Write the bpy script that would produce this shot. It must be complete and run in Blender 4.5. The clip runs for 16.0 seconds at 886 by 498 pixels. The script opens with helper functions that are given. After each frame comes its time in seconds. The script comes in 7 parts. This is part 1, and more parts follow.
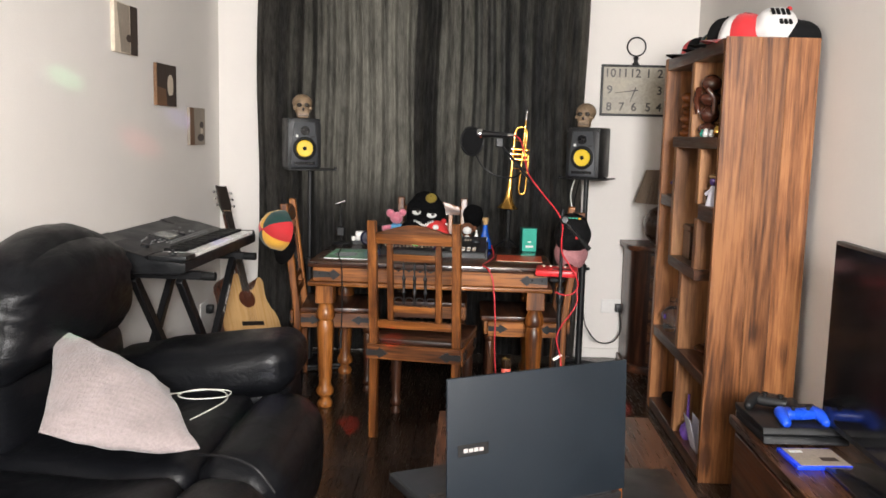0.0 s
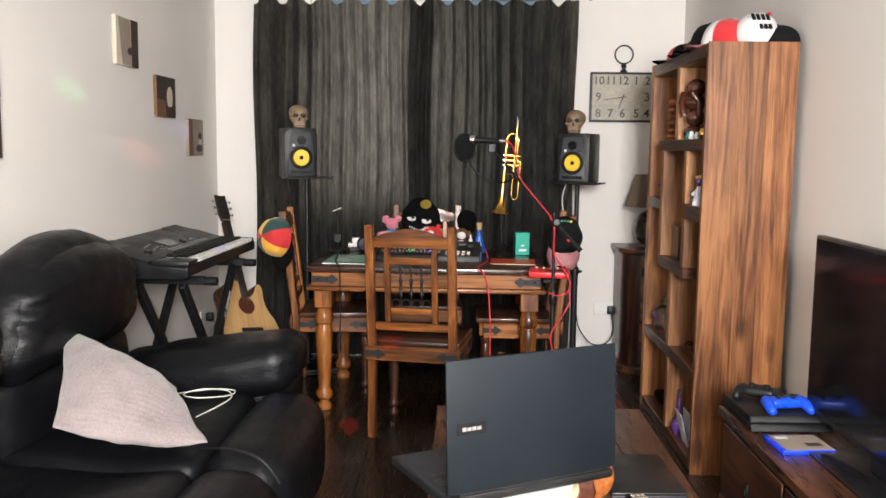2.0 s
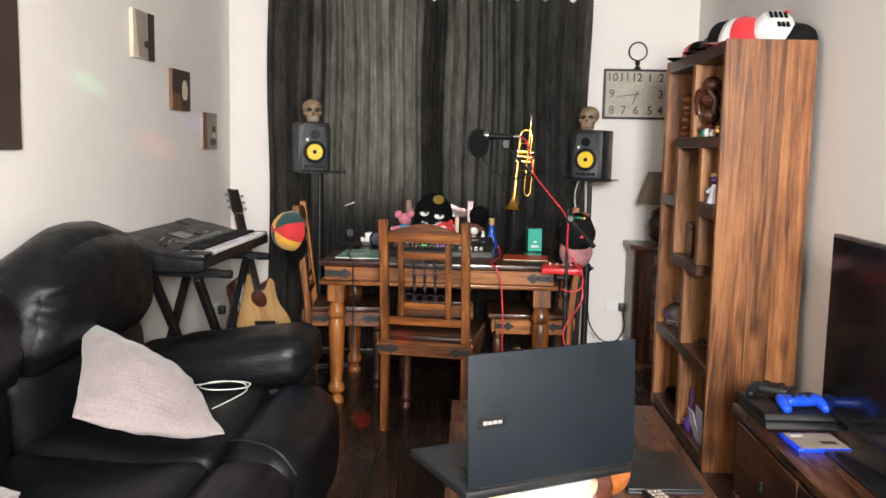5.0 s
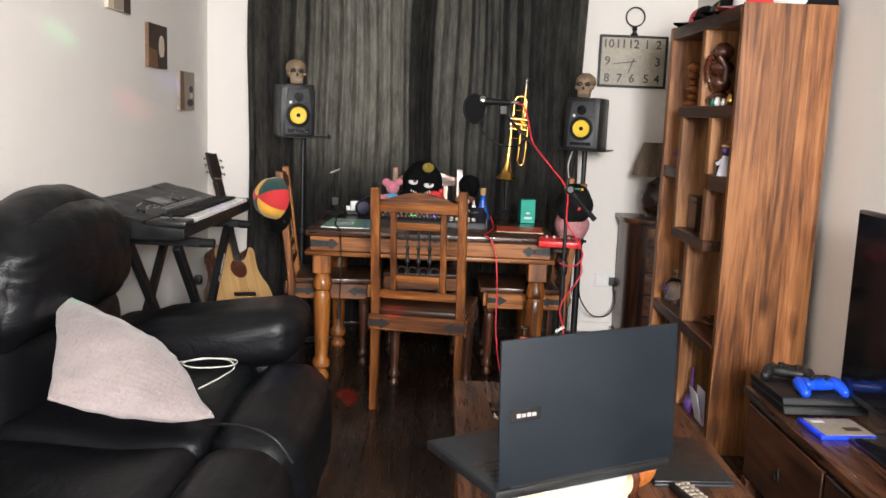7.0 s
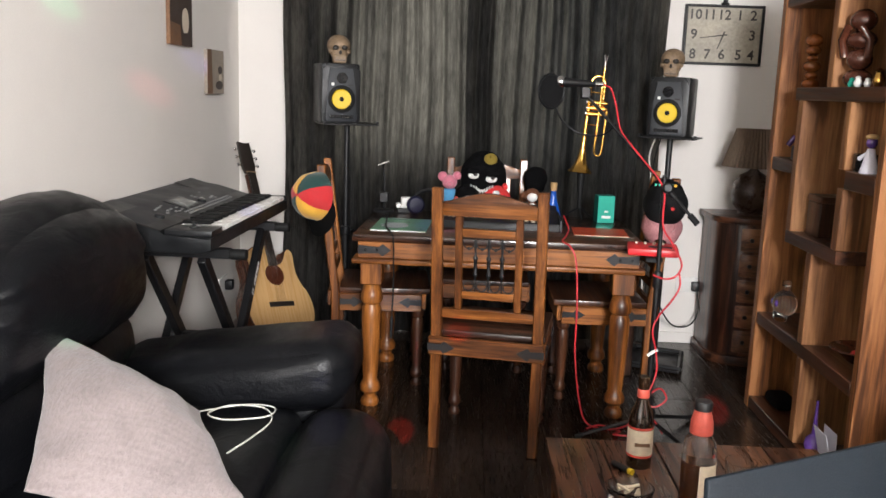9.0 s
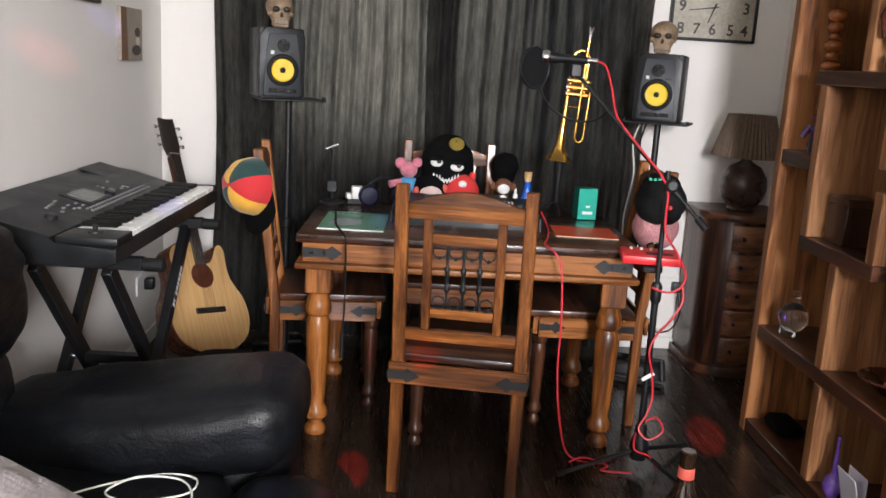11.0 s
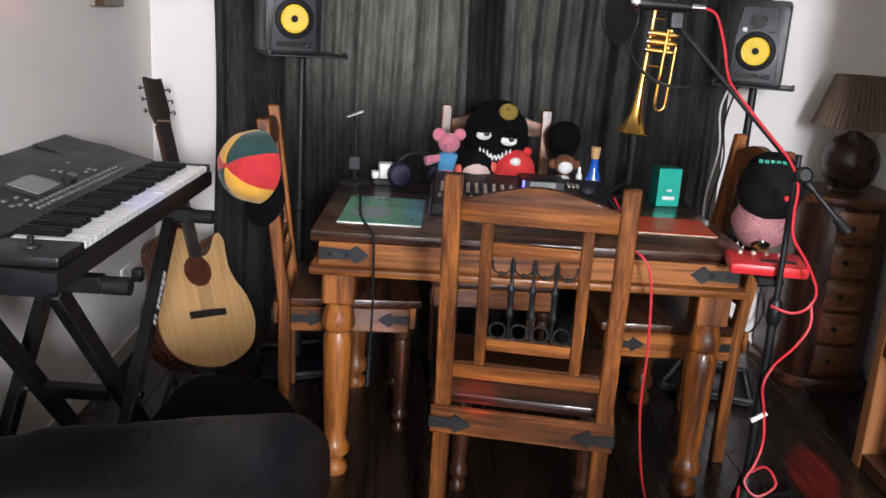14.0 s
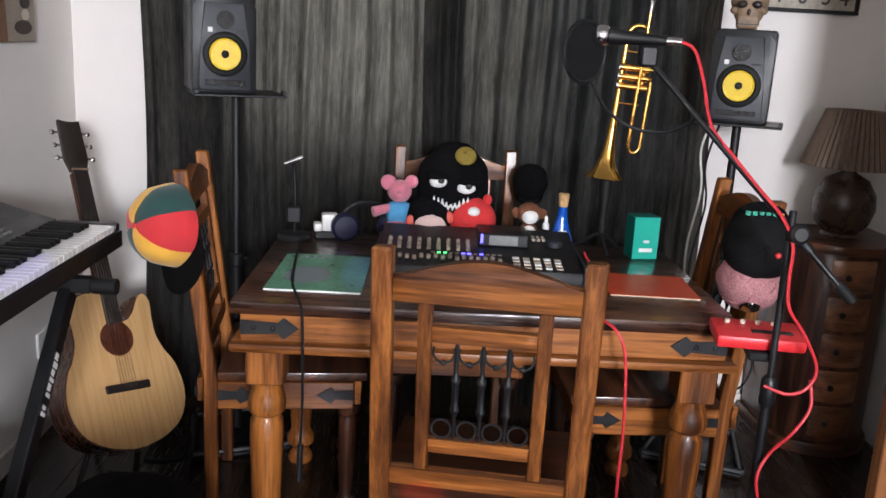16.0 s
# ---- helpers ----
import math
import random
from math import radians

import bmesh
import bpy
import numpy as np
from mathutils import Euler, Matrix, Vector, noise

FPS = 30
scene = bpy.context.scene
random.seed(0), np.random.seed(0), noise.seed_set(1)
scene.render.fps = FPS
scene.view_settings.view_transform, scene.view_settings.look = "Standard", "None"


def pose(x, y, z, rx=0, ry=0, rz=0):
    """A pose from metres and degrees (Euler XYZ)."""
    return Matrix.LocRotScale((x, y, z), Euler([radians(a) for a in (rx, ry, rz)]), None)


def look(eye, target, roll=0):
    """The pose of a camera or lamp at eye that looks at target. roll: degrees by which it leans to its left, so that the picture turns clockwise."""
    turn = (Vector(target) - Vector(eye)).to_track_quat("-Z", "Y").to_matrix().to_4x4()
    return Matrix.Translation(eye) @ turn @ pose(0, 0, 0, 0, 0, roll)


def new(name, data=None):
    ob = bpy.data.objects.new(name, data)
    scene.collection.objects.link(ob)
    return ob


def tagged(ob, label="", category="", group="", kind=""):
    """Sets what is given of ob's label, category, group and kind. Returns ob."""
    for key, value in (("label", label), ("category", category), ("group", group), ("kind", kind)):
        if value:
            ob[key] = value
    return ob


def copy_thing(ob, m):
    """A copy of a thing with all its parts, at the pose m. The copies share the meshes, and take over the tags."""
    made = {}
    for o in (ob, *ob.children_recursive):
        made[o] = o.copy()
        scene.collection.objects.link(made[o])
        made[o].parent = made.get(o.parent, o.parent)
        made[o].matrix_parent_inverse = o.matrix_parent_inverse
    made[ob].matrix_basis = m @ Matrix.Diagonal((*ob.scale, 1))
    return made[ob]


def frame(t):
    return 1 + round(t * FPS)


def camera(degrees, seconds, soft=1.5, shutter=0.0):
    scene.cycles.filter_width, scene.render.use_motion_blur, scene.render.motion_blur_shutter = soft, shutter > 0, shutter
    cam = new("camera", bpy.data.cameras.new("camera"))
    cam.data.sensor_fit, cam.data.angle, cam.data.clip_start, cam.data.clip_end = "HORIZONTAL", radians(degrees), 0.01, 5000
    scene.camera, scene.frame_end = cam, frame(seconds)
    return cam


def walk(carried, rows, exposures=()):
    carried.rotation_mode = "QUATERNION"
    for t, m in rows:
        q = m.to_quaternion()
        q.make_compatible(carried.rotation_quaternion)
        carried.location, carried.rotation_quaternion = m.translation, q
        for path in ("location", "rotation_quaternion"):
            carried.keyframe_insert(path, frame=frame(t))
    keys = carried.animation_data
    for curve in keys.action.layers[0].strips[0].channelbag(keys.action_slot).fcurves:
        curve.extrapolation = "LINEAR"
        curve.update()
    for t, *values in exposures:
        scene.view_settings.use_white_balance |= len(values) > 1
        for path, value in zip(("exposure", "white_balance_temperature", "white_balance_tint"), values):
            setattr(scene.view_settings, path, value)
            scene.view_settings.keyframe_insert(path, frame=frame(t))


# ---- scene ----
cam = camera(53.7, 16.0, soft=1.6, shutter=0.0)
METRES, EYE, TILT, LEAN, TURN = 2.75, 1.37, 0.0, 0.0, 1.7
ROWS = [
    (0.0, 0.0, 0.0, 0.0, 0.19, -7.47, -1.44),
    (0.5, 0.0015, -0.0185, -0.0113, -0.61, -9.45, -1.12),
    (1.0, -0.0048, -0.0334, -0.0109, -1.23, -8.67, -1.47),
    (1.5, -0.0052, -0.0355, -0.0134, -0.79, -8.55, -1.27),
    (2.0, -0.0025, -0.0398, -0.012, -0.32, -6.6, -0.69),
    (2.5, -0.0037, -0.0414, -0.0136, -0.57, -6.58, -0.77),
    (3.0, -0.0058, -0.0439, -0.0142, -0.15, -7.37, -0.96),
    (3.5, -0.0076, -0.046, -0.0133, 0.2, -7.16, -1.05),
    (4.0, -0.0094, -0.0459, -0.013, 0.25, -6.83, -1.11),
    (6.5, -0.0448, -0.0034, -0.0176, -1.04, -7.37, -2.03),
    (7.0, -0.0574, 0.0285, -0.021, -1.85, -8.81, -2.23),
    (7.5, -0.0523, 0.0809, -0.0178, -0.52, -9.5, -1.45),
    (8.0, -0.0421, 0.1366, -0.0128, 1.96, -8.98, -1.28),
    (8.5, -0.064, 0.1919, -0.0146, 3.08, -10.37, -2.32),
    (9.0, -0.1064, 0.2544, -0.0163, 0.21, -10.22, -1.95),
    (11.5, -0.1409, 0.4966, -0.0123, -3.76, -12.16, -3.34),
    (12.0, -0.1452, 0.5333, -0.0142, -2.94, -10.57, -3.29),
    (12.5, -0.1236, 0.583, -0.0098, -0.73, -10.24, -2.68),
    (13.0, -0.1156, 0.6159, -0.0135, 1.02, -12.58, -1.85),
    (13.5, -0.1288, 0.6619, -0.0143, 0.17, -14.34, -2.8),
    (14.0, -0.1583, 0.7035, -0.0171, -2.52, -15.15, -3.5),
    (14.5, -0.1642, 0.7257, -0.0169, -2.95, -16.0, -2.97),
    (15.0, -0.1427, 0.7664, -0.0114, -2.09, -15.42, -2.32),
    (15.5, -0.1207, 0.7917, -0.0051, -0.47, -14.55, -2.11),
    (16.0, -0.1165, 0.8233, -0.006, -3.64, -13.57, -3.09),
]
walk(cam, [(t, pose(0, 0, EYE, TILT, LEAN, TURN) @ pose(METRES * x, METRES * y, METRES * z, 90 + pitch, roll, yaw)) for t, x, y, z, yaw, pitch, roll in ROWS],
     exposures=[(0.0, -0.17, 6420, 10), (8.0, -0.17, 6320, 10), (12.0, -0.13, 6000, 12), (16.0, -0.22, 5850, 13)])

# ---- world and light ----
sky_world = bpy.data.worlds.new("sky")
scene.world = sky_world
sky_world.use_nodes = True
_n = sky_world.node_tree.nodes
_sky = _n.new("ShaderNodeTexSky")
_sky.sky_type = "NISHITA"
_sky.sun_disc = False
_sky.sun_elevation, _sky.sun_rotation = radians(40), radians(200)
sky_world.node_tree.links.new(_sky.outputs[0], _n["Background"].inputs[0])
_n["Background"].inputs[1].default_value = 0.05


def area_lamp(name, where, sx, sy, watts, colour, target):
    d = bpy.data.lights.new(name, "AREA")
    d.shape, d.size, d.size_y, d.energy, d.color = "RECTANGLE", sx, sy, watts, colour
    ob = new(name, d)
    ob.matrix_world = look(where, target)
    return tagged(ob, "daylight filling a window opening", "daylight", kind="structure")


# daylight in the curtained window and in the window behind the walker
area_lamp("window_daylight_back", (-0.5, 5.60, 1.62), 0.95, 1.3, 9, (1.0, 0.95, 0.84), (-0.52, 4.0, 1.6))
area_lamp("window_daylight_front", (0.4, -1.93, 1.9), 0.85, 0.75, 465, (1.0, 0.97, 0.945), (-0.2, 2.0, 1.3))


def party_spot(name, where, target, degrees, watts, colour):
    """One coloured beam of the party light that plays about the room."""
    d = bpy.data.lights.new(name, "SPOT")
    d.energy, d.color, d.spot_size, d.spot_blend, d.shadow_soft_size = 14 * watts, colour, radians(degrees), 0.6, 0.004
    ob = new(name, d)
    ob.matrix_world = look(where, target)
    return tagged(ob, "coloured beam of a party light", "light beam", kind="structure")


PARTY = (-0.45, -1.0, 2.2)
for target, deg, w, col in (((-1.56, 4.1, 1.3), 1.4, 75, (1, 0.2, 0.18)), ((-1.56, 4.66, 1.42), 0.9, 80, (0.3, 0.25, 1)), ((-1.56, 3.35, 1.55), 1.1, 70, (0.2, 1, 0.4)),
                            ((0.78, 4.35, 0.0), 1.6, 700, (1, 0.04, 0.03)), ((-0.33, 3.84, 0.45), 1.2, 200, (1, 0.04, 0.03)), ((-0.5, 4.45, 0.75), 1.0, 120, (0.15, 0.12, 1)),
                            ((-0.55, 3.95, 0.0), 1.4, 600, (1, 0.04, 0.03)), ((-0.75, 2.75, 0.44), 1.3, 60, (0.05, 0.8, 0.25)),
                            ((-0.66, 2.85, 0.45), 1.6, 110, (0.08, 0.07, 1)), ((-0.72, 3.28, 0.6), 1.5, 90, (0.1, 0.08, 1)), ((-1.3, 2.95, 0.62), 1.4, 45, (0.03, 0.8, 0.3)), ((-1.14, 3.95, 0.86), 1.0, 60, (0.12, 0.1, 1))):
    party_spot("party_light_beam", PARTY, target, deg, w, col)

# ---- mesh helpers ----
def bm_new():
    return bmesh.new()


def box(bm, lo, hi, bev=0.0, m=None, seg=1):
    """A box from corner to corner with bevelled edges."""
    lo, hi = Vector(lo), Vector(hi)
    c, s = (lo + hi) / 2, hi - lo
    mat4 = Matrix.Translation(c) @ Matrix.Diagonal((s.x, s.y, s.z, 1))
    vs = bmesh.ops.create_cube(bm, size=1.0, matrix=mat4)["verts"]
    if bev > 0:
        es = list({e for v in vs for e in v.link_edges})
        vs = bmesh.ops.bevel(bm, geom=es, offset=bev, segments=seg, affect="EDGES", profile=0.5)["verts"]
    if m is not None:
        bmesh.ops.transform(bm, matrix=m, verts=list(set(vs)))
    return bm


def lathe(bm, prof, seg=20, m=None, squash=1.0):
    """Turns a profile of (radius, height) round z."""
    rings = []
    for r, z in prof:
        ring = []
        for i in range(seg):
            a = 2 * math.pi * i / seg
            p = Vector((r * math.cos(a), r * math.sin(a) * squash, z))
            ring.append(bm.verts.new(m @ p if m is not None else p))
        rings.append(ring)
    for a, b in zip(rings, rings[1:]):
        for i in range(seg):
            j = (i + 1) % seg
            bm.faces.new((a[i], a[j], b[j], b[i]))
    bm.faces.new(list(reversed(rings[0])))
    bm.faces.new(rings[-1])
    return bm


def tube(bm, pts, r, seg=8, closed=False):
    """A round rod or cable along points; r may be one radius or one for each point."""
    pts = [Vector(p) for p in pts]
    n = len(pts)
    up = None
    rings = []
    for i, p in enumerate(pts):
        if closed:
            d = pts[(i + 1) % n] - pts[i - 1]
        else:
            d = pts[min(i + 1, n - 1)] - pts[max(i - 1, 0)]
        d.normalize()
        if up is None:
            up = d.orthogonal().normalized()
        up = (up - d * up.dot(d))
        up = up.normalized() if up.length > 1e-6 else d.orthogonal().normalized()
        side = d.cross(up)
        rr = r[i] if isinstance(r, (list, tuple)) else r
        rings.append([bm.verts.new(p + (up * math.cos(2 * math.pi * k / seg) + side * math.sin(2 * math.pi * k / seg)) * rr) for k in range(seg)])
    pairs = list(zip(rings, rings[1:]))
    if closed:
        pairs.append((rings[-1], rings[0]))
    for a, b in pairs:
        for k in range(seg):
            j = (k + 1) % seg
            bm.faces.new((a[k], a[j], b[j], b[k]))
    if not closed:
        bm.faces.new(list(reversed(rings[0])))
        bm.faces.new(rings[-1])
    return bm


def curve_pts(pts, n=8):
    """A smooth line through a few points."""
    pts = [Vector(p) for p in pts]
    out = []
    for i in range(len(pts) - 1):
        p0, p1, p2, p3 = pts[max(i - 1, 0)], pts[i], pts[i + 1], pts[min(i + 2, len(pts) - 1)]
        for k in range(n):
            t = k / n
            out.append(0.5 * ((2 * p1) + (p2 - p0) * t + (2 * p0 - 5 * p1 + 4 * p2 - p3) * t * t + (3 * p1 - p0 - 3 * p2 + p3) * t ** 3))
    return out + [pts[-1]]


def plate(bm, outline, t, m=None, bev=0.0):
    """A flat outline in x and y, thickened along z from 0 to t."""
    lo = [bm.verts.new((x, y, 0)) for x, y in outline]
    hi = [bm.verts.new((x, y, t)) for x, y in outline]
    n = len(outline)
    faces = [bm.faces.new(list(reversed(lo))), bm.faces.new(hi)]
    for i in range(n):
        j = (i + 1) % n
        faces.append(bm.faces.new((lo[i], lo[j], hi[j], hi[i])))
    vs = lo + hi
    if bev > 0:
        es = [e for e in faces[1].edges] + [e for e in faces[0].edges]
        r = bmesh.ops.bevel(bm, geom=es, offset=bev, segments=2, affect="EDGES", profile=0.5)
        vs = list({v for v in vs if v.is_valid} | set(r["verts"]))
    if m is not None:
        bmesh.ops.transform(bm, matrix=m, verts=vs)
    return bm


def ball(bm, c, r, m=None, seg=20, rings=12):
    """A sphere or, with three radii, an egg."""
    rx, ry, rz = r if isinstance(r, (list, tuple)) else (r, r, r)
    mat4 = Matrix.Translation(c) @ Matrix.Diagonal((rx, ry, rz, 1))
    if m is not None:
        mat4 = m @ mat4
    bmesh.ops.create_uvsphere(bm, u_segments=seg, v_segments=rings, radius=1.0, matrix=mat4)
    return bm


def softbox(bm, lo, hi, r, puff=(0, 0, 0), cuts=9, wrinkle=0.0, wscale=6.0, m=None, shape=None):
    """A cushion: a box with rounded edges, faces that swell, and wrinkles."""
    lo, hi = Vector(lo), Vector(hi)
    c, h = (lo + hi) / 2, (hi - lo) / 2
    tmp = bmesh.new()
    bmesh.ops.create_cube(tmp, size=2.0)
    bmesh.ops.subdivide_edges(tmp, edges=tmp.edges[:], cuts=cuts, use_grid_fill=True)
    r = min(r, h.x, h.y, h.z)
    for v in tmp.verts:
        u = v.co.copy()
        # more rows near the edges, so that the rounding is smooth
        u = Vector([math.copysign(1 - (1 - abs(a)) ** 1.5, a) for a in u])
        q = Vector((u.x * h.x, u.y * h.y, u.z * h.z))
        inner = Vector([max(-(h[i] - r), min(h[i] - r, q[i])) for i in range(3)])
        d = q - inner
        if d.length > 1e-9:
            mx = max(abs(d.x), abs(d.y), abs(d.z))
            q = inner + d.normalized() * mx
        f = [(1 - u[i] ** 2) for i in range(3)]
        q.x += puff[0] * u.x * f[1] * f[2]
        q.y += puff[1] * u.y * f[0] * f[2]
        q.z += puff[2] * u.z * f[0] * f[1]
        q += c
        if wrinkle:
            k = noise.noise(q * wscale) + 0.5 * noise.noise(q * wscale * 2.7)
            q += (q - c).normalized() * k * wrinkle
        if shape:
            q = shape(q)
        v.co = m @ q if m is not None else q
    start = {}
    for v in tmp.verts:
        start[v] = bm.verts.new(v.co)
    for f in tmp.faces:
        bm.faces.new([start[v] for v in f.verts])
    tmp.free()
    return bm


def merge(bm, other, m):
    made = {v: bm.verts.new(m @ v.co) for v in other.verts}
    for f in other.faces:
        bm.faces.new([made[v] for v in f.verts])
    return bm


def part(name, bm, material, parent=None, label="", sharp=38):
    """Links a bmesh as one mesh object under a thing or a part."""
    bmesh.ops.recalc_face_normals(bm, faces=bm.faces[:])
    me = bpy.data.meshes.new(name)
    bm.to_mesh(me)
    bm.free()
    me.shade_smooth()
    me.set_sharp_from_angle(angle=radians(sharp))
    me.materials.append(material)
    ob = new(name, me)
    ob.parent = parent
    if label:
        tagged(ob, label)
    return ob


def thing(name, m, label, category, group=""):
    ob = new(name)
    ob.empty_display_size = 0.05
    ob.matrix_world = m
    return tagged(ob, label, category, group)


def single(name, bm, material, label, category, m=None, group="", kind="", sharp=38):
    ob = part(name, bm, material, None, "", sharp)
    if m is not None:
        ob.matrix_world = m
    return tagged(ob, label, category, group, kind)


def wording(body, size, material, parent, m, name="lettering", align="CENTER", bold=0.0):
    """Raised letters in the built-in font, as a mesh."""
    cu = bpy.data.curves.new(name, "FONT")
    cu.body, cu.size, cu.extrude, cu.align_x, cu.align_y, cu.offset = body, size, 0.0006, align, "CENTER", bold
    cu.resolution_u = 3
    tmp = bpy.data.objects.new(name, cu)
    scene.collection.objects.link(tmp)
    bpy.context.view_layer.update()
    me = bpy.data.meshes.new_from_object(tmp)
    bpy.data.objects.remove(tmp)
    me.materials.clear()
    me.materials.append(material)
    ob = new(name, me)
    ob.parent = parent
    ob.matrix_local = m
    return ob


def multi(name, pieces, label, category, m=None, group="", sharp=50):
    """One mesh with a material for each piece."""
    bm = bm_new()
    me = bpy.data.meshes.new(name)
    for i, (fill, material) in enumerate(pieces):
        tmp = bm_new()
        fill(tmp)
        bmesh.ops.recalc_face_normals(tmp, faces=tmp.faces[:])
        made = {v: bm.verts.new(v.co) for v in tmp.verts}
        for f in tmp.faces:
            bm.faces.new([made[v] for v in f.verts]).material_index = i
        tmp.free()
        me.materials.append(material)
    bm.to_mesh(me)
    bm.free()
    me.shade_smooth()
    me.set_sharp_from_angle(angle=radians(sharp))
    ob = new(name, me)
    if m is not None:
        ob.matrix_world = m
    return tagged(ob, label, category, group)

# ---- materials ----
def graph(name):
    mat = bpy.data.materials.new(name)
    mat.use_nodes = True
    t = mat.node_tree
    b = t.nodes["Principled BSDF"]

    def add(kind, **inputs):
        n = t.nodes.new("ShaderNode" + kind)
        for k, v in inputs.items():
            key = int(k[1:]) if k[0] == "i" and k[1:].isdigit() else k.replace("_", " ")
            if hasattr(v, "is_output"):
                t.links.new(v, n.inputs[key])
            else:
                n.inputs[key].default_value = v
        return n
    return mat, t, b, add


def link_bump(t, b, add, height, strength, distance=0.01):
    n = add("Bump", Height=height, Strength=strength, Distance=distance)
    t.links.new(n.outputs[0], b.inputs["Normal"])


def surface(name, col, rough=0.5, metal=0.0, var=0.2, scale=6.0, fine=60.0, bump=0.15, dist=0.004, spec=0.5,
            coat=0.0, sheen=0.0, stretch=(1, 1, 1), rvar=0.1, tint=None):
    """Plain stuff with stains at a coarse and a fine scale, and relief."""
    mat, t, b, add = graph(name)
    tc = add("TexCoord")
    rnd = add("ObjectInfo")
    mp = add("Mapping", Vector=tc.outputs["Object"], Scale=stretch)
    sh = add("VectorMath", i0=mp.outputs[0], i1=(0, 0, 0))
    sh.operation = "ADD"
    sc = add("VectorMath", i0=(13.1, 7.7, 5.3))
    sc.operation = "SCALE"
    t.links.new(rnd.outputs["Random"], sc.inputs["Scale"])
    t.links.new(sc.outputs[0], sh.inputs[1])
    n1 = add("TexNoise", Vector=sh.outputs[0], Scale=scale, Detail=4.0, Roughness=0.6)
    n2 = add("TexNoise", Vector=sh.outputs[0], Scale=fine, Detail=3.0, Roughness=0.6)
    mix = add("Math", i0=n1.outputs[0], i1=n2.outputs[0])
    mix.operation = "ADD"
    rng = add("MapRange", i0=mix.outputs[0], i1=0.6, i2=1.4, i3=0.0, i4=1.0)
    lo = tuple(c * (1 - var) for c in col) + (1,)
    hi = tuple(min(1, c * (1 + var)) for c in (tint or col)) + (1,)
    cm = add("Mix", i0=rng.outputs[0], i6=lo, i7=hi)
    cm.data_type = "RGBA"
    t.links.new(cm.outputs[2], b.inputs["Base Color"])
    rr = add("MapRange", i0=n1.outputs[0], i1=0.3, i2=0.7, i3=max(0.02, rough - rvar), i4=min(1, rough + rvar))
    t.links.new(rr.outputs[0], b.inputs["Roughness"])
    b.inputs["Metallic"].default_value = metal
    b.inputs["Specular IOR Level"].default_value = spec
    b.inputs["Coat Weight"].default_value = coat
    b.inputs["Coat Roughness"].default_value = 0.15
    b.inputs["Sheen Weight"].default_value = sheen
    if bump:
        link_bump(t, b, add, n2.outputs[0], bump, dist)
    return mat


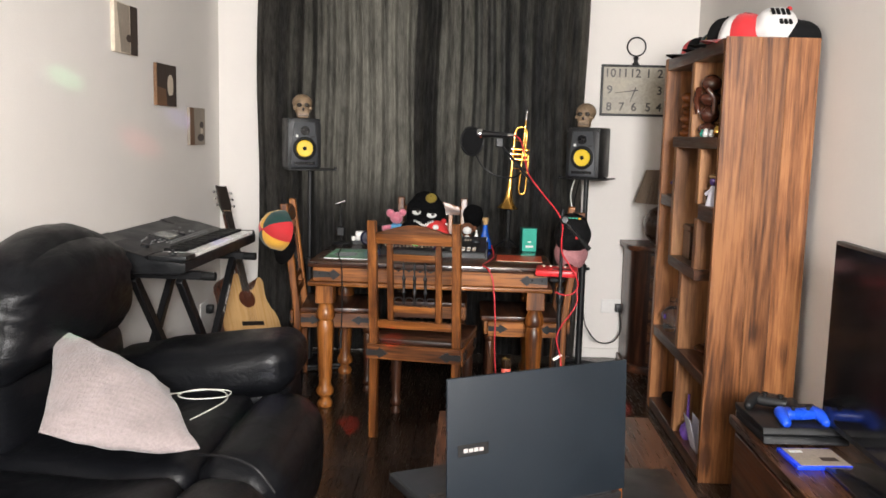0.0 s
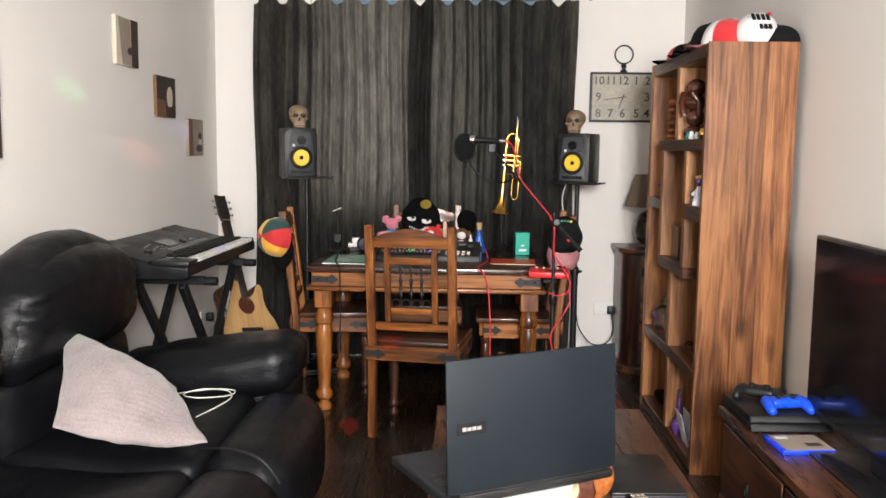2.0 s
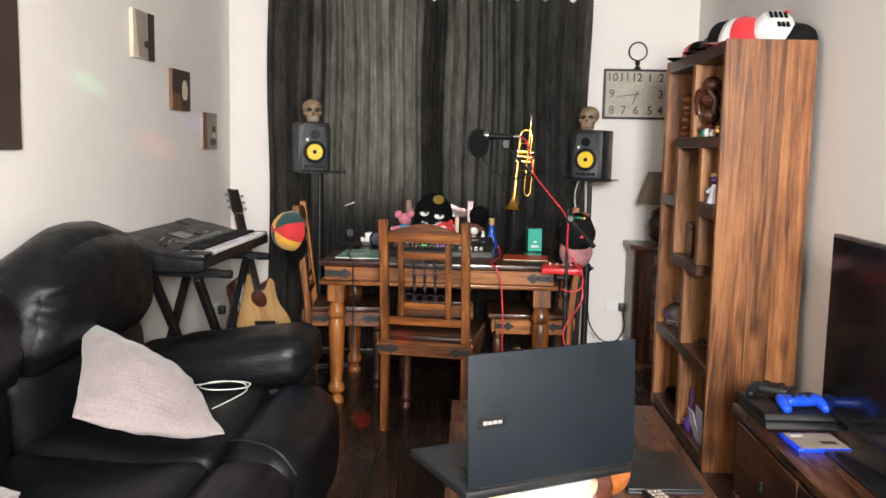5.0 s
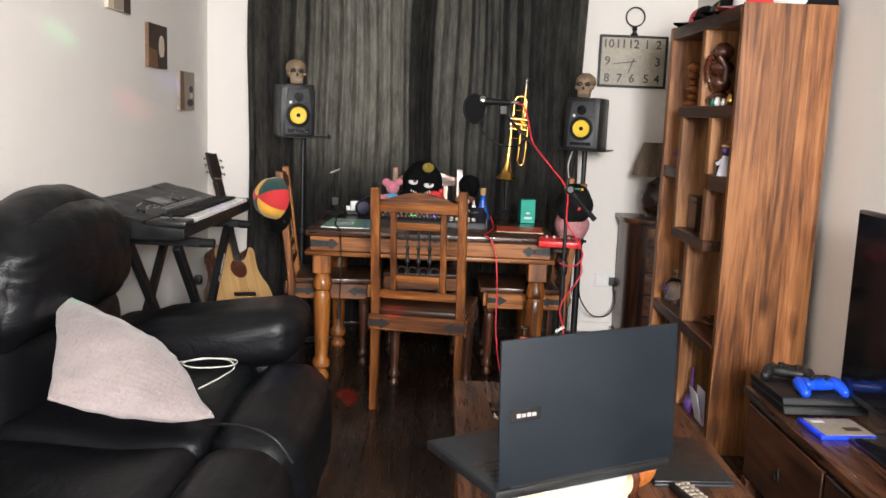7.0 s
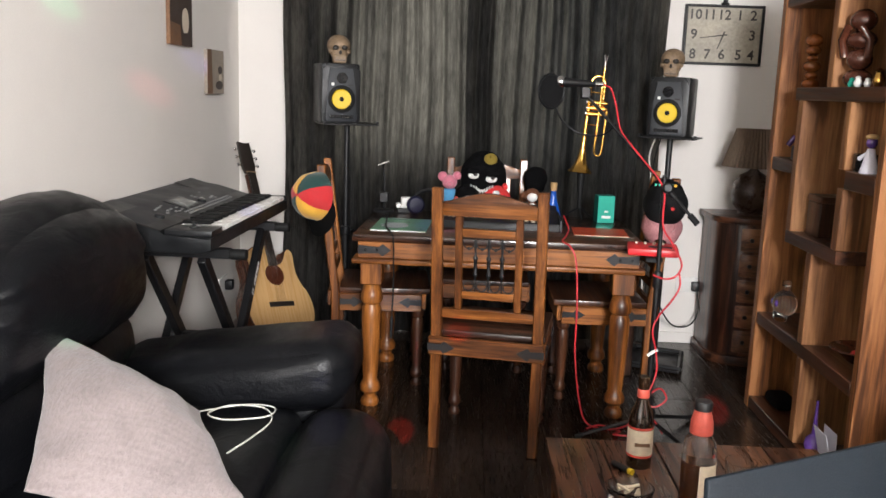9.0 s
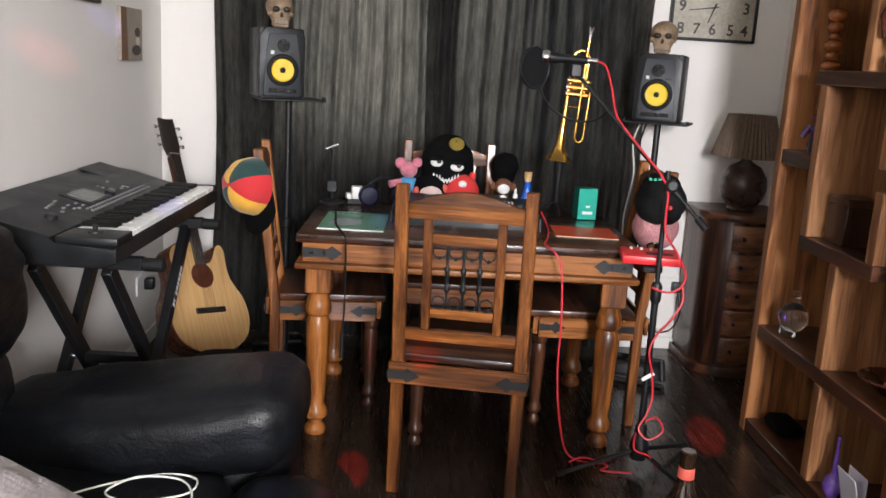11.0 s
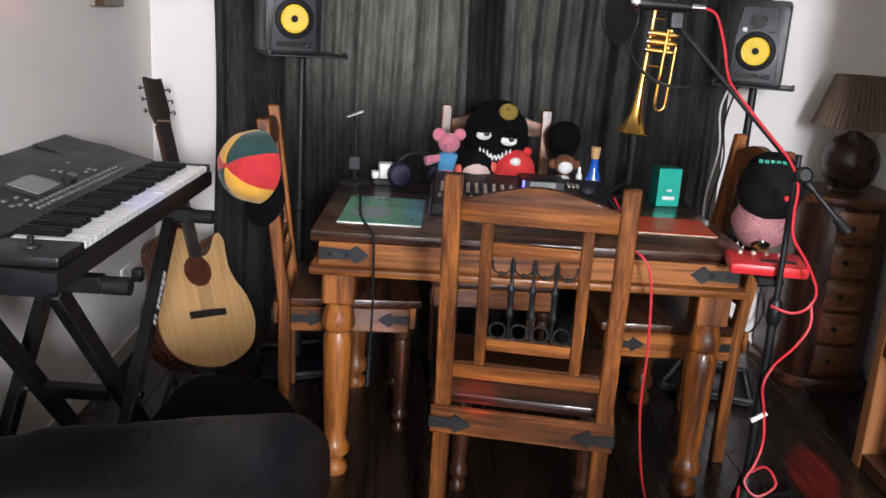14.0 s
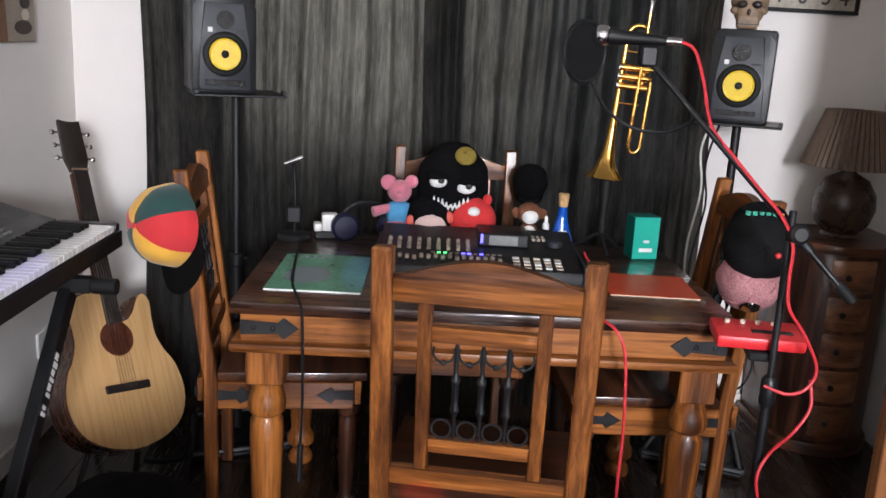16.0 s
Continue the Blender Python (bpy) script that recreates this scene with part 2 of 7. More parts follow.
def wood(name, dark, mid, light, axis="z", rough=0.38, freq=7.0, coat=0.35, fine=1.0, spec=0.35, relief=0.25, bands=0.15, curl=0.6, knots=0.0):
    """Streaky rosewood with curved growth lines along one axis."""
    mat, t, b, add = graph(name)
    tc = add("TexCoord")
    rnd = add("ObjectInfo")
    s = {"x": (0.07, 1, 1), "y": (1, 0.07, 1), "z": (1, 1, 0.07)}[axis]
    mp = add("Mapping", Vector=tc.outputs["Object"], Scale=s)
    sc = add("VectorMath", i0=(17.1, 9.7, 11.3))
    sc.operation = "SCALE"
    t.links.new(rnd.outputs["Random"], sc.inputs["Scale"])
    sh = add("VectorMath", i0=mp.outputs[0], i1=sc.outputs[0])
    big = add("TexNoise", Vector=sh.outputs[0], Scale=freq, Detail=2.5, Roughness=0.5, Distortion=curl)
    rings = add("Math", i0=big.outputs[0], i1=34.0)
    rings.operation = "MULTIPLY"
    wave = add("Math", i0=rings.outputs[0])
    wave.operation = "SINE"
    wv = add("MapRange", i0=wave.outputs[0], i1=-1.0, i2=1.0)
    s2 = tuple(a if a == 1 else 0.05 for a in s)
    mp2 = add("Mapping", Vector=tc.outputs["Object"], Scale=s2)
    sh2 = add("VectorMath", i0=mp2.outputs[0], i1=sc.outputs[0])
    fin = add("TexNoise", Vector=sh2.outputs[0], Scale=140.0, Detail=3.0, Roughness=0.65)
    zone = add("TexNoise", Vector=sh.outputs[0], Scale=freq * 2.3, Detail=4.0, Roughness=0.55)
    ramp = add("ValToRGB")
    e = ramp.color_ramp.elements
    e[0].position, e[0].color = 0.4, (*dark, 1)
    e[1].position, e[1].color = 0.69, (*light, 1)
    k = e.new(0.54)
    k.color = (*mid, 1)
    a1 = add("Math", i0=wv.outputs[0], i1=bands)
    a1.operation = "MULTIPLY"
    a2 = add("Math", i0=zone.outputs[0], i1=0.72 - bands)
    a2.operation = "MULTIPLY"
    a3 = add("Math", i0=fin.outputs[0], i1=0.4 * fine)
    a3.operation = "MULTIPLY"
    s1 = add("Math", i0=a1.outputs[0], i1=a2.outputs[0])
    s3 = add("Math", i0=s1.outputs[0], i1=a3.outputs[0])
    if knots:
        mp3 = add("Mapping", Vector=tc.outputs["Object"], Scale=tuple(a if a == 1 else 0.4 for a in s))
        sh3 = add("VectorMath", i0=mp3.outputs[0], i1=sc.outputs[0])
        vor = add("TexVoronoi", Vector=sh3.outputs[0], Scale=6.5)
        dot = add("MapRange", i0=vor.outputs["Distance"], i1=0.03, i2=0.2, i3=-knots, i4=0.0)
        smoky = add("TexNoise", Vector=sh3.outputs[0], Scale=4.0, Detail=3.0, Roughness=0.6)
        patch = add("MapRange", i0=smoky.outputs[0], i1=0.35, i2=0.65, i3=-0.35 * knots, i4=0.35 * knots)
        s4 = add("Math", i0=s3.outputs[0], i1=dot.outputs[0])
        s3 = add("Math", i0=s4.outputs[0], i1=patch.outputs[0])
    t.links.new(s3.outputs[0], ramp.inputs[0])
    tone = add("MapRange", i0=rnd.outputs["Random"], i3=0.82, i4=1.18)
    hsv = add("HueSaturation", Color=ramp.outputs[0])
    t.links.new(tone.outputs[0], hsv.inputs["Value"])
    t.links.new(hsv.outputs[0], b.inputs["Base Color"])
    rr = add("MapRange", i0=fin.outputs[0], i1=0.3, i2=0.7, i3=rough - 0.32 * relief, i4=rough + 0.48 * relief)
    t.links.new(rr.outputs[0], b.inputs["Roughness"])
    b.inputs["Coat Weight"].default_value = coat
    b.inputs["Coat Roughness"].default_value = 0.13
    b.inputs["Specular IOR Level"].default_value = spec
    link_bump(t, b, add, fin.outputs[0], relief, 0.002)
    return mat


def glass(name, col, rough=0.02, ior=1.45):
    mat, t, b, add = graph(name)
    b.inputs["Base Color"].default_value = (*col, 1)
    b.inputs["Transmission Weight"].default_value = 1.0
    b.inputs["Roughness"].default_value = rough
    b.inputs["IOR"].default_value = ior
    return mat


def glow(name, col, strength):
    mat, t, b, add = graph(name)
    b.inputs["Base Color"].default_value = (*col, 1)
    b.inputs["Emission Color"].default_value = (*col, 1)
    b.inputs["Emission Strength"].default_value = strength
    return mat


def curtain_cloth(name):
    """Thin charcoal cloth with slubby vertical streaks, which lets some daylight through."""
    mat, t, b, add = graph(name)
    tc = add("TexCoord")
    mp = add("Mapping", Vector=tc.outputs["Object"], Scale=(1, 1, 0.08))
    st = add("TexNoise", Vector=mp.outputs[0], Scale=170.0, Detail=4.0, Roughness=0.75)
    mp2 = add("Mapping", Vector=tc.outputs["Object"], Scale=(1, 1, 0.3))
    pat = add("TexNoise", Vector=mp2.outputs[0], Scale=14.0, Detail=4.0, Roughness=0.65)
    a = add("Math", i0=st.outputs[0], i1=pat.outputs[0])
    a.operation = "ADD"
    k = add("MapRange", i0=a.outputs[0], i1=0.68, i2=1.34)
    dc = add("Mix", i0=k.outputs[0], i6=(0.008, 0.008, 0.009, 1), i7=(0.03, 0.03, 0.03, 1))
    dc.data_type = "RGBA"
    tcx = add("Mix", i0=k.outputs[0], i6=(0.05, 0.048, 0.043, 1), i7=(0.33, 0.312, 0.275, 1))
    tcx.data_type = "RGBA"
    t.links.new(dc.outputs[2], b.inputs["Base Color"])
    b.inputs["Roughness"].default_value = 0.75
    b.inputs["Specular IOR Level"].default_value = 0.2
    tr = add("BsdfTranslucent", Color=tcx.outputs[2])
    mx = add("MixShader", i0=0.5, i1=b.outputs[0], i2=tr.outputs[0])
    t.links.new(mx.outputs[0], t.nodes["Material Output"].inputs[0])
    link_bump(t, b, add, st.outputs[0], 0.3, 0.002)
    return mat


SHEESHAM = dict(dark=(0.038, 0.0115, 0.0034), mid=(0.132, 0.0415, 0.008), light=(0.325, 0.114, 0.0215))
WOOD_X = wood("rosewood_x", axis="x", coat=0.2, curl=1.2, knots=0.14, bands=0.08, **SHEESHAM)
WOOD_Y = wood("rosewood_y", axis="y", coat=0.2, curl=1.2, knots=0.14, bands=0.08, **SHEESHAM)
WOOD_Z = wood("rosewood_z", axis="z", coat=0.2, curl=1.2, knots=0.14, bands=0.08, **SHEESHAM)
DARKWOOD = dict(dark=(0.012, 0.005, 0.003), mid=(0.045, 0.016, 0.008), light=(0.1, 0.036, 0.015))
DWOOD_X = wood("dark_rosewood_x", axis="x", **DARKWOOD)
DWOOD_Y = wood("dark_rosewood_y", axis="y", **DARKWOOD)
# Dark wood parts; on the chairs' front legs it stands for under-table shade.
DWOOD_SHADE_Z = wood("dark_rosewood_and_shade_z", axis="z", **DARKWOOD)
FLOORWOOD = wood("floor_laminate", dark=(0.011, 0.007, 0.005), mid=(0.019, 0.012, 0.008), light=(0.032, 0.019, 0.012), axis="y", rough=0.26, coat=0.0, spec=0.5, relief=0.05)
WALL_PAINT = surface("wall_paint", (0.77, 0.735, 0.695), rough=0.75, var=0.05, scale=2.0, fine=220, bump=0.12, dist=0.002, spec=0.3)
CEILING_PAINT = surface("ceiling_paint", (0.66, 0.65, 0.62), rough=0.85, var=0.04, scale=2.0, fine=160, bump=0.2, dist=0.003, spec=0.3)
TRIM_PAINT = surface("trim_gloss_paint", (0.8, 0.77, 0.7), rough=0.35, var=0.05, scale=5, fine=90, bump=0.05)
CURTAIN = curtain_cloth("charcoal_curtain")


def leather(name):
    """Black hide with pebbled grain and soft stretched creases."""
    mat, t, b, add = graph(name)
    tc = add("TexCoord")
    n1 = add("TexNoise", Vector=tc.outputs["Object"], Scale=4.0, Detail=4.0, Roughness=0.6)
    mp = add("Mapping", Vector=tc.outputs["Object"], Scale=(1.0, 0.45, 1.6))
    cr = add("TexNoise", Vector=mp.outputs[0], Scale=13.0, Detail=3.0, Roughness=0.55, Distortion=1.2)
    pb = add("TexVoronoi", Vector=tc.outputs["Object"], Scale=260.0)
    cm = add("Mix", i0=n1.outputs[0], i6=(0.0028, 0.003, 0.0038, 1), i7=(0.006, 0.0064, 0.008, 1))
    cm.data_type = "RGBA"
    t.links.new(cm.outputs[2], b.inputs["Base Color"])
    rr = add("MapRange", i0=cr.outputs[0], i1=0.3, i2=0.7, i3=0.29, i4=0.45)
    t.links.new(rr.outputs[0], b.inputs["Roughness"])
    b.inputs["Specular IOR Level"].default_value = 0.2
    b1 = add("Bump", Height=cr.outputs[0], Strength=0.3, Distance=0.012)
    b2 = add("Bump", Height=pb.outputs[0], Strength=0.4, Distance=0.0012, Normal=b1.outputs[0])
    t.links.new(b2.outputs[0], b.inputs["Normal"])
    return mat


LEATHER = leather("black_leather")
LEATHER_PIPE = surface("leather_seam", (0.007, 0.007, 0.008), rough=0.4, var=0.3, scale=8, fine=150, bump=0.3, dist=0.003)
PLASTIC_BLACK = surface("black_plastic", (0.008, 0.0085, 0.0095), rough=0.42, spec=0.4, var=0.2, scale=10, fine=260, bump=0.12, dist=0.001)
PLASTIC_GREY = surface("dark_grey_plastic", (0.015, 0.0165, 0.02), rough=0.48, spec=0.4, var=0.18, scale=7, fine=240, bump=0.12, dist=0.001)
GLOSS_BLACK = surface("gloss_black", (0.008, 0.008, 0.009), rough=0.12, var=0.2, scale=4, fine=60, bump=0.0, rvar=0.05, spec=0.3)
METAL_BLACK = surface("black_powder_coat", (0.007, 0.007, 0.0078), rough=0.42, metal=0.0, spec=0.4, var=0.25, scale=9, fine=190, bump=0.15, dist=0.001)
IRON = surface("wrought_iron", (0.012, 0.012, 0.013), rough=0.5, metal=0.3, var=0.4, scale=14, fine=110, bump=0.4, dist=0.002)
CHROME = surface("chrome", (0.75, 0.75, 0.76), rough=0.15, metal=1.0, var=0.06, scale=9, fine=80, bump=0.0)
BRASS = surface("polished_brass", (0.82, 0.48, 0.115), rough=0.17, metal=1.0, var=0.12, scale=12, fine=90, bump=0.03)
WHITE_PLASTIC = surface("white_plastic", (0.78, 0.77, 0.74), rough=0.38, var=0.06, scale=7, fine=90, bump=0.04)
CUSHION_CLOTH = surface("pinkish_grey_chenille", (0.25, 0.21, 0.207), rough=0.9, var=0.22, scale=7, fine=130, bump=0.5, dist=0.006, spec=0.2, sheen=0.3, stretch=(1, 0.35, 1))
CONE_YELLOW = surface("yellow_woven_cone", (0.72, 0.5, 0.02), rough=0.45, var=0.12, scale=30, fine=300, bump=0.2, dist=0.001)
BAFFLE = surface("slate_grey_baffle", (0.026, 0.029, 0.034), rough=0.5, var=0.12, scale=9, fine=240, bump=0.12, dist=0.001)
RUBBER = surface("black_rubber", (0.006, 0.006, 0.006), spec=0.3, rough=0.65, var=0.2, scale=20, fine=200, bump=0.1, dist=0.001)
LABEL_WHITE = surface("pale_print", (0.7, 0.7, 0.68), rough=0.5, var=0.08, scale=30, fine=200, bump=0.0)
BONE = surface("old_bone_resin", (0.22, 0.15, 0.09), rough=0.55, var=0.4, scale=22, fine=90, bump=0.4, dist=0.004)
SPRUCE = surface("guitar_spruce", (0.58, 0.35, 0.145), rough=0.28, var=0.04, scale=6, fine=90, bump=0.02, stretch=(12, 1, 0.4), coat=0.5, dist=0.001)
MAHOGANY = wood("guitar_mahogany", (0.03, 0.01, 0.006), (0.075, 0.026, 0.014), (0.12, 0.045, 0.022), "z", rough=0.25, coat=0.4)
EBONY = surface("ebony", (0.02, 0.015, 0.012), rough=0.4, var=0.3, scale=12, fine=120, bump=0.1)
IVORY = surface("white_keys", (0.78, 0.77, 0.75), rough=0.22, var=0.03, scale=6, fine=60, bump=0.0)
LCD = surface("keyboard_display", (0.2, 0.21, 0.2), rough=0.15, var=0.15, scale=20, fine=80, bump=0.0)
CAP_YELLOW = surface("mustard_cotton", (0.72, 0.38, 0.04), rough=0.85, var=0.14, scale=20, fine=260, bump=0.3, dist=0.002, sheen=0.2)
CAP_RED = surface("red_cotton", (0.5, 0.02, 0.025), rough=0.85, var=0.15, scale=20, fine=260, bump=0.3, dist=0.002, sheen=0.2)
CAP_GREEN = surface("bottle_green_cotton", (0.012, 0.05, 0.045), rough=0.85, var=0.2, scale=20, fine=260, bump=0.3, dist=0.002, sheen=0.2)
CAP_BLACK = surface("black_cotton", (0.006, 0.006, 0.0065), rough=0.88, var=0.25, scale=20, fine=260, bump=0.3, dist=0.002, spec=0.2)
CAP_WHITE = surface("white_cotton", (0.68, 0.67, 0.66), rough=0.85, var=0.08, scale=20, fine=260, bump=0.3, dist=0.002)
CAP_MESH = surface("red_white_mesh", (0.34, 0.07, 0.08), rough=0.8, var=0.6, scale=160, fine=420, bump=0.5, dist=0.003, tint=(0.45, 0.22, 0.23))
CABLE_RED = surface("red_cable_rubber", (0.55, 0.025, 0.035), rough=0.45, var=0.15, scale=20, fine=140, bump=0.0)
CABLE_WHITE = surface("white_cable", (0.62, 0.62, 0.56), rough=0.5, var=0.1, scale=20, fine=140, bump=0.0)
RED_PLASTIC = surface("red_plastic", (0.6, 0.025, 0.03), rough=0.35, var=0.12, scale=9, fine=120, bump=0.05)
TEAL_CARD = surface("teal_carton", (0.02, 0.37, 0.27), rough=0.4, var=0.1, scale=12, fine=120, bump=0.03)
TEAL_DARK = surface("dark_teal_carton", (0.005, 0.12, 0.09), rough=0.4, var=0.1, scale=12, fine=120, bump=0.03)
BLUE_GLASS = surface("blue_glazed_bottle", (0.01, 0.08, 0.42), rough=0.15, var=0.15, scale=14, fine=70, bump=0.0, coat=0.5)
CORK = surface("cork", (0.45, 0.28, 0.12), rough=0.85, var=0.25, scale=60, fine=160, bump=0.4, dist=0.003)
GREEN_PRINT = surface("green_print_card", (0.1, 0.3, 0.14), rough=0.35, var=0.4, scale=16, fine=90, bump=0.0, tint=(0.16, 0.36, 0.24))
ORANGE_CARD = surface("orange_red_card", (0.55, 0.07, 0.025), rough=0.4, var=0.12, scale=9, fine=90, bump=0.0)
PLUSH_BLACK = surface("black_plush", (0.004, 0.004, 0.0045), rough=0.95, var=0.4, scale=40, fine=320, bump=0.8, dist=0.008, spec=0.1)
PLUSH_PINK = surface("pink_plush", (0.55, 0.16, 0.22), rough=0.95, var=0.2, scale=40, fine=320, bump=0.6, dist=0.006, sheen=0.3)
PLUSH_BLUE = surface("light_blue_plush", (0.08, 0.28, 0.5), rough=0.95, var=0.2, scale=40, fine=320, bump=0.6, dist=0.006)
PLUSH_RED = surface("red_plush", (0.58, 0.03, 0.03), rough=0.95, var=0.2, scale=40, fine=320, bump=0.6, dist=0.006)
PLUSH_PALE = surface("pale_plush", (0.68, 0.5, 0.46), rough=0.95, var=0.12, scale=40, fine=320, bump=0.5, dist=0.006)
PLUSH_WHITE = surface("white_plush", (0.72, 0.72, 0.7), rough=0.95, var=0.1, scale=40, fine=320, bump=0.5, dist=0.006)
PLUSH_BROWN = surface("brown_plush", (0.14, 0.05, 0.02), rough=0.95, var=0.25, scale=40, fine=320, bump=0.6, dist=0.006)
BADGE_GOLD = surface("gold_badge", (0.6, 0.45, 0.1), rough=0.35, metal=0.8, var=0.2, scale=60, fine=200, bump=0.1)
LID_BLUE = surface("laptop_lid_textured", (0.0062, 0.0094, 0.0132), rough=0.5, var=0.2, scale=9, fine=420, bump=0.5, dist=0.0015, spec=0.2)
TUB_WHITE = surface("white_tub_plastic", (0.8, 0.8, 0.78), rough=0.32, var=0.04, scale=7, fine=60, bump=0.02)
TUB_RIM = surface("cream_tub_rim", (0.7, 0.55, 0.36), rough=0.4, var=0.1, scale=9, fine=90, bump=0.05)
CASE_BLUE = surface("blue_game_case", (0.01, 0.05, 0.75), rough=0.25, var=0.1, scale=9, fine=90, bump=0.0)
PAD_BLUE = surface("blue_gamepad_shell", (0.01, 0.07, 0.6), rough=0.35, var=0.1, scale=9, fine=120, bump=0.03)
BEER_GLASS = surface("dark_brown_glass", (0.02, 0.009, 0.004), rough=0.08, var=0.2, scale=9, fine=60, bump=0.0, coat=0.6, rvar=0.03)
LABEL_CREAM = surface("cream_paper_label", (0.62, 0.52, 0.38), rough=0.6, var=0.15, scale=30, fine=140, bump=0.05)
LABEL_RED = surface("red_paper_label", (0.5, 0.035, 0.02), rough=0.5, var=0.15, scale=30, fine=140, bump=0.05)
CLEAR = glass("clear_glass", (0.93, 0.95, 0.95))
WHISKY = surface("amber_spirit", (0.09, 0.025, 0.006), rough=0.06, var=0.2, scale=8, fine=30, bump=0.0, rvar=0.02)
SHADE_CLOTH = surface("pleated_brown_shade", (0.3, 0.22, 0.16), rough=0.85, var=0.3, scale=9, fine=160, bump=0.4, dist=0.003, stretch=(1, 1, 0.2))
LAMP_BASE = surface("dark_patterned_ceramic", (0.05, 0.028, 0.018), rough=0.3, var=0.6, scale=26, fine=120, bump=0.2, dist=0.003)
CLOCK_FACE = surface("aged_clock_face", (0.36, 0.325, 0.26), rough=0.5, var=0.35, scale=9, fine=60, bump=0.02)
CARVED = surface("carved_red_brown_wood", (0.085, 0.026, 0.014), rough=0.22, var=0.45, scale=18, fine=90, bump=0.3, dist=0.003, coat=0.4)
CARVED_ORANGE = surface("carved_orange_wood", (0.28, 0.085, 0.02), rough=0.2, var=0.4, scale=24, fine=90, bump=0.3, dist=0.003, coat=0.5)
PURPLE = surface("purple_glass_ornament", (0.09, 0.04, 0.2), rough=0.12, var=0.4, scale=18, fine=60, bump=0.0, coat=0.5)
SKIN_TAN = surface("tan_canvas", (0.5, 0.33, 0.18), rough=0.7, var=0.3, scale=9, fine=160, bump=0.15, dist=0.001)
CANVAS_DARK = surface("dark_canvas", (0.04, 0.024, 0.017), rough=0.7, var=0.5, scale=9, fine=160, bump=0.15, dist=0.001)
CANVAS_BROWN = surface("brown_canvas", (0.17, 0.085, 0.04), rough=0.7, var=0.5, scale=7, fine=160, bump=0.15, dist=0.001)
CANVAS_GREY = surface("grey_brown_canvas", (0.3, 0.25, 0.2), rough=0.7, var=0.35, scale=8, fine=160, bump=0.15, dist=0.001)
CANVAS_PALE = surface("pale_canvas", (0.62, 0.53, 0.42), rough=0.7, var=0.2, scale=9, fine=160, bump=0.15, dist=0.001)
PAPER = surface("white_paper", (0.72, 0.7, 0.78), rough=0.7, var=0.06, scale=9, fine=90, bump=0.05)
STRAP_RED = surface("coral_red_band", (0.6, 0.1, 0.07), rough=0.5, var=0.15, scale=20, fine=120, bump=0.0)
LED_RED = glow("red_led", (1.0, 0.05, 0.04), 6.0)
LED_BLUE = glow("blue_led", (0.12, 0.1, 1.0), 4.0)
LED_GREEN = glow("green_led", (0.1, 0.9, 0.2), 2.0)
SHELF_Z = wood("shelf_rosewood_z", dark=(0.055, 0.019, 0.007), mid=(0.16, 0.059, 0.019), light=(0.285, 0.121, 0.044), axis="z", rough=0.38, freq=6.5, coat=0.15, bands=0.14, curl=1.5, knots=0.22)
BENCH_Y = wood("bench_rosewood_y", curl=1.2, knots=0.15, dark=(0.016, 0.006, 0.003), mid=(0.062, 0.023, 0.011), light=(0.125, 0.05, 0.022), axis="y", rough=0.3, freq=8.0, coat=0.3)
DRAWER_WOOD = wood("drawer_front_wood", dark=(0.06, 0.023, 0.01), mid=(0.16, 0.066, 0.028), light=(0.26, 0.118, 0.052), axis="x", rough=0.4)
NAVY = surface("navy_plastic", (0.006, 0.006, 0.03), rough=0.4, var=0.2, scale=12, fine=120, bump=0.05)
LED_RED_CLOTH = surface("red_emblem", (0.6, 0.03, 0.03), rough=0.6, var=0.1, scale=30, fine=160, bump=0.1)
CAP_GREEN_BRIGHT = surface("green_stitching", (0.03, 0.3, 0.2), rough=0.7, var=0.15, scale=30, fine=200, bump=0.2)
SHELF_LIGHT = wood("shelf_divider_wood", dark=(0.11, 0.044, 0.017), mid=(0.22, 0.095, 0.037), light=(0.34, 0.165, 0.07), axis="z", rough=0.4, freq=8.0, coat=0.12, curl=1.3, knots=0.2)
HOLE = surface("sound_hole_shade", (0.14, 0.085, 0.05), rough=0.7, var=0.3, scale=30, fine=90, bump=0.0)
TABLETOP_X = wood("lacquered_tabletop", axis="x", rough=0.3, coat=0.9, **DARKWOOD)
KEY_BLACK = surface("black_keys", (0.005, 0.005, 0.005), rough=0.5, var=0.15, scale=9, fine=90, bump=0.0, spec=0.15)
BUTTON_GREY = surface("grey_buttons", (0.16, 0.16, 0.16), rough=0.5, var=0.15, scale=30, fine=120, bump=0.0)

# ---- the room ----
XL, XR, YB, YF, ZC = -1.565, 1.34, 5.42, -1.9, 2.42
WIN = (-0.97, 0.53, 0.98, 2.31)   # window behind the curtains: x, x, z, z


def wall_mesh(name, boxes, label):
    bm = bm_new()
    for lo, hi in boxes:
        box(bm, lo, hi)
    return single(name, bm, WALL_PAINT, label, "wall", kind="structure")


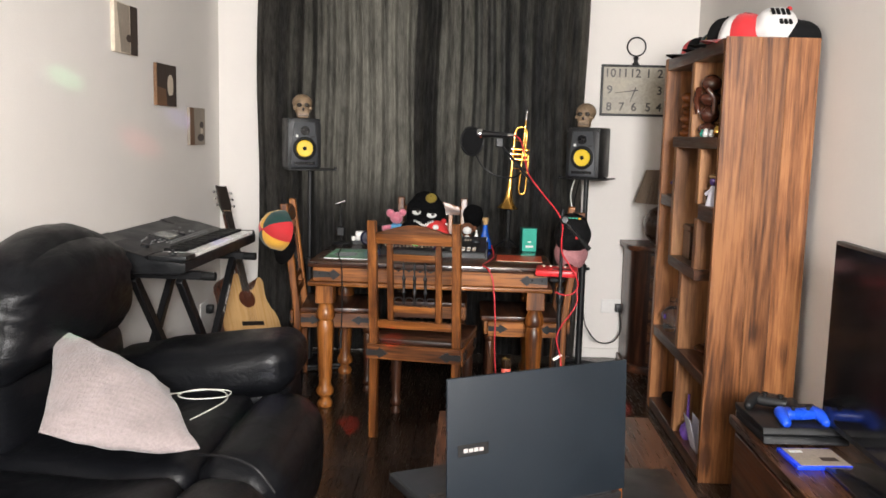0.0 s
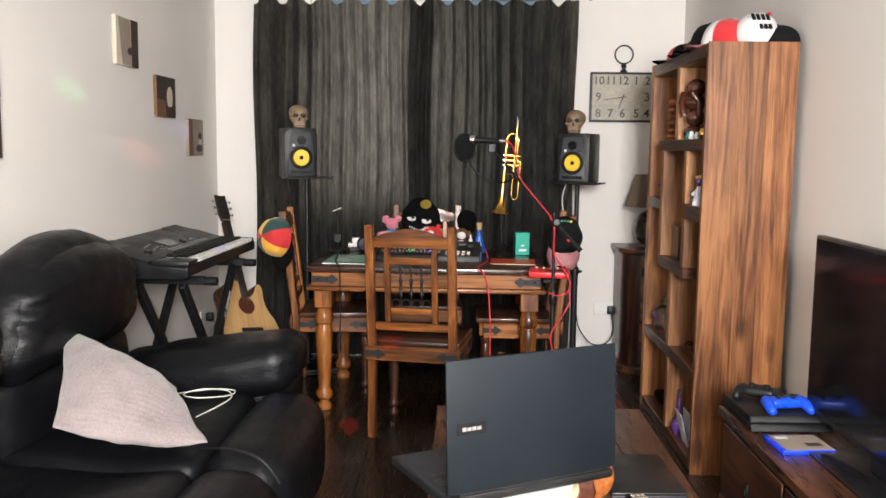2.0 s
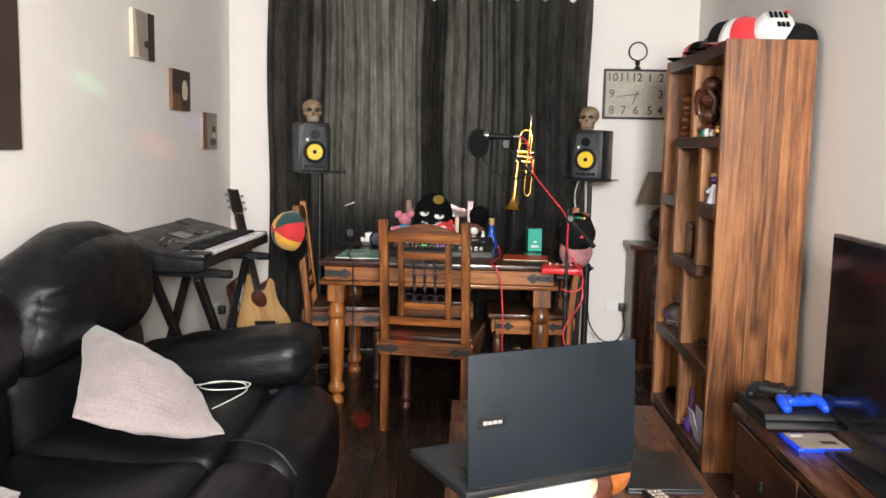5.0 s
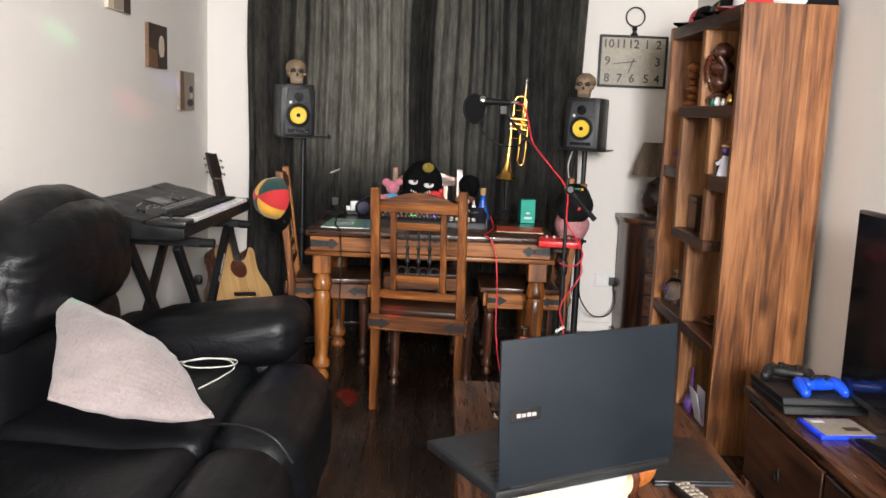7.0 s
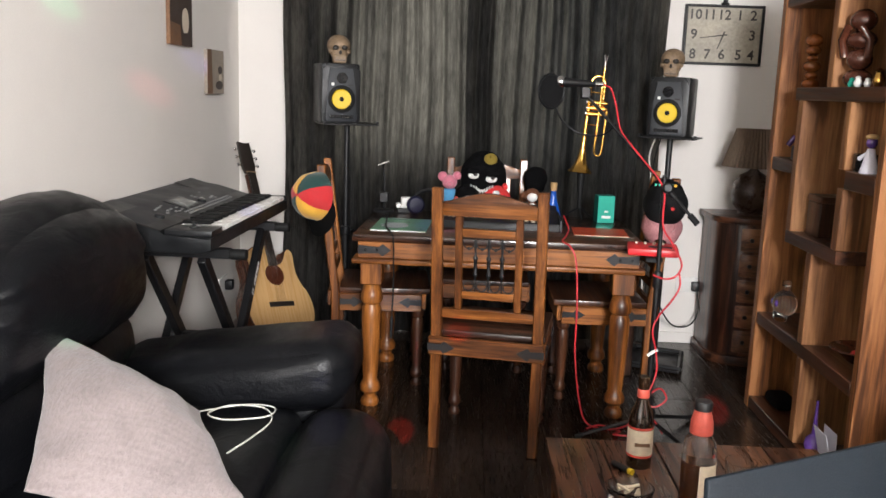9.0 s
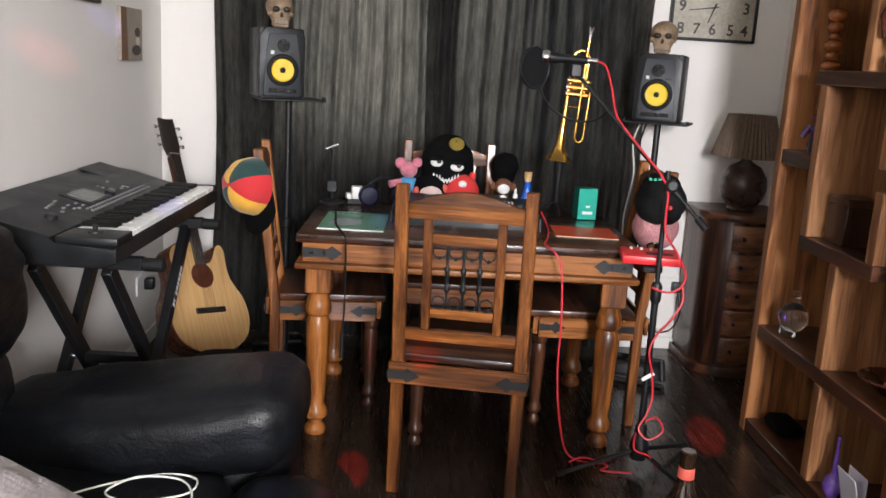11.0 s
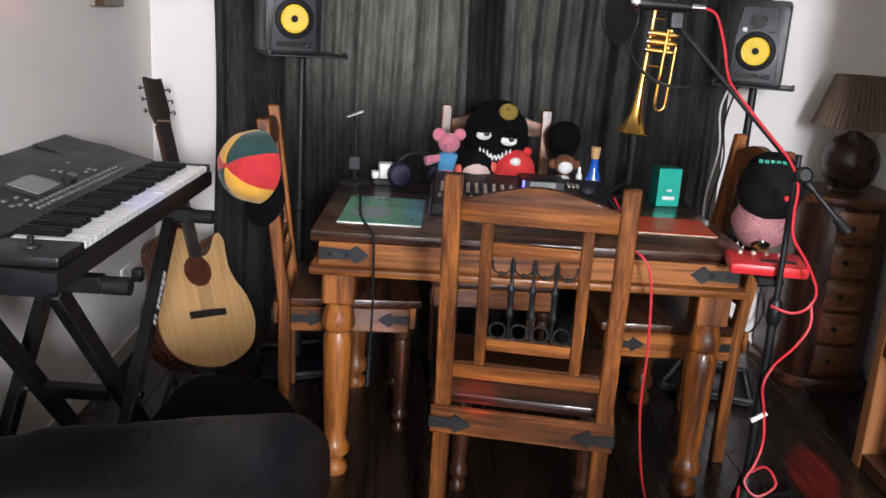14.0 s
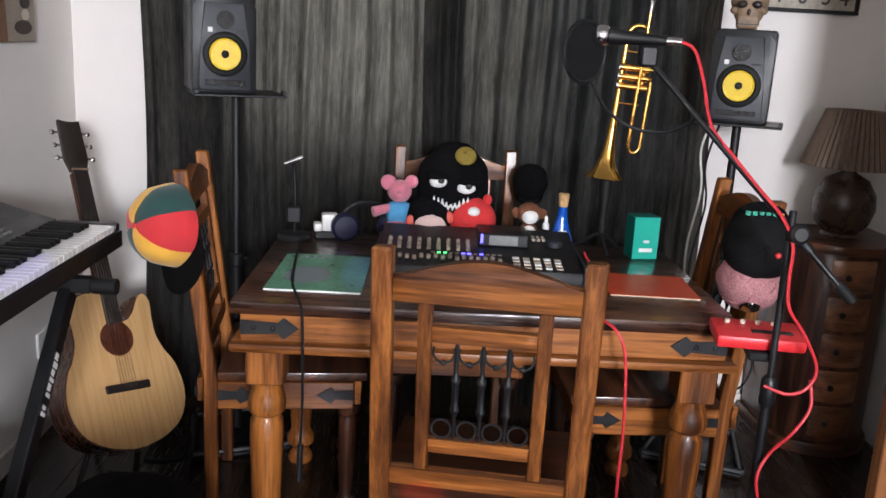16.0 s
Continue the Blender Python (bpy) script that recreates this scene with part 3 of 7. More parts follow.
wall_mesh("wall_left", [((XL - 0.12, YF - 0.12, 0), (XL, YB + 0.22, ZC))], "cream painted plaster wall beside the sofa")
wall_mesh("wall_right", [((XR, YF - 0.12, 0), (XR + 0.12, YB + 0.22, ZC))], "cream painted plaster wall behind the tall shelf")
wall_mesh("wall_back", [((XL, YB, 0), (WIN[0], YB + 0.22, ZC)), ((WIN[1], YB, 0), (XR, YB + 0.22, ZC)),
                        ((WIN[0], YB, 0), (WIN[1], YB + 0.22, WIN[2])), ((WIN[0], YB, WIN[3]), (WIN[1], YB + 0.22, ZC))],
          "cream wall with a curtained window")
wall_mesh("wall_front", [((XL, YF - 0.12, 0), (-0.1, YF, ZC)), ((0.9, YF - 0.12, 0), (XR, YF, ZC)),
                         ((-0.1, YF - 0.12, 0), (0.9, YF, 0.85)), ((-0.1, YF - 0.12, 2.3), (0.9, YF, ZC))], "plain cream wall with a window")
single("ceiling", box(bm_new(), (XL - 0.12, YF - 0.12, ZC), (XR + 0.12, YB + 0.22, ZC + 0.1)), CEILING_PAINT, "plain white painted ceiling", "ceiling", kind="structure")
floor = single("floor", box(bm_new(), (XL - 0.12, YF - 0.12, -0.1), (XR + 0.12, YB + 0.22, -0.008)), FLOORWOOD, "dark brown laminate plank floor", "floor", kind="structure")


def curtain(x0, x1, z0, z1, y, folds, seed, label):
    rnd = random.Random(seed)
    ph = [rnd.uniform(0, 6.28) for _ in range(6)]
    bm = bm_new()
    nx, nz = 240, 20
    grid = []
    for j in range(nz + 1):
        v = j / nz
        row = []
        for i in range(nx + 1):
            u = i / nx
            x = x0 + (x1 - x0) * u
            amp = 0.010 + 0.009 * v
            d = amp * (math.sin(folds * 6.283 * u + ph[0] + 0.5 * math.sin(5 * u + ph[1])) + 0.45 * math.sin(folds * 2.3 * 6.283 * u + ph[2] + 0.6 * v)
                       + 0.3 * math.sin(folds * 0.6 * 6.283 * u + ph[3]))
            x += 0.008 * math.sin(9 * v + 7 * u + ph[4])
            drop = 0.035 * v ** 6 * abs(math.cos(math.pi * (x + 0.619) / 0.167)) ** 6
            row.append(bm.verts.new((x, y + d, z0 + (z1 - z0) * v - drop)))
        grid.append(row)
    for j in range(nz):
        for i in range(nx):
            bm.faces.new((grid[j][i], grid[j][i + 1], grid[j + 1][i + 1], grid[j + 1][i]))
    return single("curtain", bm, CURTAIN, label, "curtain", group="pair of curtains", sharp=180)


curtain(-1.30, -0.2, 0.03, 2.225, 5.31, 12, 3, "closed charcoal cloth curtain with thin vertical streaks")
curtain(-0.345, 0.665, 0.03, 2.225, 5.29, 11, 5, "closed charcoal cloth curtain with thin vertical streaks")


def curtain_pole():
    cp = thing("curtain_pole", pose(0, 5.31, 2.255), "black metal curtain pole with small rings", "curtain pole")
    part("pole", tube(bm_new(), [(-1.42, 0, 0), (0.78, 0, 0)], 0.012, 12), METAL_BLACK, cp)
    for x in (-1.4, 0.76):
        part("bracket", box(bm_new(), (x - 0.01, 0.012, -0.01), (x + 0.01, 0.112, 0.01), 0.002), METAL_BLACK, cp)
    for i in range(12):
        x = -1.2 + 0.167 * i
        part("ring", tube(bm_new(), [(x, 0.02 * math.cos(a * math.pi / 7), -0.008 + 0.022 * math.sin(a * math.pi / 7)) for a in range(14)], 0.002, 6, True), CHROME, cp)
    return cp


curtain_pole()


def window_unit():
    w = thing("window_1", pose(0, YB + 0.1, 0), "white window frame behind the closed curtains", "window")
    tagged(w, kind="structure")
    x0, x1, z0, z1 = WIN
    for lo, hi in (((x0, -0.03, z0), (x0 + 0.05, 0.03, z1)), ((x1 - 0.05, -0.03, z0), (x1, 0.03, z1)), ((x0 + 0.05, -0.03, z0), (x1 - 0.05, 0.03, z0 + 0.05)),
                   ((x0 + 0.05, -0.03, z1 - 0.05), (x1 - 0.05, 0.03, z1)), ((-0.33, -0.03, z0 + 0.05), (-0.23, 0.03, z1 - 0.05))):
        part("window_frame", box(bm_new(), lo, hi, 0.004), TRIM_PAINT, w)
    return w


window_unit()

# skirting boards
for nm, lo, hi in (("baseboard_left", (XL, 0.0, 0.0), (XL + 0.013, YB, 0.07)), ("baseboard_back", (XL + 0.0135, YB - 0.013, 0.0), (XR, YB, 0.06))):
    single(nm, box(bm_new(), lo, hi, 0.003), WALL_PAINT, "low painted skirting board", "skirting board", kind="structure")


# wall sockets
def socket(m, label):
    so = thing("wall_socket", m, label, "socket")
    part("plate", box(bm_new(), (-0.073, -0.009, -0.043), (0.073, 0.0, 0.043), 0.003), WHITE_PLASTIC, so)
    part("plug", box(bm_new(), (0.01, -0.05, -0.03), (0.055, -0.0095, 0.02), 0.006, seg=2), PLASTIC_BLACK, so, "black mains plug")
    return so


socket(pose(0.91, YB, 0.33), "white double wall socket with a black plug")
socket(pose(XL, 5.06, 0.305, 0, 0, 90), "white wall socket with a black plug")
single("mains_cable", tube(bm_new(), curve_pts([(0.945, 5.37, 0.3), (0.95, 5.33, 0.2), (0.9, 5.3, 0.13), (0.8, 5.25, 0.14), (0.72, 5.2, 0.24), (0.69, 5.12, 0.34)], 8), 0.004, 6), RUBBER, "thin black mains cable", "cable")

# ---- dining table and chairs ----
LEG_PROF = [(0.036, 0.0), (0.04, 0.012), (0.036, 0.028), (0.026, 0.04), (0.026, 0.05), (0.042, 0.065), (0.044, 0.085), (0.037, 0.1), (0.03, 0.115),
            (0.034, 0.16), (0.039, 0.28), (0.042, 0.38), (0.041, 0.425), (0.035, 0.437), (0.034, 0.443), (0.044, 0.452), (0.047, 0.47), (0.044, 0.488),
            (0.034, 0.525), (0.04, 0.54), (0.042, 0.56), (0.04, 0.575)]


def dining_table(m):
    tb = thing("dining_table", m, "rosewood dining table with turned legs and iron corner straps", "table")
    W, D, H = 0.592, 0.385, 0.745
    part("tabletop", box(bm_new(), (-W, -D, H - 0.03), (W, D, H), 0.005, seg=2), TABLETOP_X, tb, "dark glossy planked tabletop")
    for s in (-1, 1):
        part("apron", box(bm_new(), (-W + 0.02, s * (D - 0.035) - 0.013, H - 0.1), (W - 0.02, s * (D - 0.035) + 0.013, H - 0.031), 0.003), WOOD_X, tb)
        part("apron", box(bm_new(), (s * (W - 0.035) - 0.013, -D + 0.05, H - 0.1), (s * (W - 0.035) + 0.013, D - 0.05, H - 0.031), 0.003), WOOD_Y, tb)
    rim = bm_new()
    box(rim, (-W - 0.002, -D - 0.002, H - 0.122), (W + 0.002, D + 0.002, H - 0.1005), 0.005, seg=2)
    part("ledge", rim, WOOD_X, tb)
    for sx in (-1, 1):
        for sy in (-1, 1):
            bm = lathe(bm_new(), LEG_PROF, 20, Matrix.Translation((sx * (W - 0.075), sy * (D - 0.075), 0)))
            box(bm, (sx * (W - 0.075) - 0.045, sy * (D - 0.075) - 0.045, 0.53), (sx * (W - 0.075) + 0.045, sy * (D - 0.075) + 0.045, H - 0.1225), 0.004)
            part("leg", bm, WOOD_Z, tb, "turned baluster leg")
        # forged strap on the front apron corner
        st = [(0, -0.018), (0.085, -0.013), (0.1, -0.026), (0.135, 0.0), (0.1, 0.026), (0.085, 0.013), (0, 0.018)]
        mm = Matrix.Translation((sx * (W - 0.022), -D + 0.0215, H - 0.066)) @ Matrix.Rotation(radians(90), 4, "X") @ Matrix.Diagonal((-sx, 1, 1, 1))
        sb = plate(bm_new(), st, 0.004, mm)
        for k in (0.03, 0.075):
            ball(sb, (sx * (W - 0.022 - k), -D + 0.017, H - 0.066), (0.006, 0.004, 0.006), seg=8, rings=6)
        part("corner_strap", sb, IRON, tb, "black forged iron strap")
    return tb


def dining_chair(m, label):
    ch = thing("dining_chair", m, label, "chair", "chairs round the table")
    # the back stands at y = 0, the seat goes towards +y
    W, H, BACK = 0.206, 0.992, 0.068
    for s in (-1, 1):
        bm = box(bm_new(), (s * (W - 0.019) - 0.019, -0.018, 0.0), (s * (W - 0.019) + 0.019, 0.018, H), 0.004)
        bmesh.ops.bisect_plane(bm, geom=bm.verts[:] + bm.edges[:] + bm.faces[:], plane_co=(0, 0, 0.42), plane_no=(0, 0, 1))
        for v in bm.verts:
            if v.co.z > 0.42:
                v.co.y -= BACK * (v.co.z - 0.42) / 0.55
            if v.co.z > H - 0.02:
                v.co.z += 0.003 * random.random()
        part("back_leg", bm, WOOD_Z, ch)

    def lean(z):
        return -BACK * max(0, z - 0.42) / 0.55

    def rail(name, z0, z1, t=0.012, wave=0.0, x=0.1645):
        bm = bm_new()
        n = 16
        if wave:
            tops = [z1 - wave + wave * (0.2 + 0.8 * max(0, math.cos(math.pi * (i / n - 0.5) * 1.15)) ** 1.4 if 0.12 < i / n < 0.88 else 0.0) for i in range(n + 1)]
        else:
            tops = [z1] * (n + 1)
        out = [(-x + 2 * x * i / n, z0) for i in range(n + 1)] + [(-x + 2 * x * i / n, tops[i]) for i in range(n, -1, -1)]
        plate(bm, out, 2 * t, None, 0.002)
        mm = Matrix.Translation((0, t, 0)) @ Matrix.Rotation(radians(90), 4, "X")
        bmesh.ops.transform(bm, matrix=mm, verts=bm.verts)
        for v in bm.verts:
            v.co.y += lean(v.co.z)
        return part(name, bm, WOOD_X, ch)

    rail("top_rail", 0.895, 0.98, wave=0.036, x=0.1675)
    rail("cross_rail", 0.82, 0.85, 0.01, x=0.0945)
    rail("cross_rail", 0.59, 0.618, 0.01, x=0.0945)
    rail("lower_rail", 0.513, 0.548, 0.012, x=0.1675)
    for s in (-1, 1):
        bm = box(bm_new(), (s * 0.108 - 0.013, -0.011, 0.5485), (s * 0.108 + 0.013, 0.011, 0.8945), 0.003)
        for v in bm.verts:
            v.co.y += lean(v.co.z)
        part("upright", bm, WOOD_Z, ch)
    # wrought iron grille: three forged bars with collars, scrolls above and rings below
    g = bm_new()

    def hoop(x, z, r, a0, a1, n=10, t=0.0025):
        pts = [(x + r * math.cos(radians(a0 + (a1 - a0) * k / n)), lean(z), z + r * math.sin(radians(a0 + (a1 - a0) * k / n))) for k in range(n + 1)]
        tube(g, pts[:-1] if a1 - a0 == 360 else pts, t, 6, a1 - a0 == 360)
    for i in range(3):
        x = -0.048 + 0.048 * i
        tube(g, [(x, lean(z), z) for z in (0.618, 0.655, 0.672, 0.678, 0.686, 0.69, 0.735, 0.739, 0.747, 0.752, 0.765, 0.785, 0.82)],
             [0.0025, 0.003, 0.0045, 0.009, 0.009, 0.0065, 0.0065, 0.009, 0.009, 0.005, 0.0035, 0.0055, 0.0035], 8)
    for i in range(4):
        x = -0.072 + 0.048 * i
        hoop(x, 0.639, 0.0185, 0, 360, 14)
        hoop(x, 0.798, 0.0205, 180 - 25, 360 + 25, 12)
        ball(g, (x, lean(0.777), 0.777), 0.006, seg=8, rings=6)
    part("iron_grille", g, IRON, ch, "black wrought iron grille of bars and rings")
    # seat
    part("seat", box(bm_new(), (-W - 0.005, 0.0185, 0.43), (W + 0.005, 0.42, 0.455), 0.005, seg=2), DWOOD_X, ch, "dark slab seat")
    part("seat_rail", box(bm_new(), (-W - 0.006, -0.034, 0.372), (W + 0.006, -0.0185, 0.44), 0.003), WOOD_X, ch)
    part("seat_rail", box(bm_new(), (-W, 0.385, 0.36), (W, 0.405, 0.429), 0.003), WOOD_X, ch)
    for s in (-1, 1):
        part("seat_rail", box(bm_new(), (s * W - 0.012, 0.019, 0.35), (s * W + 0.008, 0.384, 0.429), 0.003), WOOD_Y, ch)
        st = [(0, -0.014), (0.05, -0.011), (0.06, -0.024), (0.1, 0.0), (0.06, 0.024), (0.05, 0.011), (0, 0.014)]
        mm = Matrix.Translation((s * (W + 0.008), -0.0345, 0.402)) @ Matrix.Rotation(radians(90), 4, "X") @ Matrix.Diagonal((-s, 1, 1, 1))
        part("seat_strap", plate(bm_new(), st, 0.004, mm), IRON, ch, "black forged iron strap")
        for y0, way in ((0.02, 1), (0.383, -1)):
            mm = Matrix(((0, 0, s, s * (W + 0.0082)), (way, 0, 0, y0), (0, 1, 0, 0.392), (0, 0, 0, 1)))
            part("seat_strap", plate(bm_new(), st, 0.004, mm), IRON, ch, "black forged iron strap")
        prof = [(r * 0.62, z * 0.72) for r, z in LEG_PROF if z < 0.49]
        # Dark tone puts the shade under the table into the leg colour.
        part("front_leg", lathe(bm_new(), prof, 14, Matrix.Translation((s * (W - 0.03), 0.37, 0))), DWOOD_SHADE_Z, ch, "turned front leg")
    return ch


dining_table(pose(-0.179, 4.55, 0, 0, 0, -1.0))
chair = dining_chair(pose(-0.226, 3.79, 0, 0, 0, -9.4), "rosewood dining chair with iron grille, turned front legs")
copy_thing(chair, pose(-0.905, 4.67, 0, 0, 0, -85))
copy_thing(chair, pose(0.49, 4.61, 0, 0, 0, 91))
copy_thing(chair, pose(-0.222, 5.14, 0, 0, 0, 180))

# ---- tall shelf ----
def tall_shelf():
    sh = thing("tall_shelf", pose(0.95, 3.415, 0), "tall rosewood cube shelf unit with staggered compartments", "shelf")
    D, L, H, T = 0.355, 1.045, 1.765, 0.048
    near = part("side_panel", box(bm_new(), (0.006, 0.006, 0.006), (D - 0.006, T, H - 0.006), 0.001), SHELF_Z, sh, "streaky glued-stave side panel")
    for x0, x1 in ((0.0, 0.137), (0.1373, 0.236), (0.2363, D)):
        part("stave", box(bm_new(), (x0, 0, 0), (x1, 0.0058, H), 0.0008), SHELF_Z, near)
    part("side_panel", box(bm_new(), (0, L - T, 0), (D, L, H), 0.004), SHELF_Z, sh)
    # Boards and back panel are darker than the side panels, dividers lighter.
    part("back_panel", box(bm_new(), (D - 0.014, T + 0.0005, 0.056), (D - 0.003, L - T - 0.0005, H - 0.0585)), DWOOD_SHADE_Z, sh)
    B = D - 0.0145

    def board(y0, y1, z0, z1):
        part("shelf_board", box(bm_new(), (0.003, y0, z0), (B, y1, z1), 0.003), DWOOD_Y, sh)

    def post(y, z0, z1):
        part("divider", box(bm_new(), (0.002, y, z0), (B, y + T, z1), 0.003), SHELF_LIGHT, sh)

    a, b = T + 0.0005, L - T - 0.0005
    board(a, b, 0.004, 0.055)
    board(a, b, 0.386, 0.436)
    board(a, b, H - 0.058, H - 0.002)
    board(0.272, 0.766, 0.782, 0.83)
    board(a, 0.805, 1.338, 1.386)
    board(0.766, b, 1.052, 1.104)
    board(a, 0.272, 1.045, 1.108)
    post(0.462, 0.0555, 0.3855)
    post(0.478, 0.4365, 0.7815)
    post(0.7165, 0.8305, 1.3375)
    post(0.2725, 0.8305, 1.0445)
    post(0.2795, 1.1085, 1.3375)
    post(0.462, 1.3865, H - 0.0585)
    return sh


tall_shelf()


# ---- sofa ----
def sofa():
    so = thing("sofa", pose(-1.5, 0, 0), "black leather two-seat recliner sofa with padded arms", "sofa")
    part("base", softbox(bm_new(), (-0.03, 1.0, 0.03), (0.86, 3.47, 0.3), 0.05, cuts=8), LEATHER, so)

    def seat_line(q):
        return Vector((q.x, q.y, q.z - 0.02 * math.exp(-((q.x - 0.5) / 0.16) ** 2)))
    for y0, y1 in ((1.42, 2.325), (2.335, 3.12)):
        part("seat_cushion", softbox(bm_new(), (0.12, y0, 0.24), (0.735, y1, 0.42), 0.06, (0.0, 0.0, 0.025), 14, 0.007, 5.0, shape=seat_line), LEATHER, so)
        part("footrest", softbox(bm_new(), (0.725, y0, 0.06), (0.985, y1, 0.43), 0.1, (0.03, 0.0, 0.012), 14, 0.008, 5.0), LEATHER, so, "padded leather footrest front")

    def head(yc, hw):
        def f(q):
            k = max(0.0, (q.z - 0.55) / 0.5)
            dy = (q.y - yc) / hw
            q = Vector((q.x + 0.05 * k * (1 - 0.5 * k), yc + (q.y - yc) * (1 - 0.24 * k * k), q.z - 0.1 * k * k * dy * dy))
            q.x += 0.008 * math.sin(75 * q.z + 9 * q.y + 6 * noise.noise(q * 6)) * math.exp(-((abs(dy) - 0.86) / 0.1) ** 2)
            return q
        return f
    for y0, y1 in ((1.3, 2.33), (2.34, 3.34)):
        yc, hw = (y0 + y1) / 2, (y1 - y0) / 2
        part("back_cushion", softbox(bm_new(), (-0.04, y0, 0.58), (0.2, y1, 1.03), 0.12, (0.05, 0.0, 0.015), 44, 0.009, 5.0, shape=head(yc, hw)), LEATHER, so)
        part("lumbar_cushion", softbox(bm_new(), (-0.03, y0 + 0.01, 0.33), (0.17, y1 - 0.02, 0.66), 0.09, (0.05, 0.0, 0.0), 14, 0.01, 5.0), LEATHER, so)
    for y0, y1 in ((3.08, 3.46), (0.98, 1.4)):
        part("arm_body", softbox(bm_new(), (-0.02, y0 + 0.05, 0.05), (0.84, y1 - 0.02, 0.45), 0.06, (0.01, 0.01, 0.0), 10, 0.006), LEATHER, so)

        def arm_shape(q, y0=y0):
            return Vector((q.x, q.y, q.z + 0.15 * (q.x - 0.75) - 0.004 * math.sin(30 * q.x) * math.exp(-((q.x - 0.35) / 0.15) ** 2)))
        part("armrest", softbox(bm_new(), (0.1, y0, 0.385), (0.86, y1, 0.59), 0.08, (0.012, 0.012, 0.018), 18, 0.008, 6.0, shape=arm_shape), LEATHER, so)
    # stitched seams
    for y in (2.33,):
        part("seam", tube(bm_new(), curve_pts([(0.73, y + 0.07, 0.437), (0.83, y + 0.03, 0.449), (0.92, y, 0.43), (0.975, y, 0.36)]), 0.004, 6), LEATHER_PIPE, so)
    return so


sofa()


def scatter_cushion(corners, thick, label):
    """A soft square cushion between its four corners, given in turn."""
    A, B, C, D = [Vector(c) for c in corners]
    n = (B - A).cross(D - A).normalized()
    bm = bm_new()
    bmesh.ops.create_cube(bm, size=2.0)
    bmesh.ops.subdivide_edges(bm, edges=bm.edges[:], cuts=75, use_grid_fill=True)
    for v in bm.verts:
        u, w, k = v.co
        fu, fw = max(0, 1 - u ** 2), max(0, 1 - w ** 2)
        uu = u * (1 - 0.07 * fw * abs(u))
        ww = w * (1 - 0.07 * fu * abs(w))
        a, b = (uu + 1) / 2, (ww + 1) / 2
        p = A * (1 - a) * (1 - b) + B * a * (1 - b) + C * a * b + D * (1 - a) * b
        p += n * thick * k * (0.03 + (fu * fw) ** 0.62)
        rib = math.sin(170 * a + 2 * math.sin(5 * b) + 2 * noise.noise(p * 9))
        p += n * (0.012 * noise.noise(p * 7) + 0.006 * noise.noise(p * 19) + 0.0009 * rib * (fu * fw) ** 0.3) - Vector((0, 0, 0.03)) * fw * max(0, u)
        v.co = p
    bmesh.ops.remove_doubles(bm, verts=bm.verts[:], dist=0.0005)
    return single("cushion", bm, CUSHION_CLOTH, label, "cushion", sharp=80)


scatter_cushion(((-1.305, 2.675, 0.745), (-1.125, 2.2, 0.56), (-0.75, 2.365, 0.462), (-0.95, 2.71, 0.535)), 0.07, "pinkish grey ribbed cloth cushion leaning on the sofa")
scatter_cushion(((-1.3, 1.55, 0.72), (-1.2, 1.2, 0.55), (-0.86, 1.36, 0.5), (-1.0, 1.68, 0.56)), 0.07, "pinkish grey ribbed cloth cushion on the sofa")

single("charging_cable", tube(bm_new(), curve_pts([(-1.08, 2.86, 0.452), (-1.0, 2.93, 0.452), (-0.9, 2.985, 0.452), (-0.825, 2.97, 0.452), (-0.83, 2.9, 0.453), (-0.93, 2.86, 0.455), (-0.985, 2.89, 0.458),
       (-0.94, 2.955, 0.459), (-0.85, 2.95, 0.458), (-0.81, 2.87, 0.456), (-0.83, 2.77, 0.453), (-0.87, 2.66, 0.45)], 10), 0.0024, 6), CABLE_WHITE, "coiled white charging cable on the sofa seat", "cable")


# ---- speakers on stands ----
def ring_shape(bm, r0, r1, y, z, depth, seg=28):
    m = Matrix.Translation((0, y, z)) @ Matrix.Rotation(radians(90), 4, "X")
    return lathe(bm, [(r0, 0), (r1, 0.0), (r1, depth), (r0, depth)], seg, m)


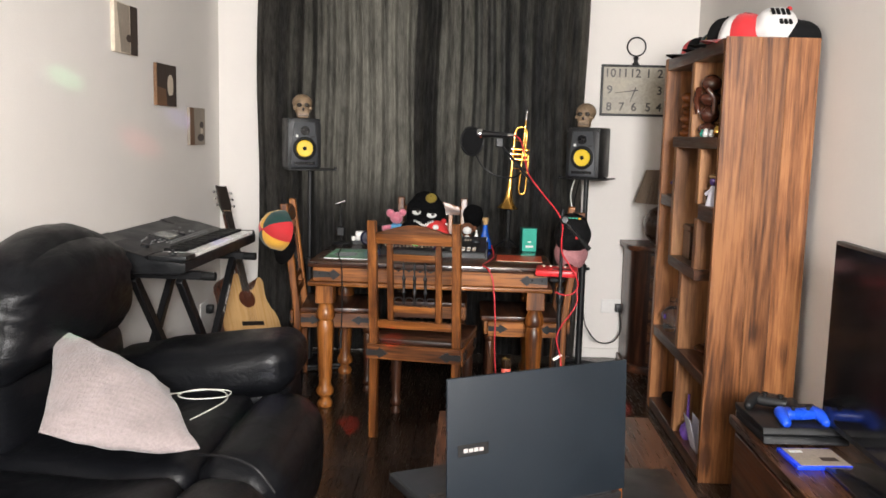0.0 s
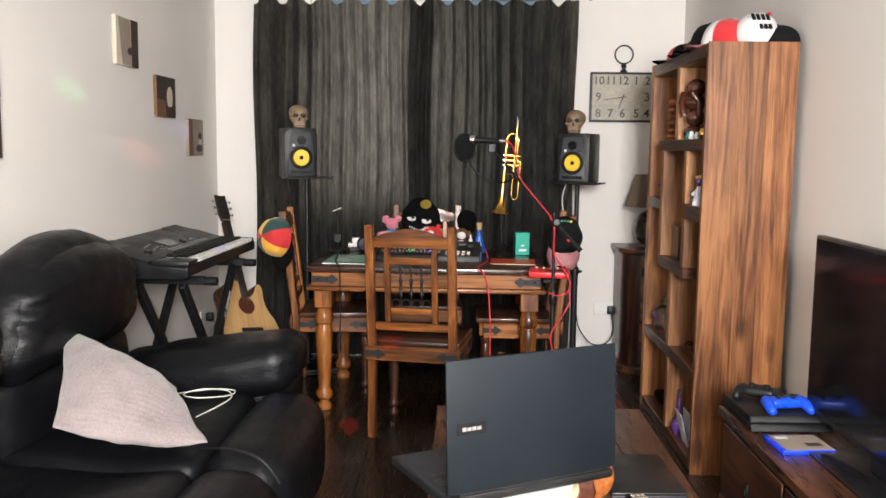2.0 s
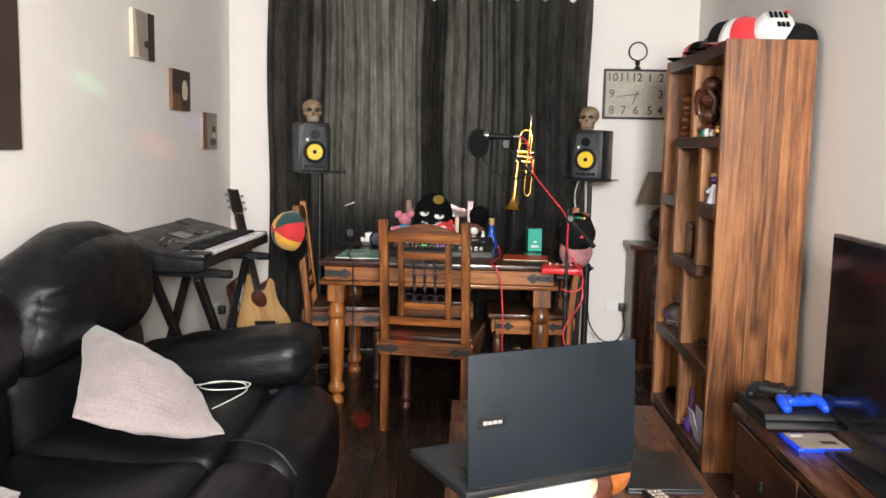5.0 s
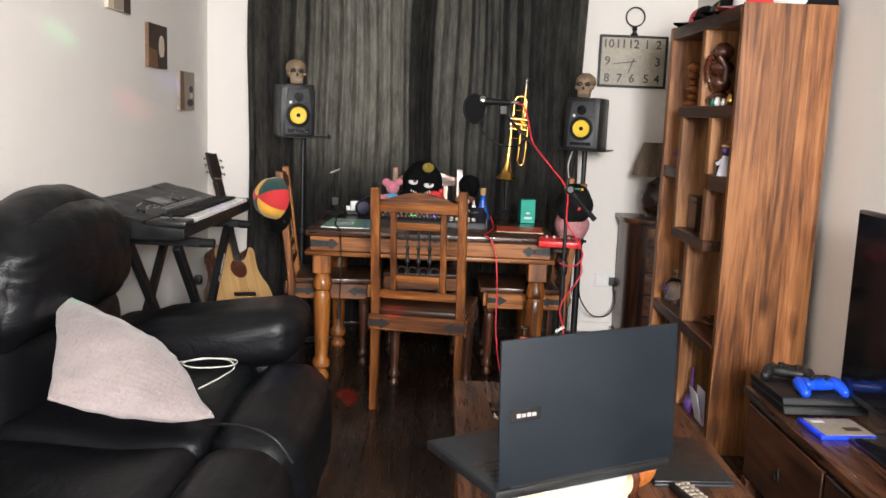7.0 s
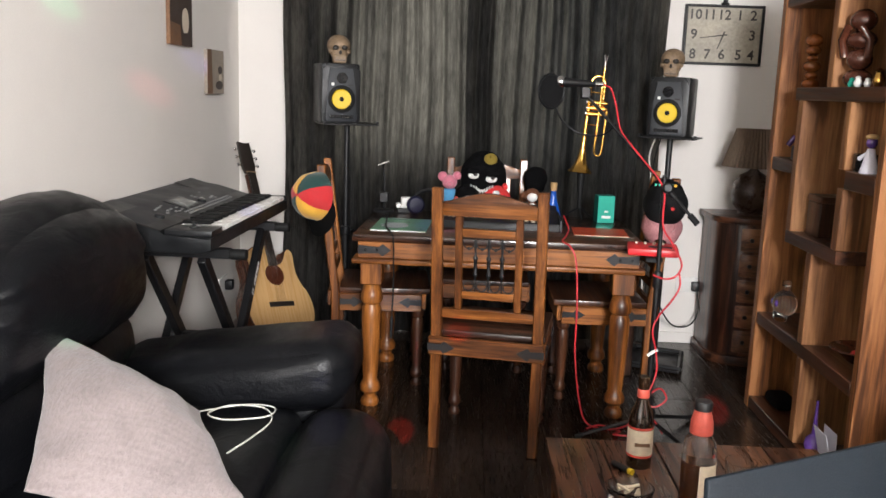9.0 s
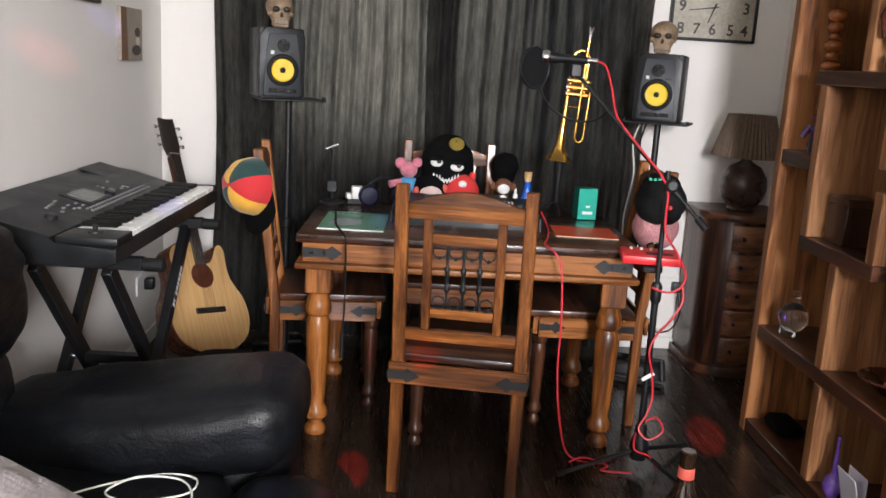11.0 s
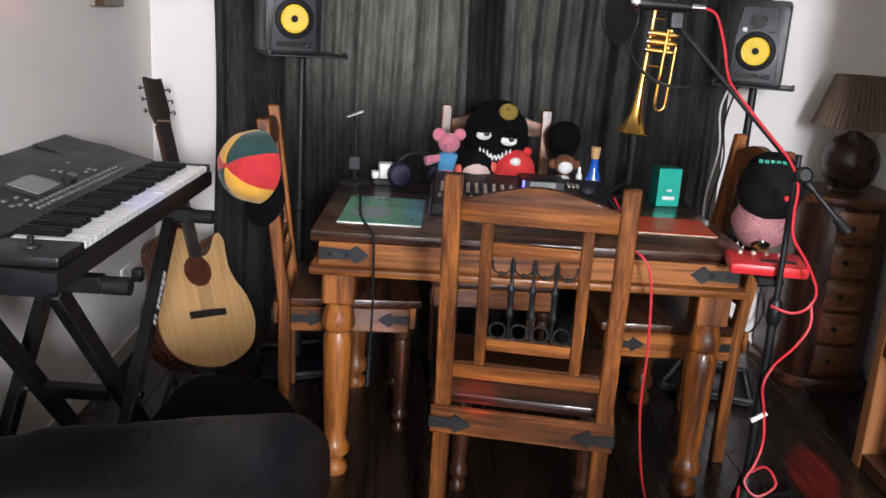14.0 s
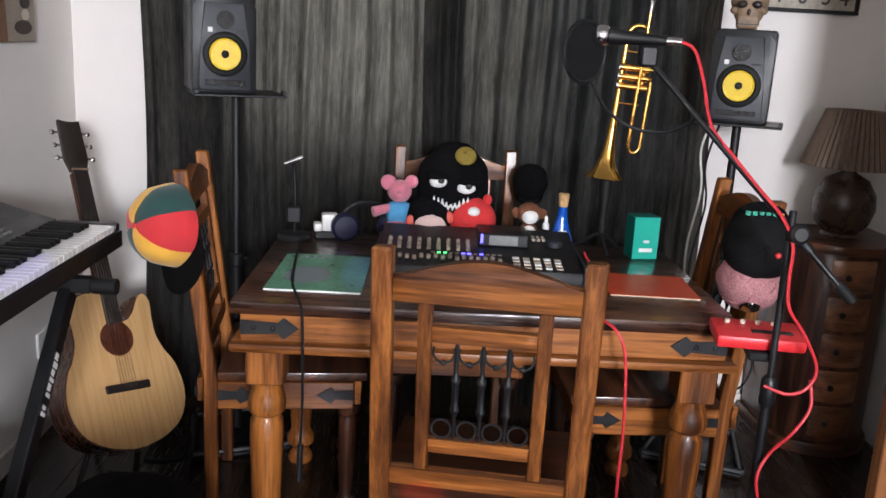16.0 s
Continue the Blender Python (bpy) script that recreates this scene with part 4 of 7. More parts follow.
def studio_monitor(m, label):
    sp = thing("studio_monitor", m, label, "loudspeaker", "pair of studio monitors")
    part("cabinet", box(bm_new(), (-0.094, 0.014, 0), (0.094, 0.24, 0.284), 0.008, seg=2), PLASTIC_BLACK, sp)
    outline = [(-0.094, 0.012), (-0.082, 0.0), (0.082, 0.0), (0.094, 0.012), (0.094, 0.25), (0.068, 0.284), (-0.068, 0.284), (-0.094, 0.25)]
    fr = plate(bm_new(), outline, 0.018, Matrix.Translation((0, 0.0135, 0)) @ Matrix.Rotation(radians(90), 4, "X"), 0.004)
    part("bezel", fr, PLASTIC_BLACK, sp)
    inner = [(-0.078, 0.02), (-0.07, 0.01), (0.07, 0.01), (0.078, 0.02), (0.07, 0.15), (0.058, 0.262), (-0.058, 0.262), (-0.07, 0.15)]
    part("front_baffle", plate(bm_new(), inner, 0.008, Matrix.Translation((0, -0.003, 0)) @ Matrix.Rotation(radians(90), 4, "X"), 0.003), BAFFLE, sp, "dark slate grey front baffle")
    tw = lathe(bm_new(), [(0.0005, -0.004), (0.012, -0.002), (0.014, 0.0), (0.018, 0.0), (0.022, 0.008), (0.026, 0.012)], 24, Matrix.Translation((0, -0.0125, 0.215)) @ Matrix.Rotation(radians(90), 4, "X"))
    part("tweeter", tw, GLOSS_BLACK, sp)
    mw = Matrix.Translation((0, -0.0115, 0.115)) @ Matrix.Rotation(radians(90), 4, "X")
    part("cone_surround", lathe(bm_new(), [(0.046, 0.0), (0.052, 0.006), (0.058, 0.006), (0.066, 0.0)], 32, mw), RUBBER, sp)
    part("cone", lathe(bm_new(), [(0.018, -0.008), (0.03, -0.002), (0.046, 0.004), (0.047, 0.002)], 32, mw), CONE_YELLOW, sp, "yellow woven cone")
    part("dust_cap", lathe(bm_new(), [(0.0195, -0.007), (0.018, -0.002), (0.01, 0.003), (0.001, 0.0045)], 24, mw), RUBBER, sp)
    part("port", box(bm_new(), (-0.058, -0.0135, 0.024), (0.058, -0.0115, 0.04), 0.0009), GLOSS_BLACK, sp, "black slot port")
    part("badge", box(bm_new(), (-0.05, -0.0135, 0.178), (-0.036, -0.0115, 0.192), 0.0005), LABEL_WHITE, sp, "small white badge")
    part("nameplate", box(bm_new(), (0.03, -0.0132, 0.178), (0.058, -0.0115, 0.184), 0.0004), PLASTIC_BLACK, sp)
    return sp


def speaker_stand(x, y, h, rz, label):
    st = thing("speaker_stand", pose(x, y, 0, 0, 0, rz), label, "speaker stand", "pair of speaker stands")
    part("top_plate", box(bm_new(), (-0.135, -0.11, h - 0.008), (0.135, 0.13, h), 0.002), METAL_BLACK, st)
    for s in (-1, 1):
        part("plate_lip", box(bm_new(), (s * 0.13 - 0.006, -0.1, h + 0.0003), (s * 0.13 + 0.006, -0.07, h + 0.012), 0.001), METAL_BLACK, st)
    part("pole", tube(bm_new(), [(0, 0, 0.04), (0, 0, 0.62)], 0.019, 14), METAL_BLACK, st)
    part("inner_pole", tube(bm_new(), [(0, 0, 0.62), (0, 0, h - 0.008)], 0.014, 14), METAL_BLACK, st)
    part("collar", lathe(bm_new(), [(0.02, 0.6), (0.025, 0.605), (0.025, 0.64), (0.02, 0.645)], 16), PLASTIC_BLACK, st)
    part("knob", ball(bm_new(), (0.032, 0, 0.622), (0.012, 0.009, 0.009), seg=10, rings=8), PLASTIC_BLACK, st)
    base = plate(bm_new(), [(-0.16, -0.16), (0.16, -0.16), (0.12, 0.14), (-0.12, 0.14)], 0.012, Matrix.Translation((0, 0, 0.006)), 0.003)
    part("base_plate", base, METAL_BLACK, st)
    rim = bm_new()
    for a, b in (((-0.16, -0.16), (0.16, -0.16)), ((0.16, -0.16), (0.12, 0.14)), ((0.12, 0.14), (-0.12, 0.14)), ((-0.12, 0.14), (-0.16, -0.16))):
        tube(rim, [(a[0], a[1], 0.03), (b[0], b[1], 0.03)], 0.012, 8)
    part("base_frame", rim, METAL_BLACK, st)
    return st


SPZ = 1.156
speaker_stand(-0.925, 5.02, SPZ, 20, "black steel speaker stand with a top plate")
speaker_stand(0.66, 5.03, SPZ - 0.012, -23, "black steel speaker stand with a top plate")
studio_monitor(pose(-0.945, 4.95, SPZ, 0, 0, 20), "black studio monitor with a yellow cone on a stand")
studio_monitor(pose(0.622, 4.96, SPZ - 0.012, 0, 0, -23), "black studio monitor with a yellow cone on a stand")


def skull(m, label):
    def bone(bm):
        ball(bm, (0, 0.005, 0.085), (0.05, 0.062, 0.05), seg=24, rings=16)
        ball(bm, (0, -0.025, 0.05), (0.039, 0.035, 0.04))
        softbox(bm, (-0.03, -0.058, 0.0), (0.03, 0.0, 0.045), 0.012, cuts=5)
        for s in (-1, 1):
            ball(bm, (s * 0.036, -0.03, 0.055), (0.013, 0.018, 0.012), seg=12, rings=8)
        for i in range(7):
            box(bm, (-0.024 + 0.007 * i, -0.064, 0.016), (-0.0185 + 0.007 * i, -0.056, 0.028))

    def holes(bm):
        for s in (-1, 1):
            ball(bm, (s * 0.019, -0.054, 0.072), (0.0135, 0.01, 0.012), seg=14, rings=10)
        ball(bm, (0, -0.059, 0.05), (0.006, 0.006, 0.01), seg=10, rings=8)
        box(bm, (-0.026, -0.0615, 0.012), (0.026, -0.055, 0.0155))
    return multi("skull_ornament", [(bone, BONE), (holes, EBONY)], label, "ornament", m, "skulls on the speakers")


skull(pose(-0.965, 4.985, SPZ + 0.284, 0, 0, 16) @ Matrix.Diagonal((1.12, 1.05, 1.0, 1)), "small weathered bone-coloured skull ornament on a speaker")
skull(pose(0.635, 4.99, SPZ + 0.272, 0, 0, -20) @ Matrix.Diagonal((1.12, 1.05, 1.0, 1)), "small weathered bone-coloured skull ornament on a speaker")

# ---- keyboard, stand and guitar ----
def keyboard():
    kb = thing("keyboard", pose(-1.1, 4.45, 0.752, 0, 0, -1.6), "dark grey arranger keyboard with white keys on a folding stand", "keyboard")
    # x runs back to -0.42, y towards the player's left to -1.02
    L = 1.03
    prof = [(0.0, 0.045), (0.0, 0.085), (-0.16, 0.085), (-0.165, 0.105), (-0.3, 0.14), (-0.43, 0.16), (-0.445, 0.145), (-0.435, 0.09), (-0.38, 0.032), (-0.03, 0.032)]
    m = Matrix(((1, 0, 0, 0), (0, 0, -1, 0), (0, 1, 0, 0), (0, 0, 0, 1)))
    part("body", plate(bm_new(), prof, L, m, 0.006), PLASTIC_BLACK, kb)
    part("control_panel", plate(bm_new(), [(-0.168, 0.1035), (-0.168, 0.1055), (-0.3, 0.1405), (-0.425, 0.1605), (-0.425, 0.157)], L - 0.03, m @ Matrix.Translation((0, 0, 0.015)), 0.0005), PLASTIC_GREY, kb)
    part("key_bed", box(bm_new(), (-0.158, -0.905, 0.0856), (-0.004, -0.035, 0.0885), 0.001), PLASTIC_BLACK, kb)
    n = 36
    w = 0.85 / n
    pattern = [1, 1, 0, 1, 1, 1, 0]
    white = box(bm_new(), (-0.148, -0.0004 - w, 0), (-0.0035, -0.0012, 0.016), 0.0015)
    wm = bpy.data.meshes.new("white_key")
    white.to_mesh(wm)
    white.free()
    wm.materials.append(IVORY)
    black = box(bm_new(), (-0.147, -0.0068, 0.0165), (-0.05, 0.0068, 0.029), 0.002)
    kmesh = bpy.data.meshes.new("black_key")
    black.to_mesh(kmesh)
    black.free()
    kmesh.materials.append(KEY_BLACK)
    for i in range(n):
        y = -0.045 - i * w
        k = new("white_key", wm)
        k.parent = kb
        k.location = (0, y, 0.089)
        if pattern[(i + 2) % 7] and i < n - 1:
            k = new("black_key", kmesh)
            k.parent = kb
            k.location = (0, y - w, 0.089)
    for y0, y1 in ((-0.04, -0.012), (-L + 0.012, -0.9)):
        part("end_cheek", box(bm_new(), (-0.158, y0, 0.0857), (-0.002, y1, 0.106), 0.004, seg=2), PLASTIC_BLACK, kb)
    # control panel on the slope
    tilt = math.atan2(0.035, 0.135)

    def on_panel(u, y, h=0.0):
        x = -0.17 - u
        z = 0.1065 + (u * math.tan(tilt) if u < 0.13 else 0.13 * math.tan(tilt) + (u - 0.13) * 0.16)
        return Vector((x, y, z + h))
    mt = Matrix.Rotation(tilt, 4, "Y")

    def slab(name, u, y, sx, sy, h, material, label=""):
        p = on_panel(u, y)
        return part(name, box(bm_new(), (-sx / 2, -sy / 2, 0), (sx / 2, sy / 2, h), 0.0008, Matrix.Translation(p) @ mt), material, kb, label)
    slab("display_surround", 0.09, -0.55, 0.1, 0.17, 0.004, PLASTIC_BLACK)
    slab("display", 0.09, -0.55, 0.075, 0.12, 0.006, LCD, "grey liquid crystal display")
    slab("loudspeaker_grille", 0.19, -0.12, 0.12, 0.2, 0.003, PLASTIC_BLACK)
    slab("loudspeaker_grille", 0.19, -0.9, 0.12, 0.2, 0.003, PLASTIC_BLACK)
    rnd = random.Random(4)
    bt = bm_new()
    for r in range(2):
        for i in range(22):
            p = on_panel(0.018 + 0.016 * r, -0.2 - i * 0.023, 0.001)
            box(bt, p - Vector((0.004, 0.007, 0.001)), p + Vector((0.004, 0.007, 0.004)))
    for i in range(26):
        p = on_panel(rnd.uniform(0.05, 0.12), rnd.choice([rnd.uniform(-0.42, -0.2), rnd.uniform(-0.8, -0.66)]), 0.001)
        box(bt, p - Vector((0.004, 0.006, 0.001)), p + Vector((0.004, 0.006, 0.003)))
    ob = part("buttons", bt, BUTTON_GREY, kb, "rows of small grey buttons")
    tagged(ob, kind="stuff")
    for y in (-0.44, -0.87):
        part("dial", lathe(bm_new(), [(0.018, 0), (0.018, 0.008), (0.015, 0.011), (0.001, 0.011)], 18, Matrix.Translation(on_panel(0.06, y)) @ mt), PLASTIC_BLACK, kb)
    part("joystick", lathe(bm_new(), [(0.02, 0.086), (0.018, 0.093), (0.006, 0.095), (0.007, 0.108), (0.001, 0.11)], 16, Matrix.Translation((-0.08, -0.955, 0.018))), PLASTIC_BLACK, kb)
    return kb


keyboard()


def bar(p0, p1, w, d):
    p0, p1 = Vector(p0), Vector(p1)
    mm = Matrix.Translation(p0) @ (p1 - p0).to_track_quat("Z", "Y").to_matrix().to_4x4()
    return box(bm_new(), (-w / 2, -d / 2, 0), (w / 2, d / 2, (p1 - p0).length), 0.003, mm), mm


def keyboard_stand():
    st = thing("keyboard_stand", pose(-1.31, 3.93, 0, 0, 0, -1.6), "black folding double-braced keyboard stand", "keyboard stand")
    for i, x in enumerate((-0.14, -0.1, 0.1, 0.14)):
        s = 1 if i in (0, 3) else -1
        bm, mm = bar((x, -s * 0.31, 0.03), (x, s * 0.31, 0.735), 0.03, 0.045)
        part("leg_tube", bm, METAL_BLACK, st)
        if i == 3:
            rnd = random.Random(2)
            z = 0.64
            for k in range(8):
                h = rnd.choice((0.009, 0.016, 0.013))
                turn = min((Matrix.Rotation(radians(q), 4, "Z") for q in (0, 90, 180, 270)), key=lambda r: -(mm @ r).to_3x3().col[0].x)
                part("lettering_bar", box(bm_new(), (0, -0.011, 0.0), (0.001, 0.011 - 0.006 * (k % 2), h), 0.0, mm @ turn @ Matrix.Translation((0.0155 if abs(turn[0][0]) > 0.5 else 0.023, 0, z))), LABEL_WHITE, st)
                z += h + (0.02 if k == 1 else 0.005)
    for y in (-0.31, 0.31):
        part("arm", box(bm_new(), (-0.19, y - 0.018, 0.736), (0.2, y + 0.018, 0.771), 0.003), METAL_BLACK, st)
        for x0, x1 in ((0.2005, 0.255), (-0.225, -0.1905)):
            part("end_pad", tube(bm_new(), [(x0, y, 0.751), (x1, y, 0.751)], 0.019, 14), RUBBER, st)
        part("foot", box(bm_new(), (-0.2, y - 0.02, 0.0), (0.2, y + 0.02, 0.03), 0.004), METAL_BLACK, st)
    part("pivot", tube(bm_new(), [(-0.16, 0, 0.365), (0.16, 0, 0.365)], 0.01, 10), CHROME, st)
    part("brace", box(bm_new(), (-0.085, -0.02, 0.35), (0.085, 0.02, 0.38), 0.003), METAL_BLACK, st)
    return st


keyboard_stand()


def guitar():
    bottom, top = Vector((-1.118, 4.6, 0.155)), Vector((-1.43, 5.0, 1.02))
    zax = (top - bottom).normalized()
    face = Vector((0.95, -0.8, 0.0))
    yax = (-(face - zax * face.dot(zax))).normalized()
    xax = yax.cross(zax)
    m = Matrix((xax, yax, zax)).transposed().to_4x4()
    m.translation = bottom
    g = thing("acoustic_guitar", m, "cutaway acoustic guitar with pale spruce top on a stand", "guitar")
    # half widths of the body along its length
    ys = [0.0, 0.02, 0.06, 0.12, 0.18, 0.24, 0.28, 0.33, 0.38, 0.42, 0.455, 0.475, 0.485]
    hw = [0.02, 0.1, 0.163, 0.194, 0.198, 0.182, 0.157, 0.138, 0.138, 0.14, 0.122, 0.086, 0.03]
    pts = curve_pts([(w * 0.96, y, 0) for w, y in zip(hw, ys)], 4)
    # the cutaway side: a rounded horn, then a scoop back to the neck
    low = [(w * 0.96, y, 0) for w, y in zip(hw, ys) if y < 0.36]
    right = [(p.x, p.y) for p in curve_pts(low + [(0.132, 0.385, 0), (0.136, 0.42, 0), (0.134, 0.447, 0), (0.118, 0.463, 0), (0.098, 0.452, 0), (0.077, 0.415, 0), (0.052, 0.388, 0), (0.03, 0.384, 0), (0.024, 0.42, 0)], 4)]
    left = [(-p.x, p.y) for p in pts]
    outline = right + left[::-1]
    mm = Matrix(((1, 0, 0, 0), (0, 0, 1, 0), (0, 1, 0, 0), (0, 0, 0, 1)))
    part("body", plate(bm_new(), outline, 0.095, mm @ Matrix.Translation((0, 0, 0.001)), 0.004), MAHOGANY, g, "dark mahogany back and sides")
    part("soundboard", plate(bm_new(), [(x * 0.985, 0.003 + y * 0.985) for x, y in outline], 0.004, mm @ Matrix.Translation((0, 0, -0.0035)), 0.001), SPRUCE, g, "pale glossy spruce soundboard")
    f = Matrix.Translation((0, -0.004, 0.33)) @ Matrix.Rotation(radians(90), 4, "X")
    part("rosette", lathe(bm_new(), [(0.046, 0.0), (0.053, 0.0), (0.053, 0.0012), (0.046, 0.0012)], 36, f), CARVED, g)
    part("sound_hole", lathe(bm_new(), [(0.0005, 0.0), (0.0435, 0.0), (0.0435, 0.001), (0.0005, 0.001)], 32, f), HOLE, g, "dark round sound hole")
    part("bridge", box(bm_new(), (-0.072, -0.0125, 0.17), (0.072, -0.0045, 0.194), 0.003), EBONY, g)
    part("neck", box(bm_new(), (-0.023, 0.0, 0.463), (0.023, 0.024, 0.86), 0.006), MAHOGANY, g)
    part("fretboard", box(bm_new(), (-0.024, -0.011, 0.375), (0.024, -0.0045, 0.86), 0.001), EBONY, g)
    fr = bm_new()
    z, step = 0.86, 0.031
    while z > 0.385:
        box(fr, (-0.0238, -0.0117, z - 0.0006), (0.0238, -0.0112, z + 0.0006))
        z -= step
        step *= 0.945
    tagged(part("frets", fr, IRON, g), kind="stuff")
    hd = [(-0.026, 0.86), (0.026, 0.86), (0.038, 0.9), (0.034, 1.03), (0.012, 1.022), (-0.012, 1.022), (-0.034, 1.03), (-0.038, 0.9)]
    part("headstock", plate(bm_new(), hd, 0.016, mm @ Matrix.Translation((0, 0, -0.004)), 0.002), EBONY, g)
    part("nut", box(bm_new(), (-0.026, -0.014, 0.8605), (0.026, -0.0045, 0.866)), BONE, g)
    for s in (-1, 1):
        for i in range(3):
            tk = tube(bm_new(), [(s * 0.036, 0.004, 0.905 + 0.042 * i), (s * 0.052, 0.004, 0.905 + 0.042 * i)], 0.003, 8)
            ball(tk, (s * 0.058, 0.004, 0.905 + 0.042 * i), (0.008, 0.005, 0.009), seg=10, rings=8)
            part("tuning_peg", tk, CHROME, g)
    for i in range(6):
        x = -0.02 + 0.008 * i
        part("string", tube(bm_new(), [(x * 1.2, -0.0145, 0.178), (x, -0.014, 0.862)], 0.0006, 4), CHROME, g)
    return g


guitar()


def guitar_stand():
    st = thing("guitar_stand", pose(-1.14, 4.67, 0, 0, 0, 45), "black tubular folding guitar stand", "guitar stand")
    for s in (-1, 1):
        part("arm", tube(bm_new(), curve_pts([(s * 0.06, 0.08, 0.03), (s * 0.06, 0.02, 0.05), (s * 0.075, -0.1, 0.1), (s * 0.08, -0.125, 0.135), (s * 0.08, -0.135, 0.19)], 6), 0.009, 8), RUBBER, st)
        part("leg", tube(bm_new(), [(s * 0.05, 0.08, 0.3), (s * 0.2, 0.02, 0.009)], 0.008, 8), METAL_BLACK, st)
    part("back_leg", tube(bm_new(), [(0, 0.09, 0.32), (0, 0.3, 0.009)], 0.008, 8), METAL_BLACK, st)
    part("crossbar", tube(bm_new(), [(-0.065, 0.08, 0.3), (0.065, 0.08, 0.3)], 0.01, 8), METAL_BLACK, st)
    return st


guitar_stand()


def floor_pouf():
    """A low soft seat: a puffed body with a piped seam round its top."""
    p = thing("floor_pouf", pose(-0.975, 4.0, 0), "low rounded charcoal cloth pouf on the floor", "pouf")
    part("body", softbox(bm_new(), (-0.18, -0.19, 0.0), (0.18, 0.19, 0.33), 0.12, (0.02, 0.02, 0.035), 14, 0.008, 7.0), PLUSH_BLACK, p)
    ring = [(0.178 * math.copysign(abs(math.cos(a)) ** 0.5, math.cos(a)), 0.188 * math.copysign(abs(math.sin(a)) ** 0.5, math.sin(a)), 0.22) for a in [2 * math.pi * k / 48 for k in range(48)]]
    part("piping", tube(bm_new(), ring, 0.006, 6, True), LEATHER_PIPE, p)
    return p


floor_pouf()


# ---- canvases ----
def canvas(y0, y1, z0, z1, base, shapes, label):
    cv = thing("canvas_picture", pose(XL, y0, z0), label, "picture", "small canvases in a row")
    w, h = y1 - y0, z1 - z0
    part("canvas", box(bm_new(), (0.0, 0, 0), (0.018, w, h), 0.002), base, cv)
    for k, (name, mat_, pts) in enumerate(shapes):
        m = Matrix(((0, 0, 1, 0.0181 + 0.0005 * k), (w, 0, 0, 0), (0, h, 0, 0), (0, 0, 0, 1)))
        part(name, plate(bm_new(), pts, 0.0005, m), mat_, cv)
    return cv


def oval(cx, cy, rx, ry, n=22, wob=0.0):
    return [(cx + rx * (1 + wob * math.sin(3 * a)) * math.cos(a), cy + ry * math.sin(a)) for a in [2 * math.pi * i / n for i in range(n)]]


canvas(3.8, 4.06, 1.69, 1.905, CANVAS_PALE, [("painted_band", CANVAS_DARK, [(0.68, 0.0), (1, 0.0), (1, 1), (0.66, 1)]), ("painted_shape", CANVAS_GREY, [(0.25, 0.02), (0.66, 0.02), (0.62, 0.98), (0.1, 0.98)]),
       ("painted_shape", CANVAS_DARK, oval(0.6, 0.32, 0.12, 0.08))], "small unframed canvas with pale and dark bands")
canvas(4.3, 4.58, 1.477, 1.683, CANVAS_BROWN, [("painted_shape", CANVAS_DARK, [(0, 0.45), (0.45, 0.4), (0.5, 0.0), (1, 0), (1, 1), (0, 1)]), ("painted_shape", CANVAS_PALE, oval(0.68, 0.5, 0.16, 0.27)),
       ("painted_shape", CANVAS_DARK, oval(0.7, 0.2, 0.14, 0.07))], "small unframed canvas with a pale oval on brown")
canvas(4.8, 5.07, 1.275, 1.482, CANVAS_GREY, [("painted_shape", CANVAS_BROWN, [(0, 0), (0.3, 0), (0.24, 1), (0, 1)]), ("painted_shape", CANVAS_DARK, oval(0.75, 0.55, 0.13, 0.09)),
       ("painted_shape", CANVAS_PALE, oval(0.75, 0.38, 0.1, 0.08)), ("painted_shape", CANVAS_DARK, oval(0.68, 0.2, 0.22, 0.1))], "small unframed canvas in faded greys")
canvas(2.05, 2.8, 1.285, 1.95, CANVAS_DARK, [("painted_shape", CANVAS_DARK, [(0.0, 0.25), (1, 0.3), (1, 1), (0, 1)]), ("painted_shape", CANVAS_PALE, oval(0.5, 0.6, 0.2, 0.2, wob=0.2))], "large dark brown unframed canvas")

# ---- media bench, television and games ----
def media_bench():
    b = thing("media_bench", pose(0.95, 1.15, 0), "low dark rosewood media bench with drawers", "tv bench")
    L, D = 1.89, 0.385
    part("top", box(bm_new(), (-0.008, 0, 0.378), (D, L, 0.41), 0.004, seg=2), BENCH_Y, b, "streaky reddish top board")
    part("carcass", box(bm_new(), (0.012, 0.02, 0.09), (D - 0.005, L - 0.012, 0.3775), 0.003), DWOOD_Y, b)
    for i in range(3):
        y0 = 0.04 + i * 0.605
        d = part("drawer", box(bm_new(), (-0.002, y0, 0.115), (0.0115, y0 + 0.585, 0.362), 0.003), DWOOD_Y, b)
        k = tube(bm_new(), [(-0.008, y0 + 0.29 + 0.014 * math.cos(a * math.pi / 8), 0.222 + 0.017 * math.sin(a * math.pi / 8)) for a in range(16)], 0.003, 6, True)
        ball(k, (-0.005, y0 + 0.29, 0.24), (0.006, 0.009, 0.009), seg=10, rings=8)
        part("ring_handle", k, IRON, d, "small iron ring handle")
    for y in (0.02, L - 0.075):
        for x in (0.004, D - 0.06):
            part("leg", box(bm_new(), (x, y, 0), (x + 0.05, y + 0.055, 0.0895), 0.004), DWOOD_SHADE_Z, b)
    return b


media_bench()


